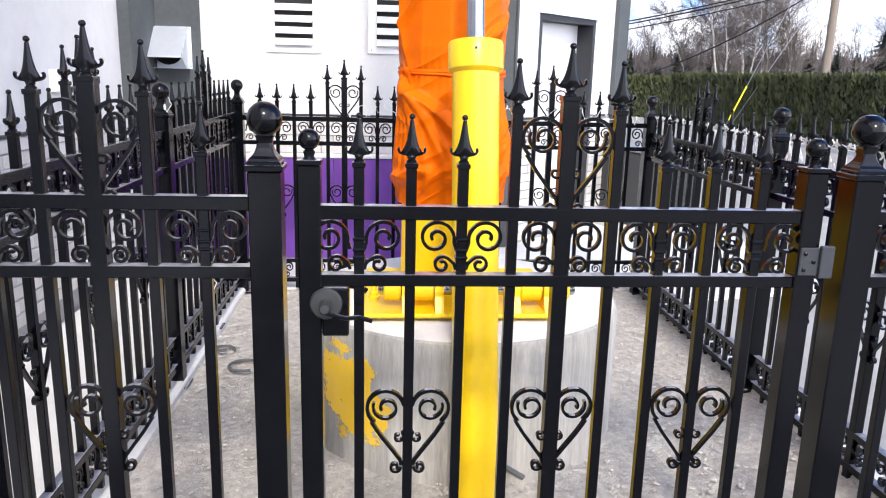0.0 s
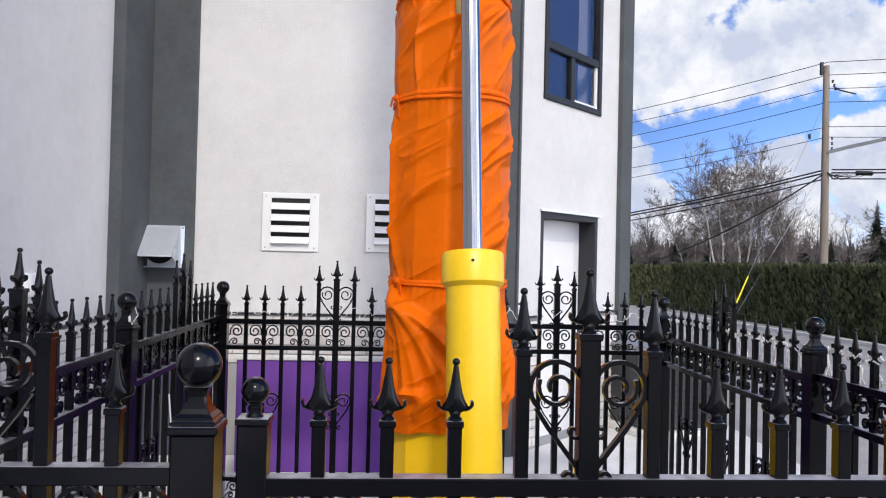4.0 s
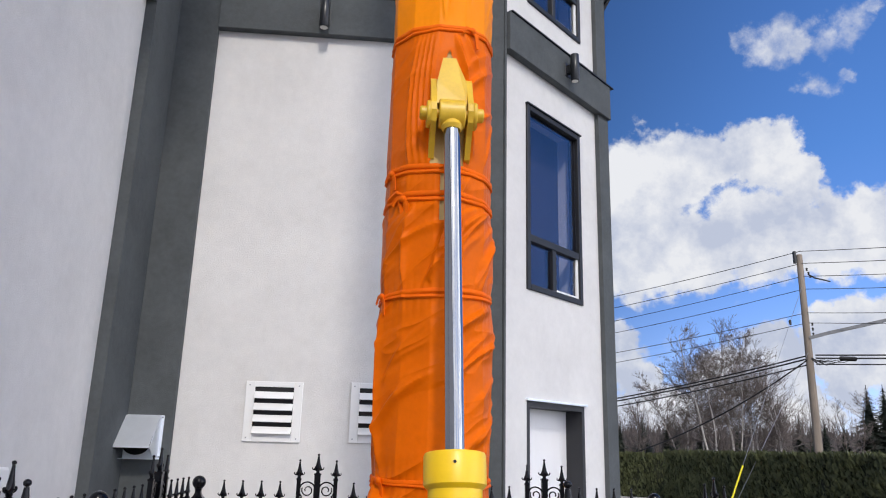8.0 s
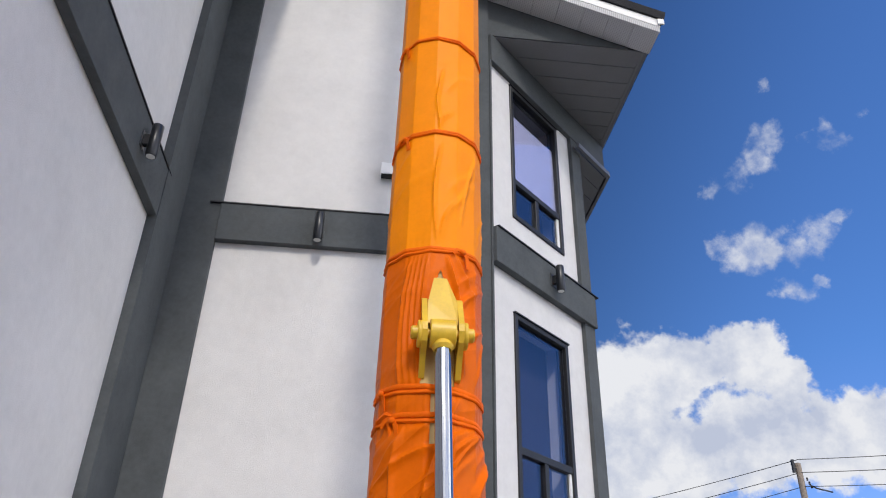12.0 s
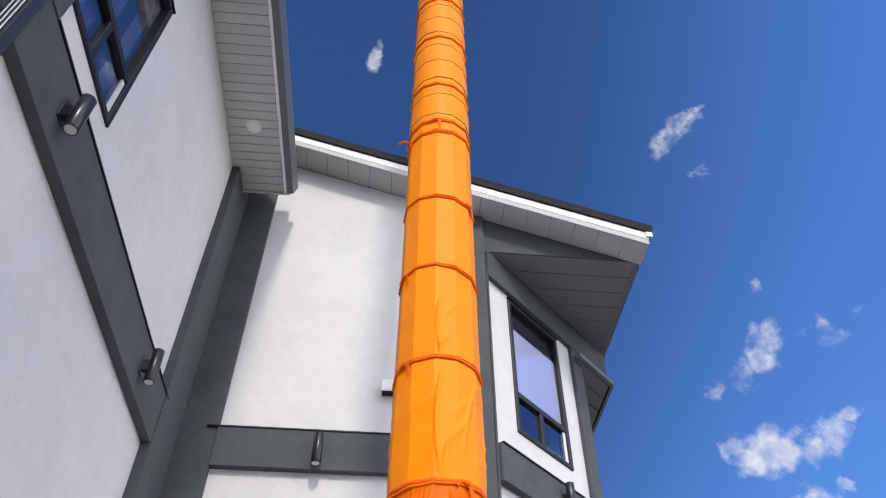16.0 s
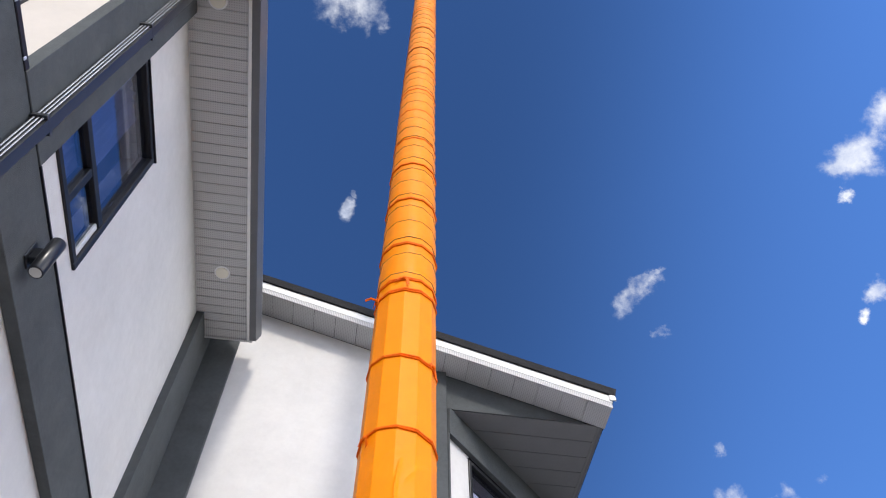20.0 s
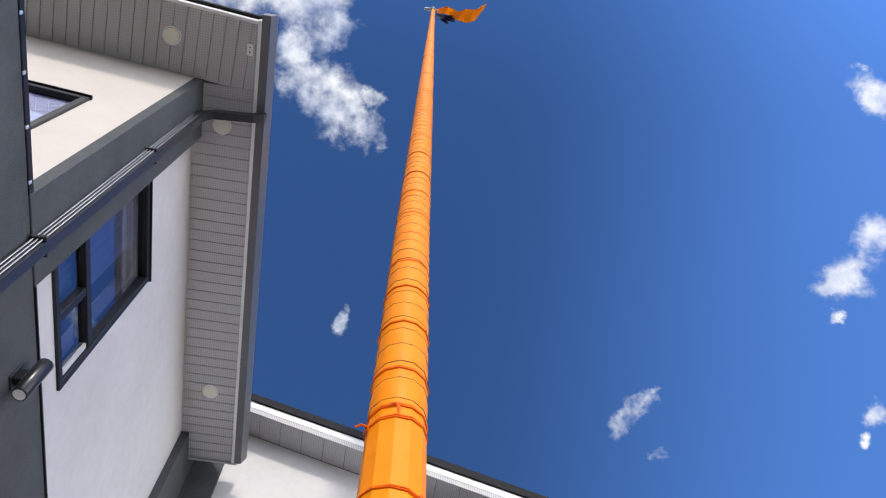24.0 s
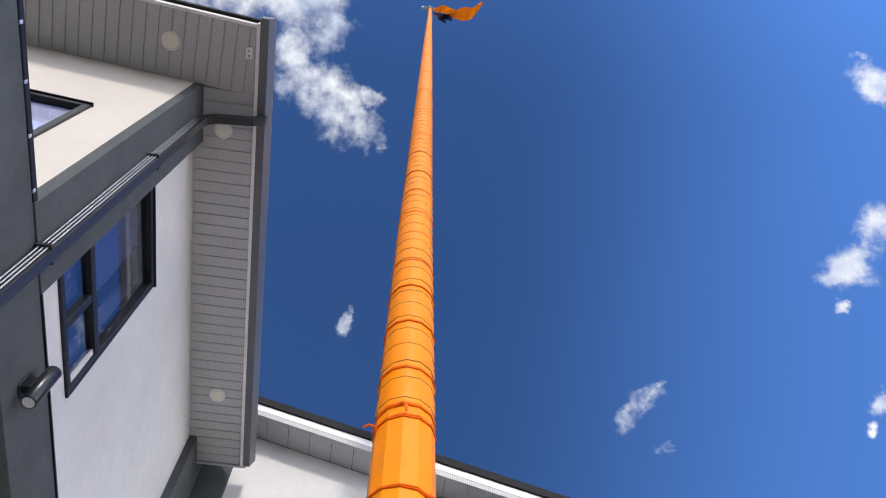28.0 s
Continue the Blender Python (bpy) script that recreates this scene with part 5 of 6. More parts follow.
# overspray patch, a thin skin of paint on the drum's curve
bm = bmesh.new()
rows = []
NU, NV = 84, 84
for i in range(NU + 1):
    a = math.radians(204 + 42 * i / NU)
    col = []
    for j in range(NV + 1):
        z = 0.07 + 0.49 * j / NV
        col.append(bm.verts.new((0.6922 * math.cos(a), 0.6922 * math.sin(a), z)))
    rows.append(col)
for i in range(NU):
    for j in range(NV):
        u, v = 2 * i / NU - 1, 2 * j / NV - 1
        edge = (u + 0.25 * v) ** 2 * 1.25 + v * v * 1.1 + 0.55 * noise.noise((u * 2.6, v * 2.6, 2)) + 0.30 * noise.noise((u * 9, v * 9, 5)) + 0.22 * noise.noise((u * 24, v * 24, 7))
        if edge < 0.62:
            bm.faces.new((rows[i][j], rows[i + 1][j], rows[i + 1][j + 1], rows[i][j + 1]))
bmesh.ops.delete(bm, geom=[v for v in bm.verts if not v.link_faces], context="VERTS")
part("overspray", bm, M_paint_spot, drum, "yellow overspray patch")

mast = thing("flagpole", "tall tapered flagpole wrapped in orange cloth with belts", "flagpole", (PX, PY, 0.585))
H0 = 0.585
TOP = 32.2


def pole_r(z):
    """The bare mast's radius at a height."""
    return 0.212 - 0.010 * min(z, 3) / 3 - max(0, z - 3) * 0.0042 - max(0, z - 20) * 0.0015


def lean(z):
    return 0.006 * max(0.0, z - 9)


BELTS = [(1.533, 0.028), (2.202, 0.034), (2.572, 0.036), (2.692, 0.036), (3.304, 0.034), (3.918, 0.030), (4.515, 0.026), (5.090, 0.026), (5.737, 0.034), (5.845, 0.034), (6.290, 0.034), (6.963, 0.032), (7.591, 0.030)]
BELTS += [(z, 0.026) for z in (8.13, 8.84, 9.42, 10.14, 10.9, 11.8, 12.77, 14.4, 16.2, 18.0, 20.4, 23.0, 26.0)]


rf = random.Random(21)
FOLDS = []      # creases of the cloth: angle and height of both ends, depth, width


def crease(a0, z0, a1, z1, deep, wide):
    z0, z1 = (z + 0.017 * (z - 0.5) for z in (z0, z1))
    FOLDS.append((radians(a0), z0, radians(a1), z1, deep, wide))


for z0, z1, n, deep in ((1.53, 2.15, 9, 0.010), (2.18, 2.52, 8, 0.010), (2.67, 3.25, 5, 0.007), (3.29, 3.84, 5, 0.005), (3.87, 4.44, 3, 0.003)):
    for k in range(n):      # slanting pulls on the side towards the driveway
        a, z = rf.uniform(-85, -20), z0 + (z1 - z0) * (k + rf.random()) / n * 0.85
        crease(a, z, a + rf.uniform(35, 75), min(z1, z + rf.uniform(0.10, 0.24)), deep * rf.uniform(0.6, 1.2), rf.uniform(0.010, 0.020))
    for k in range(n // 2):     # long shallow ones round the front and the wing's side
        a, z = rf.uniform(-175, -125), z0 + (z1 - z0) * rf.uniform(0.05, 0.7)
        crease(a, z, a + rf.uniform(40, 75), min(z1, z + rf.uniform(0.12, 0.26)), deep * rf.uniform(0.35, 0.75), rf.uniform(0.012, 0.022))
    for k in range(n):      # round the back
        a, z = rf.uniform(20, 160), z0 + (z1 - z0) * rf.random() * 0.8
        crease(a, z, a + rf.uniform(20, 60), min(z1, z + rf.uniform(0.1, 0.3)), deep * rf.uniform(0.5, 1.0), rf.uniform(0.012, 0.024))
for k in range(9):      # a fan of pulls under the lowest belt
    crease(-158 + 2 * k, 1.50 - 0.006 * k, -168 + 13 * k + rf.uniform(-4, 4), 1.06 + 0.022 * k + rf.uniform(-0.03, 0.03), rf.uniform(0.009, 0.014), rf.uniform(0.018, 0.026))
for k in range(7):
    a = rf.uniform(-60, 10)
    crease(a, rf.uniform(1.05, 1.2), a + rf.uniform(15, 50), rf.uniform(1.3, 1.5), rf.uniform(0.010, 0.016), 0.016)
for k in range(6):      # slack rolls at the hem
    crease(-175 + 28 * k, 1.06 + 0.03 * (k % 2), -140 + 28 * k, 1.10 + 0.03 * (k % 3), 0.018, 0.026)
crease(-150, 1.52, -157, 2.13, 0.012, 0.013)
crease(-128, 2.18, -121, 2.50, 0.007, 0.012)
crease(-100, 2.22, -62, 2.62, 0.012, 0.014)
crease(-108, 2.18, -75, 2.34, 0.009, 0.012)
for k in range(5):      # upright gathers beside the slit
    crease(-128 + 7 * k, 2.68, -120 + 5 * k, 3.24, 0.006, 0.012)
crease(-78, 3.22, -58, 2.72, 0.011, 0.013)
crease(-70, 3.24, -40, 2.95, 0.008, 0.014)
crease(-92, 3.30, -90, 3.80, 0.006, 0.008)
crease(-88, 3.33, -62, 3.52, 0.006, 0.012)
crease(-62, 3.40, -30, 3.83, 0.006, 0.010)
crease(-91, 3.90, -90, 4.25, 0.005, 0.008)
crease(-92, 3.89, -78, 3.99, 0.006, 0.010)
BELT_Z = np.array([b[0] for b in BELTS])
CORD_Z = [5.94]
while CORD_Z[-1] < 16.0:
    CORD_Z.append(CORD_Z[-1] + 0.224 + 0.02 * math.sin(2.3 * len(CORD_Z)))
CORD_Z = np.array(CORD_Z)


def cloth_radius(a, z):
    """Twelve-sided mast under cloth: loose creases low down, drawn in at the belts."""
    a, z = np.asarray(a, float), np.asarray(z, float)
    k = ((a - radians(7)) / (2 * math.pi) * 12 + 0.5) % 1.0 - 0.5
    poly = math.cos(math.pi / 12) / np.cos(2 * math.pi / 12 * k)
    bare = 0.212 - 0.010 * np.minimum(z, 3) / 3 - np.maximum(0, z - 3) * 0.0042 - np.maximum(0, z - 20) * 0.0015
    near = np.min(np.abs(z[..., None] - BELT_Z), axis=-1)
    drawn = np.minimum(1.0, near / 0.09)
    slack = np.clip((4.4 - z) / 2.4, 0.0, 1.0)
    r = bare * (1.0 - slack * 0.3 + slack * 0.3 / poly) * poly * 1.012 + 0.006 + slack * 0.008 * drawn
    r = r + slack * drawn * 0.006 * (np.sin(3 * a + 2.1 * z) * np.sin(2.3 * z + a) + 0.6 * np.sin(5 * a - 4.7 * z))
    r = r + 0.022 * np.clip((1.42 - z) / 0.3, 0, 1) * np.clip((z - 0.98) / 0.15, 0.3, 1)
    r = r + slack * 0.004 * np.abs(np.sin(17 * a + 2 * np.sin(3 * a))) * np.exp(-near / 0.05)
    if z.max() > 5.9:       # drawn in under each cord, puffed between them
        cord = np.min(np.abs(z[..., None] - CORD_Z), axis=-1)
        r = r + np.where((z > 5.87) & (z < 16.1), 0.007 * np.minimum(1.0, cord / 0.05) ** 0.6 - 0.003, 0.0)
    lift = np.zeros_like(r)
    for a0, z0, a1, z1, deep, wide in FOLDS if z.min() < 4.6 else ():
        R = 0.205
        da = (a - a0 + math.pi) % (2 * math.pi) - math.pi
        u, v = da * R, z - z0
        ex, ey = (a1 - a0) * R, z1 - z0
        L2 = ex * ex + ey * ey
        t = np.clip((u * ex + v * ey) / L2, 0, 1)
        bow = 0.02 * np.sin(math.pi * t)
        side = (u * ey - v * ex) / math.sqrt(L2) + bow
        d = np.hypot(np.hypot(u - t * ex, v - t * ey) * 0.0 + side, np.maximum(0, np.abs(u * ex + v * ey - 0.5 * L2) / math.sqrt(L2) - 0.5 * math.sqrt(L2)))
        w = np.where(side > 0, wide, wide * 0.55)
        lift = lift + deep * np.exp(-(d / w) ** 1.6) * np.sqrt(np.clip(1.15 * np.sin(math.pi * (0.1 + 0.85 * t)), 0, 1))
    return r + 2.1 * lift * (0.35 + 0.65 * drawn) * (0.4 + 0.6 * np.abs(np.sin(a)))


def cloth(name, z0, z1, dz, seg, keep=None, label="", mat=M_orange, edged=False):
    bm = bmesh.new()
    n = int((z1 - z0) / dz)
    zs, angles = np.linspace(z0, z1, n + 1), np.arange(seg) * 2 * math.pi / seg + radians(22)
    radii = cloth_radius(*np.meshgrid(angles, zs))
    rings = []
    for j in range(n + 1):
        z = zs[j]
        ring = []
        for i in range(seg):
            a = angles[i]
            zz = z
            if j == 0 and z0 < 2:
                zz = z + 0.018 * noise.noise((a * 2, 0, 1)) + 0.012 * math.sin(a * 3)
            ring.append(bm.verts.new((radii[j, i] * math.cos(a) + lean(z), radii[j, i] * math.sin(a), zz - H0)))
        rings.append(ring)
    for p, q in zip(rings, rings[1:]):
        for i in range(seg):
            f = (p[i], p[(i + 1) % seg], q[(i + 1) % seg], q[i])
            if keep is None or keep(sum((v.co for v in f), Vector()) / 4):
                bm.faces.new(f)
    bmesh.ops.delete(bm, geom=[v for v in bm.verts if not v.link_faces], context="VERTS")
    if edged:       # the mast's corners show through
        for e in bm.edges:
            p, q = e.verts
            if abs(p.co.z - q.co.z) > 0.005:
                e.smooth = False
    return part(name, bm, mat, mast, label, smooth=True)


def slit(c):
    """Leaves the opening in front of the ram's head free."""
    z = c.z + H0
    if c.y > -0.05:
        return True
    x = c.x - 0.015
    half = 0.066 * max(0.0, min(1.0, (3.205 - z) / 0.20)) if z > 2.70 else (0.024 if z > 2.48 else 0.0)
    return not (2.48 < z < 3.205 and abs(x) < half)


cloth("cloth_wrap", 1.0, 3.304, 0.008, 336, slit, "creased loose orange cloth, shade in its darker colour", M_orange_shade)
cloth("cloth_wrap", 3.300, 5.80, 0.016, 240, None, "smooth tight orange cloth")
cloth("cloth_wrap", 5.795, 16.2, 0.028, 12, None, "tight orange cloth with thin cords", edged=True)
cloth("cloth_wrap", 16.19, TOP - 0.1, 0.25, 12, None, "tight orange cloth", edged=True)
for n, (z, h) in enumerate(BELTS):
    seg = 96 if z < 8 else 48
    angles = np.arange(seg) * 2 * math.pi / seg + radians(22)
    body = cloth_radius(angles, np.full(seg, z))
    bm = bmesh.new()
    for strand, (mid, tall) in enumerate(((0.22, 0.55), (-0.28, 0.42))):
        rings = []
        for j, (dz, out) in enumerate(((-0.5, 0.0), (-0.5, 0.005), (-0.2, 0.0085), (0.2, 0.0075), (0.5, 0.005), (0.5, 0.0))):
            ring = []
            for i, a in enumerate(angles):
                skew = 0.010 * math.sin(a + n * 1.7) + 0.004 * noise.noise((math.cos(a) * 2, math.sin(a) * 2, n)) + strand * 0.006 * math.sin(2 * a + n)
                zz = z + h * (mid + tall * dz) + (skew if z < 6 else 0.3 * skew)
                r = body[i] + out * (1.0 if z < 8 else 0.55) + strand * 0.001 + 0.0012 * noise.noise((a * 9, n, j))
                ring.append(bm.verts.new((r * math.cos(a) + lean(z), r * math.sin(a), zz - H0)))
            rings.append(ring)
        for p, q in zip(rings, rings[1:]):
            for i in range(seg):
                bm.faces.new((p[i], p[(i + 1) % seg], q[(i + 1) % seg], q[i]))
    belt = part("belt", bm, M_belt, mast, smooth=True)
    if z < 6:       # the knot and its two loose ends
        a = radians((-148, -158, -132, -152, -60, -140, -150, -35, -160, -100)[n % 10])
        o = Vector(((cloth_radius(a, z) + 0.012) * math.cos(a), (cloth_radius(a, z) + 0.012) * math.sin(a), z - H0))
        s = Vector((-math.sin(a), math.cos(a), 0))
        bm = bmesh.new()
        bmesh.ops.create_icosphere(bm, subdivisions=2, radius=1.0, matrix=Matrix.LocRotScale(o, Matrix.Rotation(a, 3, "Z"), (0.010, 0.017, 0.014)))
        sweep(bm, [o, o + s * 0.02 + Vector((0, 0, -0.02)), o + s * 0.028 + Vector((0, 0, -0.075))], 0.018, 0.003, Vector((math.cos(a), math.sin(a), 0)))
        sweep(bm, [o, o - s * 0.03 + Vector((0, 0, 0.004)), o - s * 0.05 + Vector((0, 0, -0.022))], 0.014, 0.003, Vector((math.cos(a), math.sin(a), 0)))
        part("knot", bm, M_belt, belt, smooth=True)
for n, z in enumerate(CORD_Z):
    seg = 48
    pts = []
    for i in range(seg + 1):
        a = 2 * math.pi * i / seg + radians(22)
        r = float(cloth_radius(a, z)) + 0.003
        pts.append((r * math.cos(a) + lean(z), r * math.sin(a), z - H0 + 0.01 * math.sin(a + n)))
    bm = bmesh.new()
    tube(bm, pts, 0.0028, 5)
    part("cord", bm, M_cord, mast)
# bare yellow foot, hinge plates and ram bracket
bm = bmesh.new()
lathe(bm, [(pole_r(0.6), 0.03), (pole_r(1.0), 0.60)], 12, m=Matrix.Rotation(math.pi / 12, 4, "Z"))
part("mast_foot", bm, M_yellow, mast, "bare yellow painted foot of the mast")
bm = bmesh.new()
lathe(bm, [(pole_r(1.0) - 0.002, 0.60), (pole_r(2.3) + 0.004, 1.7), (pole_r(3.4) + 0.004, 2.8)], 12, m=Matrix.Rotation(math.pi / 12, 4, "Z"))
part("mast_tube", bm, material("sand_primer", (0.62, 0.43, 0.16), 0.6, vary=0.1, scale=9), mast, "bare primed mast seen through the slit")
part("base_flange", boxes((-0.36, 0.44, -0.44, 0.28, 0.008, 0.026), bevel=0.006), M_yellow, mast, "yellow base flange")
for x in (-0.19, -0.06, 0.245, 0.375):
    bm = bmesh.new()
    arc = [(-0.335 + 0.062 * math.cos(radians(a)), 0.105 + 0.062 * math.sin(radians(a))) for a in range(200, -21, -20)]
    prism(bm, [(-0.43, 0.026)] + arc + [(-0.24, 0.026)], x - 0.017, x + 0.017, "x")
    part("hinge_plate", bm, M_yellow, mast)
for x, half in ((-0.245, 0.034), (-0.125, 0.044), (0.31, 0.044), (0.43, 0.034)):
    bm = bmesh.new()
    lathe(bm, [(0.047, -half), (0.053, -half + 0.006), (0.053, half - 0.006), (0.047, half)], 28, (x, -0.335, 0.105), pose(0, 0, 0, 0, 90))
    part("hinge_barrel", bm, M_yellow, mast, smooth=True)
for x in (-0.32, -0.12, 0.31, 0.41):
    bm = bmesh.new()
    lathe(bm, [(0.024, 0.026), (0.024, 0.030), (0.017, 0.031), (0.017, 0.047), (0.010, 0.049), (0.010, 0.075), (0.008, 0.078)], 6, (x, -0.20, 0))
    part("anchor_bolt", bm, M_yellow, mast)
bm = bmesh.new()
lathe(bm, [(0.026, -0.30), (0.031, -0.29), (0.031, 0.48), (0.026, 0.49)], 24, (0.0, -0.335, 0.105), pose(0, 0, 0, 0, 90))
part("hinge_pin", bm, M_chrome, mast, "bright steel hinge pin", smooth=True)
bm = bmesh.new()
tube(bm, [(-0.16, -0.335, 0.16), (-0.155, -0.36, 0.175), (-0.13, -0.37, 0.17), (-0.135, -0.38, 0.16)], 0.006, 6)
part("split_pin", bm, M_yellow, mast, smooth=True)
# bracket that takes the ram's head
CZ = 2.88 - H0
FR = -pole_r(2.8)
BX = 0.022
for s in (-1, 1):
    bm = bmesh.new()
    x = BX + s * 0.070
    prism(bm, [(FR + 0.03, CZ - 0.16), (FR - 0.005, CZ - 0.15), (FR - 0.06, CZ - 0.075), (FR - 0.108, CZ - 0.040), (FR - 0.125, CZ), (FR - 0.115, CZ + 0.035), (FR - 0.08, CZ + 0.09), (FR - 0.035, CZ + 0.17), (FR + 0.03, CZ + 0.21)], x - 0.011, x + 0.011, "x")
    cheek = part("bracket_cheek", bm, M_ochre, mast, "ochre painted bracket cheek")
    bm = bmesh.new()
    lathe(bm, [(0.050, -0.008), (0.053, -0.004), (0.053, 0.004), (0.050, 0.008)], 28, (BX + s * 0.088, FR - 0.075, CZ), pose(0, 0, 0, 0, 90))
    part("boss", bm, M_ochre, cheek, smooth=True)
bm = bmesh.new()
vs = [(BX - 0.058, FR - 0.085, CZ + 0.045), (BX + 0.058, FR - 0.085, CZ + 0.045), (BX + 0.058, FR - 0.060, CZ + 0.15), (BX + 0.018, FR - 0.020, CZ + 0.275), (BX - 0.034, FR - 0.020, CZ + 0.275), (BX - 0.058, FR - 0.060, CZ + 0.15)]
front = [bm.verts.new(v) for v in vs]
rear = [bm.verts.new((x, y + 0.03, z)) for x, y, z in vs]
bm.faces.new(front)
bm.faces.new(rear[::-1])
for k in range(6):
    bm.faces.new((front[k], front[(k + 1) % 6], rear[(k + 1) % 6], rear[k]))
part("bracket_face", bm, M_ochre, mast, "ochre painted bracket front plate")
bm = bmesh.new()
lathe(bm, [(0.022, -0.122), (0.027, -0.116), (0.027, -0.092), (0.018, -0.090), (0.018, 0.090), (0.027, 0.092), (0.027, 0.116), (0.022, 0.122)], 20, (BX, FR - 0.085, CZ), pose(0, 0, 0, 0, 90))
part("bracket_pin", bm, M_ochre, mast, smooth=True)
# head of the mast and its finial
bm = bmesh.new()
lathe(bm, [(0.05, TOP - 0.1 - H0), (0.05, TOP - H0), (0.12, TOP + 0.02 - H0), (0.12, TOP + 0.1 - H0), (0.03, TOP + 0.14 - H0), (0.02, TOP + 0.9 - H0)], 12, (lean(TOP), 0, 0))
part("mast_head", bm, M_galv, mast, "bright metal mast head")
bm = boxes((-0.35, 0.35, -0.05, 0.05, 0, 0.06), bevel=0.01)
bmesh.ops.transform(bm, matrix=Matrix.Translation((lean(TOP), 0, TOP + 0.1 - H0)), verts=bm.verts)
part("mast_arm", bm, M_galv, mast, "short metal arm at the mast head")
bm = bmesh.new()
tube(bm, [(-0.19, -0.06, 5.165), (-0.235, -0.07, 5.172), (-0.27, -0.05, 5.165)], 0.008, 6)
part("cloth_knot", bm, M_belt, mast, "loose end of a belt")
bm = bmesh.new()
tube(bm, [(-0.20, -0.09, 2.00), (-0.17, -0.13, 2.02), (-0.135, -0.16, 2.00), (-0.16, -0.14, 1.99), (-0.145, -0.15, 1.925)], 0.011, 6)
part("cloth_knot", bm, M_belt, mast, "knotted end of a belt")

# the flag, blown sideways from the mast head
flag = thing("flag", "triangular orange flag with a navy lower part blown sideways", "flag", (PX + lean(TOP) + 0.15, PY, TOP - 0.1))
def streamer(name, mat, line, widths, label=""):
    """A waving strip of cloth along a line, level but for its ripples."""
    bm = bmesh.new()
    rows = []
    n = 8
    for k in range((len(line) - 1) * n + 1):
        i = min(len(line) - 2, k // n)
        u = k / n - i
        c = Vector(line[i]).lerp(Vector(line[i + 1]), u)
        w = widths[i] * (1 - u) + widths[i + 1] * u
        rows.append([bm.verts.new(c + Vector((0.08 * v * w, w * (v - 0.5), 0.10 * math.sin(k * 0.55 + v * 2.5) - 0.12 * v))) for v in (0, 0.25, 0.5, 0.75, 1.0)])
    for p, q in zip(rows, rows[1:]):
        for j in range(4):
            bm.faces.new((p[j], q[j], q[j + 1], p[j + 1]))
    bmesh.ops.solidify(bm, geom=list(bm.faces), thickness=0.008)
    part(name, bm, mat, flag, label, smooth=True)


streamer("cloth", M_flag, [(0, 0, 0), (0.35, -0.10, 0.05), (0.80, 0.02, -0.05), (1.10, 0.0, 0.05), (1.5, -0.10, 0.1), (1.85, -0.55, 0.2)], [0.12, 0.30, 0.30, 0.50, 0.42, 0.04])
streamer("lower_fold", M_flag_dark, [(0.05, 0.14, -0.15), (0.35, 0.16, -0.2), (0.72, 0.16, -0.15)], [0.08, 0.20, 0.22], "navy lower fold")
streamer("tail", M_flag_dark, [(0.0, 0.1, -0.2), (0.25, 0.25, -0.3), (0.50, 0.34, -0.35)], [0.08, 0.10, 0.10], "navy ribbon tail")

# hydraulic ram before the footing
CB, CT, CH_ = Vector((0.345, 2.44, 0.0)), Vector((0.315, 2.66, 1.65)), Vector((PX + BX, PY + FR - 0.085, 2.88))
ram = thing("hydraulic_ram", "yellow hydraulic ram with a chrome rod standing on the gravel", "hydraulic ram", CB)
axis = (CH_ - CB).normalized()
q = axis.to_track_quat("Z", "Y").to_matrix().to_4x4()
L1 = 1.655
bm = bmesh.new()
lathe(bm, [(0.078, 0.0), (0.084, 0.006), (0.084, L1 - 0.10)], 40, m=q)
part("barrel", bm, M_yellow, ram, smooth=True)
bm = bmesh.new()
lathe(bm, [(0.078, L1 - 0.115), (0.094, L1 - 0.10), (0.098, L1 - 0.095), (0.098, L1 - 0.008), (0.094, L1), (0.03, L1)], 40, m=q)
part("collar", bm, M_yellow, ram, smooth=True)
bm = bmesh.new()
lathe(bm, [(0.031, L1), (0.031, (CH_ - CB).length - 0.05)], 32, m=q)
part("rod", bm, M_chrome, ram, "polished chrome rod", smooth=True)
bm = bmesh.new()
lathe(bm, [(0.034, (CH_ - CB).length - 0.075), (0.042, (CH_ - CB).length - 0.06), (0.036, (CH_ - CB).length - 0.035)], 24, m=q)
lathe(bm, [(0.052, -0.050), (0.056, -0.046), (0.056, 0.046), (0.052, 0.050)], 28, CH_ - CB, pose(0, 0, 0, 0, 90))
part("rod_eye", bm, M_ochre, ram, "ochre painted rod eye", smooth=True)
bm = bmesh.new()
lathe(bm, [(0.005, 0), (0.005, 0.004)], 8, q @ Vector((0, 0, L1 - 0.02)) + Vector((-0.01, -0.097, 0)), pose(0, 0, 0, 90))
part("grub_screw", bm, M_hole, ram)
bm = bmesh.new()
tube(bm, [(0.06, 0.07, 0.3), (0.11, 0.09, 0.22), (0.12, 0.1, 0.08), (0.2, 0.12, 0.02)], 0.012, 8)
part("hose", bm, M_rope, ram, "black hydraulic hose", smooth=True)


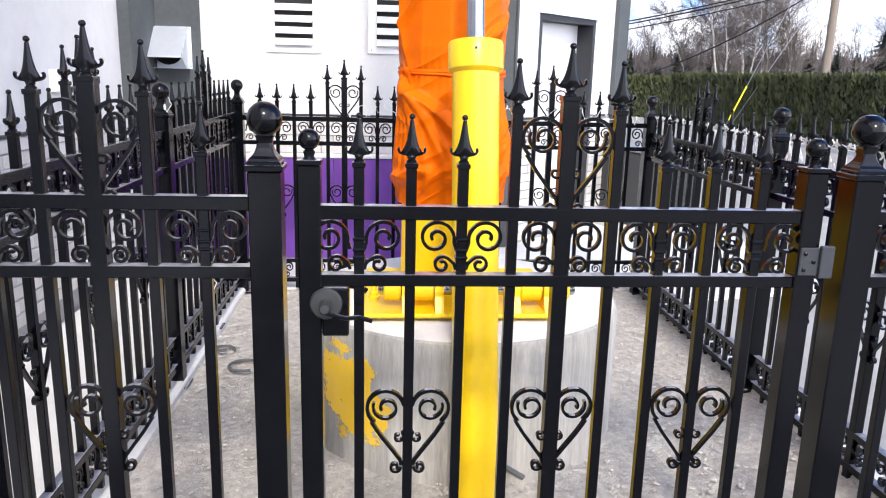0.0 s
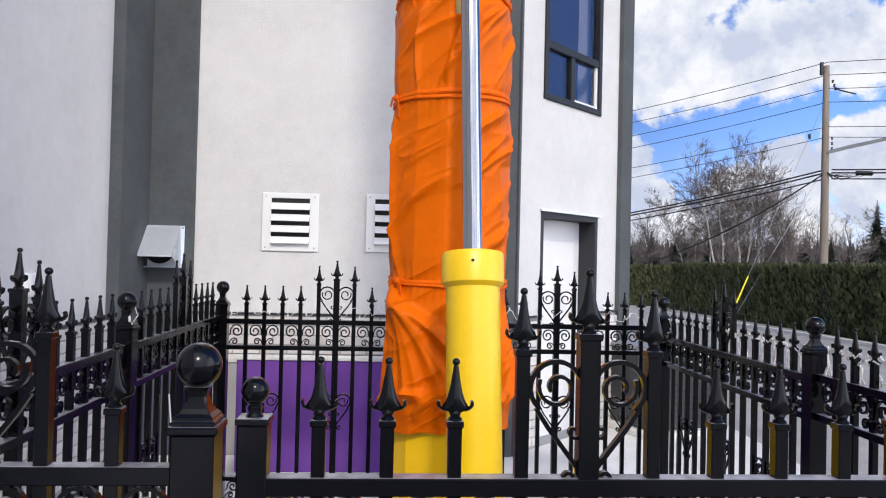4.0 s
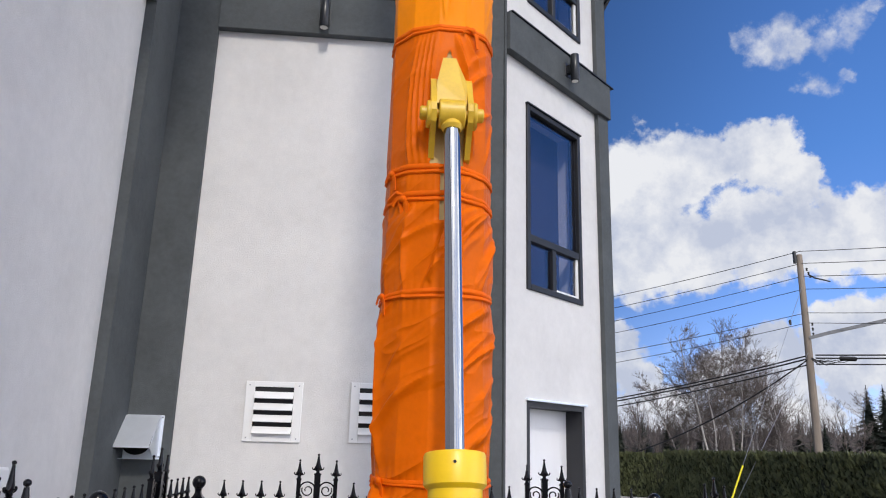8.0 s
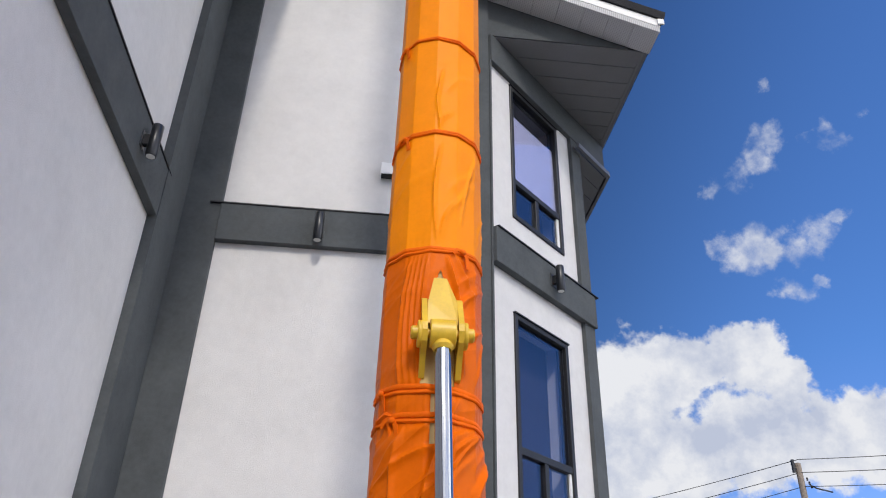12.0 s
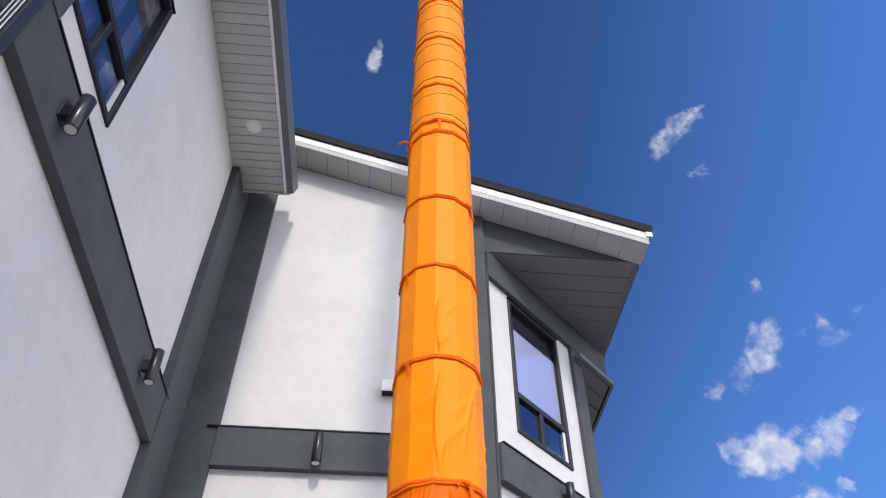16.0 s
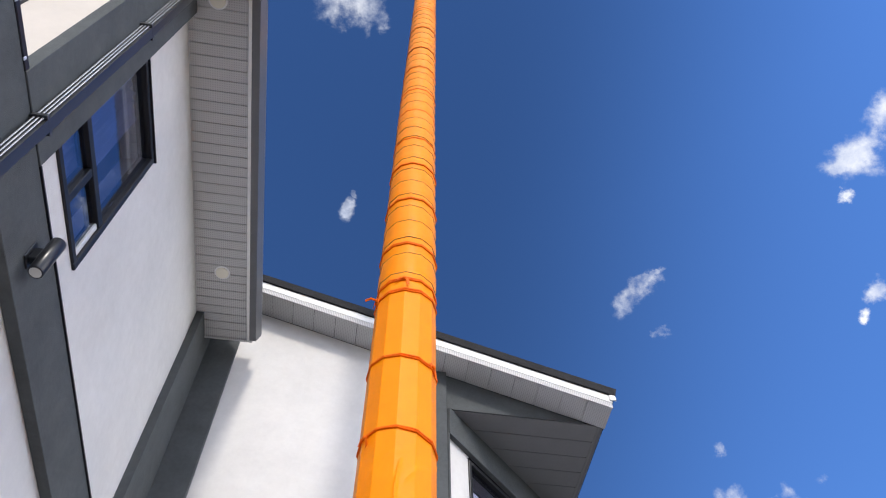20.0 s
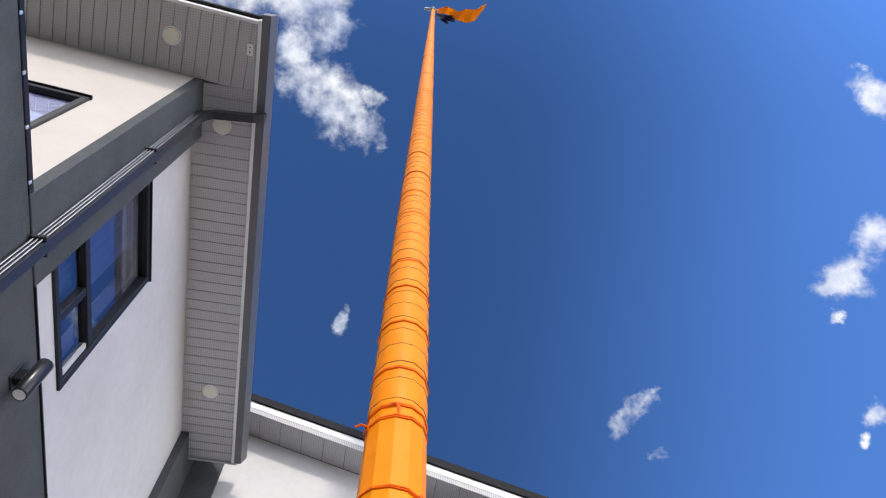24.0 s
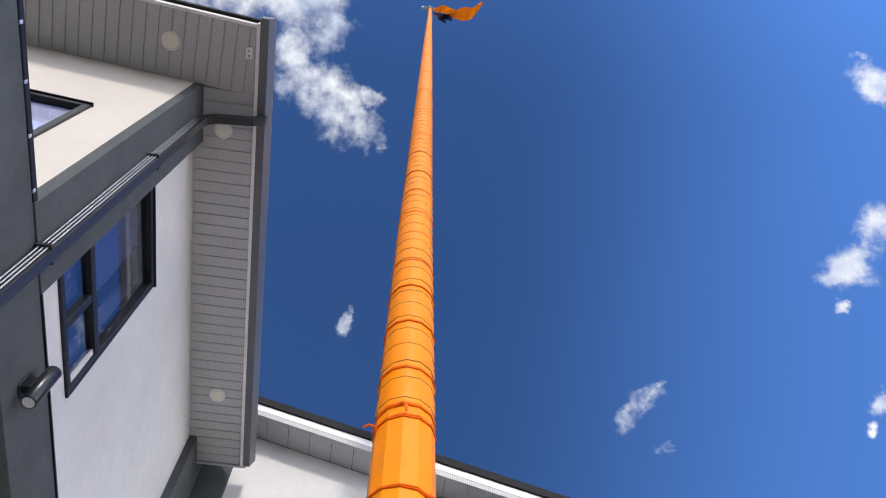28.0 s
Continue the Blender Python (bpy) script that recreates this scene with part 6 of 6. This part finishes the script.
# ---------------------------------------------------------------- beyond the fence
def hedge_run(label, a, b, height, thick, seed, count):
    a, b = Vector(a), Vector(b)
    top = thing("hedge", label, "hedge", (*a.xy, -0.05))
    d = (b - a)
    L = d.length
    ang = math.degrees(math.atan2(d.y, d.x))
    top.matrix_basis = pose(a.x, a.y, -0.05, 0, 0, ang)
    rr = np.random.default_rng(seed)
    n = int(L / 0.35)
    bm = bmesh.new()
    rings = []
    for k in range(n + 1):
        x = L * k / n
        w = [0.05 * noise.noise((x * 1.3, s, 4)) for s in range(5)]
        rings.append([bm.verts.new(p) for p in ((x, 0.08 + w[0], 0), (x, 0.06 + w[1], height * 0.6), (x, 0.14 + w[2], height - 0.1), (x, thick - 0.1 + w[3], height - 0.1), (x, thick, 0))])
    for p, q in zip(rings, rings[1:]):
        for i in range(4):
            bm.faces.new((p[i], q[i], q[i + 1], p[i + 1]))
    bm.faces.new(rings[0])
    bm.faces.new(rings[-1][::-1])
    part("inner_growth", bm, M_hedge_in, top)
    # upright flat sprays all over the clipped faces
    verts, faces = [], []
    for k in range(count):
        x = rr.uniform(0, L)
        bulge = 0.10 * noise.noise((x * 1.3, 0, 8)) + 0.07 * noise.noise((x * 3.1, 1, 8))
        t = rr.uniform()
        if t < 0.74:
            z = height * rr.uniform(0.0, 1.0)
            p = Vector((x, bulge + rr.uniform(-0.02, 0.14) - 0.03 * noise.noise((x * 2.2, z * 2.5, 3)), z))
        else:
            p = Vector((x, rr.uniform(0.0, thick), height - 0.09 + bulge * 0.5 + rr.uniform(-0.05, 0.05)))
        s = rr.uniform(0.035, 0.085)
        h = s * rr.uniform(1.2, 2.2)
        c, si = math.cos(rr.uniform(-1.3, 1.3)), math.sin(rr.uniform(-1.3, 1.3))
        tip = Vector((rr.uniform(-0.4, 0.4) * s, -rr.uniform(0.1, 0.8) * s, h))
        o = len(verts)
        verts += [p + Vector((-s * c / 2, -s * si / 2, 0)), p + Vector((s * c / 2, s * si / 2, 0)), p + tip + Vector((s * c / 4, s * si / 4, -h * 0.2)), p + tip, p + tip * 0.7 + Vector((-s * c / 2.5, -s * si / 2.5, 0))]
        faces += [(o, o + 1, o + 2, o + 3, o + 4)]
    me = bpy.data.meshes.new("foliage")
    me.from_pydata([tuple(v) for v in verts], [], faces)
    me.materials.append(M_hedge)
    tagged(place("foliage", me, top), "dense clipped cedar sprays", kind="stuff")


hedge_run("long clipped green cedar hedge along the driveway", (10.95, 28.6, 0), (11.75, 9.0, 0), 1.76, 1.3, 11, 52000)
hedge_run("darker clipped cedar hedge across the far end", (4.0, 36.0, 0), (11.6, 29.6, 0), 1.68, 1.3, 12, 14000)


def limbs(rr, start, way, length, radius, depth, out, spread=0.55, up=0.12):
    """Grows a branching limb as a list of (points, radius0, radius1)."""
    pts = [start]
    d = way.normalized()
    n = 5 if depth > 1 else 3
    for k in range(n):
        d = (d + Vector((rr.gauss(0, 0.16), rr.gauss(0, 0.16), rr.gauss(0, 0.10) + up * 0.3))).normalized()
        pts.append(pts[-1] + d * length / n)
    out.append((pts, radius, max(0.0045, radius * 0.45)))
    if depth == 0:
        return
    for k in range(rr.randint(3, 5)):
        t = rr.uniform(0.25, 1.0)
        i = min(n - 1, int(t * n))
        base = pts[i].lerp(pts[i + 1], t * n - i)
        side = Vector((rr.gauss(0, 1), rr.gauss(0, 1), rr.gauss(0, 0.3)))
        side = (side - side.project(d)).normalized()
        limbs(rr, base, d + side * rr.uniform(0.45, 1.0) * spread * 1.6 + Vector((0, 0, up)), length * rr.uniform(0.45, 0.7), max(0.006, radius * (1 - 0.55 * t) * 0.6), depth - 1, out, spread, up)


def limb_mesh(name, rows, mat, sides=(7, 4)):
    verts, faces = [], []
    for pts, r0, r1 in rows:
        s = sides[0] if r0 > 0.05 else sides[1] if r0 > 0.012 else 3
        o = len(verts)
        for k, p in enumerate(pts):
            t = (pts[min(k + 1, len(pts) - 1)] - pts[max(k - 1, 0)]).normalized()
            a = t.cross(Vector((0.2, 0.9, 0.1))).normalized()
            b = t.cross(a)
            r = r0 + (r1 - r0) * k / (len(pts) - 1)
            verts += [tuple(p + a * r * math.cos(2 * math.pi * i / s) + b * r * math.sin(2 * math.pi * i / s)) for i in range(s)]
        for k in range(len(pts) - 1):
            for i in range(s):
                faces.append((o + k * s + i, o + k * s + (i + 1) % s, o + (k + 1) * s + (i + 1) % s, o + (k + 1) * s + i))
    me = bpy.data.meshes.new(name)
    me.from_pydata(verts, [], faces)
    me.materials.append(mat)
    return me


def bare_tree(x, y, h, r, seed, label, mat, spread=0.5):
    rr = random.Random(seed)
    top = thing("bare_tree", label, "tree", (x, y, -0.06), group="leafless trees past the hedge")
    trunk, rest = [], []
    tall = h > 9
    for stem in range(2 if tall else 1):
        lean_x, lean_y = rr.gauss(0, 0.012 * h) + stem * rr.choice((-1, 1)) * 0.02 * h, rr.gauss(0, 0.012 * h)
        top_h = h * (1.0 if stem == 0 else rr.uniform(0.75, 0.92))
        pts = [Vector((stem * 0.5, stem * 0.2, 0))]
        for k in range(8):
            pts.append(pts[-1] + Vector((lean_x + rr.gauss(0, 0.010 * h), lean_y + rr.gauss(0, 0.010 * h), top_h * 0.118)))
        trunk.append((pts, r * (1 - 0.25 * stem), 0.02))
        for k in range(42 if tall else 34):
            t = rr.uniform(0.16 if stem else 0.24, 1.0)
            i = min(7, int(t * 8))
            base = pts[i].lerp(pts[i + 1], t * 8 - i)
            a = rr.uniform(0, 6.28)
            dome = math.sqrt(max(0.08, 1.0 - (abs(t - 0.52) / 0.56) ** 2))
            limbs(rr, base, Vector((math.cos(a), math.sin(a), rr.uniform(0.25, 0.95))), h * rr.uniform(0.13, 0.20) * dome, 0.034 * (1.15 - 0.7 * t) * (1 if tall else 0.8), 3 if tall else 2, rest, spread)
    place("trunk", limb_mesh("trunk", trunk, mat), top)
    place("crown", limb_mesh("crown", rest, M_twig), top, label="bare grey-brown twigs")


for k, (x, y, h, r) in enumerate(((26.3, 58, 11.6, 0.10), (28.3, 59, 12.2, 0.12), (30.4, 60, 11.8, 0.11), (25.0, 61, 9.4, 0.09), (32.0, 58, 9.8, 0.10), (27.4, 62, 10.4, 0.09), (33.2, 62, 7.6, 0.09))):
    bare_tree(x, y, h, r, 40 + k, "tall leafless birch in a clump behind the hedge", M_birch)
for k, (x, y, h, r) in enumerate(((21.5, 62, 6.4, 0.06), (35.6, 64, 6.2, 0.06), (38.8, 66, 7.0, 0.06), (41.4, 64, 6.6, 0.06), (43.6, 66, 7.4, 0.07), (19.6, 66, 6.0, 0.06), (23.2, 64, 6.6, 0.06), (36.8, 68, 6.8, 0.06), (46.0, 64, 6.6, 0.06))):
    bare_tree(x, y, h, r, 70 + k, "smaller leafless tree behind the hedge", M_bark)


def spruce(x, y, h, seed):
    rr = random.Random(seed)
    top = thing("spruce", "dark narrow spruce tree past the hedge", "tree", (x, y, -0.06), group="spruces past the hedge")
    place("trunk", limb_mesh("trunk", [([Vector((0, 0, h * k / 5)) for k in range(6)], 0.02 * h, 0.003 * h)], M_bark), top)
    verts, faces = [], []
    for k in range(int(330 * h / 6)):
        t = rr.random() ** 0.9
        z = h * (0.03 + 0.94 * t)
        reach = h * 0.235 * (1 - t) ** 0.85 * rr.uniform(0.55, 1.12) + 0.10
        a = rr.uniform(0, 6.28)
        d, s = Vector((math.cos(a), math.sin(a), 0)), Vector((-math.sin(a), math.cos(a), 0))
        for m in range(5):
            u0, u1 = m / 5, (m + 1) / 5
            w = reach * 0.42 * (1 - 0.6 * u0)
            o = len(verts)
            drop = -0.28 * reach
            verts += [tuple(d * reach * u0 + Vector((0, 0, z + drop * u0))), tuple(d * reach * (u1 + 0.1) + s * w + Vector((0, 0, z + drop * u1 - 0.12 * w))), tuple(d * reach * (u1 + 0.25) + Vector((0, 0, z + drop * u1))), tuple(d * reach * (u1 + 0.1) - s * w + Vector((0, 0, z + drop * u1 - 0.12 * w)))]
            faces += [(o, o + 1, o + 2), (o, o + 2, o + 3)]
    o, n = len(verts), 11
    for q in range(n):      # the dense shaded heart of the tree
        b = 6.28 * q / n
        f = h * 0.125 * rr.uniform(0.8, 1.15)
        verts.append((f * math.cos(b), f * math.sin(b), h * 0.05))
    verts.append((0, 0, h * 0.93))
    faces += [(o + q, o + (q + 1) % n, o + n) for q in range(n)]
    me = bpy.data.meshes.new("crown")
    me.from_pydata(verts, [], faces)
    me.materials.append(M_spruce)
    place("crown", me, top, label="dark drooping needle boughs")


rr0 = random.Random(6)
for k, (x, y, h) in enumerate(((47.4, 70, 8.7), (49.1, 70, 8.8), (51.6, 70, 8.9), (53.6, 70, 9.4), (24.9, 70, 5.2), (27.3, 70, 5.1), (26.2, 73, 4.7), (22.3, 74, 4.8), (40.2, 70, 5.6), (38.9, 72, 5.0), (18.4, 70, 4.8), (56, 72, 9.0), (29.8, 74, 4.8), (23.4, 72, 4.6), (33.2, 76, 5.2), (42.6, 72, 5.0), (44.6, 73, 5.4), (36.0, 74, 5.0), (46.0, 72, 5.2))):
    spruce(x, y, h, 90 + k)
# mixed far woods, too many to count
rows, verts, faces = [], [], []
for k in range(820):
    x = rr0.uniform(8, 95)
    y = rr0.uniform(78, 100)
    h = rr0.uniform(3.6, 6.0) * (1.3 if rr0.random() < 0.12 else 1.0)
    base = Vector((x, y, -0.1))
    pts = [base + Vector((rr0.gauss(0, 0.05 * h) * j / 4, 0, h * j / 4)) for j in range(5)]
    rows.append((pts, 0.055, 0.012))
    for j in range(9):
        t = rr0.uniform(0.25, 1)
        p = pts[0].lerp(pts[4], t)
        a = rr0.uniform(0, 6.28)
        limbs(rr0, p, Vector((math.cos(a) * 0.6, math.sin(a) * 0.6, 0.9)), h * 0.25, 0.018, 1, rows, 0.5)
place("far_woods", limb_mesh("far_woods", rows, M_twig, (5, 3)), label="distant leafless brown woods", category="woods", kind="stuff")
for k in range(2200):
    x, y = rr0.uniform(6, 100), rr0.uniform(82, 104)
    h = rr0.uniform(3.0, 5.2)
    o = len(verts)
    r = h * 0.24
    n = 7
    for j in range(n):
        a = 6.28 * j / n
        q = r * rr0.uniform(0.6, 1.2)
        verts.append((x + q * math.cos(a), y + q * math.sin(a), rr0.uniform(0, 0.5)))
    verts.append((x + rr0.gauss(0, 0.2), y, h))
    faces += [(o + j, o + (j + 1) % n, o + n) for j in range(n)]
me = bpy.data.meshes.new("far_undergrowth")
me.from_pydata(verts, [], faces)
me.materials.append(material("brown_undergrowth", (0.078, 0.068, 0.068), 0.95, vary=0.5, scale=0.6))
place("far_undergrowth", me, label="distant dark brown brush under the woods", category="woods", kind="stuff")

# utility pole with its cables
UP = Vector((16.72, 28.0, -0.05))
up = thing("utility_pole", "weathered wooden utility pole with a steel arm and cables", "utility pole", UP)
bm = bmesh.new()
lathe(bm, [(0.165, 0), (0.155, 2), (0.135, 6), (0.115, 9.55), (0.10, 9.58)], 16)
part("shaft", bm, M_wood, up, smooth=True)
bm = bmesh.new()
sweep(bm, [(0.0, -0.12, 6.2), (0.7, -0.28, 6.40), (3.6, -0.9, 7.10), (6.5, -1.5, 7.8)], 0.11, 0.13, Vector((0, 0, 1)))
part("arm", bm, material("dull_steel_arm", (0.16, 0.165, 0.175), 0.5, metal=0.4, vary=0.1, scale=3), up, "long grey steel lamp arm")
part("cutout", boxes((-0.27, -0.17, -0.1, 0.02, 9.2, 9.7), (-0.2, 0.0, -0.05, 0.0, 9.32, 9.37), bevel=0.01), M_ac, up, "dark fuse cutout")
for dx, dz in ((0.20, 8.9), (0.26, 8.75), (0.32, 8.62), (0.2, 6.5), (0.2, 6.3), (0.2, 6.7)):
    bm = bmesh.new()
    lathe(bm, [(0.02, 0), (0.05, 0.03), (0.02, 0.06), (0.05, 0.09), (0.02, 0.12)], 8, (dx, -0.1, dz))
    part("insulator", bm, M_ac, up)
bm = bmesh.new()
tube(bm, [(0.25, -0.1, 8.75), (0.45, -0.2, 8.6), (0.8, -0.3, 8.5), (1.0, -0.3, 8.46)], 0.03, 6)
part("jumper", bm, M_wire, up)
bm = bmesh.new()
for k in range(9):
    x = 0.1 + 0.14 * k
    tube(bm, [(0, -0.13, 5.45 - 0.04 * (k % 3)), (x * 0.5, -0.2, 5.3 - 0.05 * (k % 4)), (x, -0.25, 5.28 + 0.05 * (k % 2)), (x + 0.2, -0.3, 5.36)], 0.012, 5)
part("cable_tangle", bm, M_wire, up)
bm = bmesh.new()
lathe(bm, [(0.04, -0.35), (0.09, -0.3), (0.09, 0.3), (0.04, 0.35)], 12, (1.35, -0.35, 5.42), pose(0, 0, 0, 0, 90, 0))
part("splice_case", bm, M_wire, up, "black cable splice case")


def cable(a, b, sag, r, label="black overhead cable from the utility pole"):
    a, b = Vector(a), Vector(b)
    top = thing("overhead_cable", label, "cable", a, group="overhead cables")
    bm = bmesh.new()
    n = 22
    tube(bm, [(b - a) * (k / n) - Vector((0, 0, sag * 4 * (k / n) * (1 - k / n))) for k in range(n + 1)], r, 5)
    part("strand", bm, M_wire, top)


P0 = UP + Vector((0, 0, 0.05))
for z, r, off, drop in ((9.65, 0.014, 0, 0.3), (9.15, 0.014, 0.1, 0.4), (8.62, 0.013, 0, 0.7), (8.1, 0.013, 0, 0.8), (7.15, 0.013, 0, 0.7), (6.75, 0.012, 0.2, 0.8)):
    cable(P0 + Vector((0, -0.1, z)), Vector((-1.0 + off, 46.0, z - 1.2 - drop)), 0.5, r)
    cable(P0 + Vector((0, -0.1, z)), Vector((36.0, 12.0, z + 0.2)), 0.6, r)
for z, r in ((5.50, 0.030), (5.38, 0.032), (5.15, 0.026)):
    cable(P0 + Vector((0, -0.1, z)), Vector((-1.0, 46.0, z - 2.6)), 0.7, r, "thick black communication cable from the utility pole")
    cable(P0 + Vector((0.2, -0.1, z)), Vector((36.0, 14.0, z + 0.5)), 0.4, r, "thick black communication cable from the utility pole")
cable(P0 + Vector((0, -0.1, 5.4)), Vector((10.6, 31.5, 1.6)), 0.35, 0.03, "black service drop cable from the utility pole")
guy = thing("guy_wire", "steel guy wire with a yellow plastic guard", "guy wire", (9.1, 19.9, -0.02))
gv = UP + Vector((0, 0, 8.3)) - Vector((9.1, 19.9, -0.02))
for k, dx in enumerate((0.0, 0.35)):
    bm = bmesh.new()
    tube(bm, [Vector((dx * 0.2, 0, 0)), gv + Vector((0, 0, -2.6 * k))], 0.008, 5)
    part("strand", bm, M_steel, guy)
bm = bmesh.new()
tube(bm, [gv * 0.06, gv * 0.17], 0.024, 8)
part("guard", bm, M_guard, guy, "yellow plastic guard")
bm = bmesh.new()
lathe(bm, [(0.03, -0.1), (0.05, -0.06), (0.05, 0.06), (0.03, 0.1)], 8, gv * 0.78)
part("strain_insulator", bm, M_ac, guy)


# ---------------------------------------------------------------- bricks of the skirt
BL, BH, JT = 0.205, 0.066, 0.011
BRICKS = []
for k in range(4):
    rr = random.Random(200 + k)
    bm = boxes((-BL / 2, BL / 2, -0.011, 0.011, -BH / 2, BH / 2), bevel=0.003)
    for v in bm.verts:
        v.co += Vector((rr.uniform(-0.0015, 0.0015), rr.uniform(-0.002, 0.002), rr.uniform(-0.0015, 0.0015)))
    BRICKS.append(mesh_of(bm, "brick", M_brick))


def lay(parent, m, u0, u1, z0, z1, seed):
    rr = random.Random(seed)
    wall = bpy.data.objects[parent]
    inv = wall.matrix_basis.inverted()
    row, z = 0, z0 + BH / 2 + JT / 2
    while z + BH / 2 < z1:
        u = u0 - (BL / 2 if row % 2 else 0.0)
        while u < u1 - 0.02:
            a, b = max(u, u0), min(u + BL, u1)
            if b - a > 0.03:
                me = BRICKS[rr.randrange(4)]
                place("brick", me, wall, inv @ m @ Matrix.LocRotScale(((a + b) / 2, rr.uniform(-0.0015, 0.0015), z), None, ((b - a) / BL, 1, 1)))
            u += BL + JT
        z += BH + JT
        row += 1


lay("wall_brick_wing", Matrix(((0, -1, 0, XB + 0.015), (1, 0, 0, 0), (0, 0, 1, 0), (0, 0, 0, 1))), 2.55, 5.855, BR0, BR1, 1)
lay("wall_brick_back", pose(0, YA - 0.015, 0), -1.51, 0.925, 0.75, BR1, 2)
lay("wall_brick_chamfer", CH @ pose(0, -0.015, 0), 0.068, 0.384, BR0 - 0.1, BR1, 3)
lay("wall_brick_chamfer", CH @ pose(0, -0.015, 0), 1.39, 1.756, BR0 - 0.1, BR1, 4)
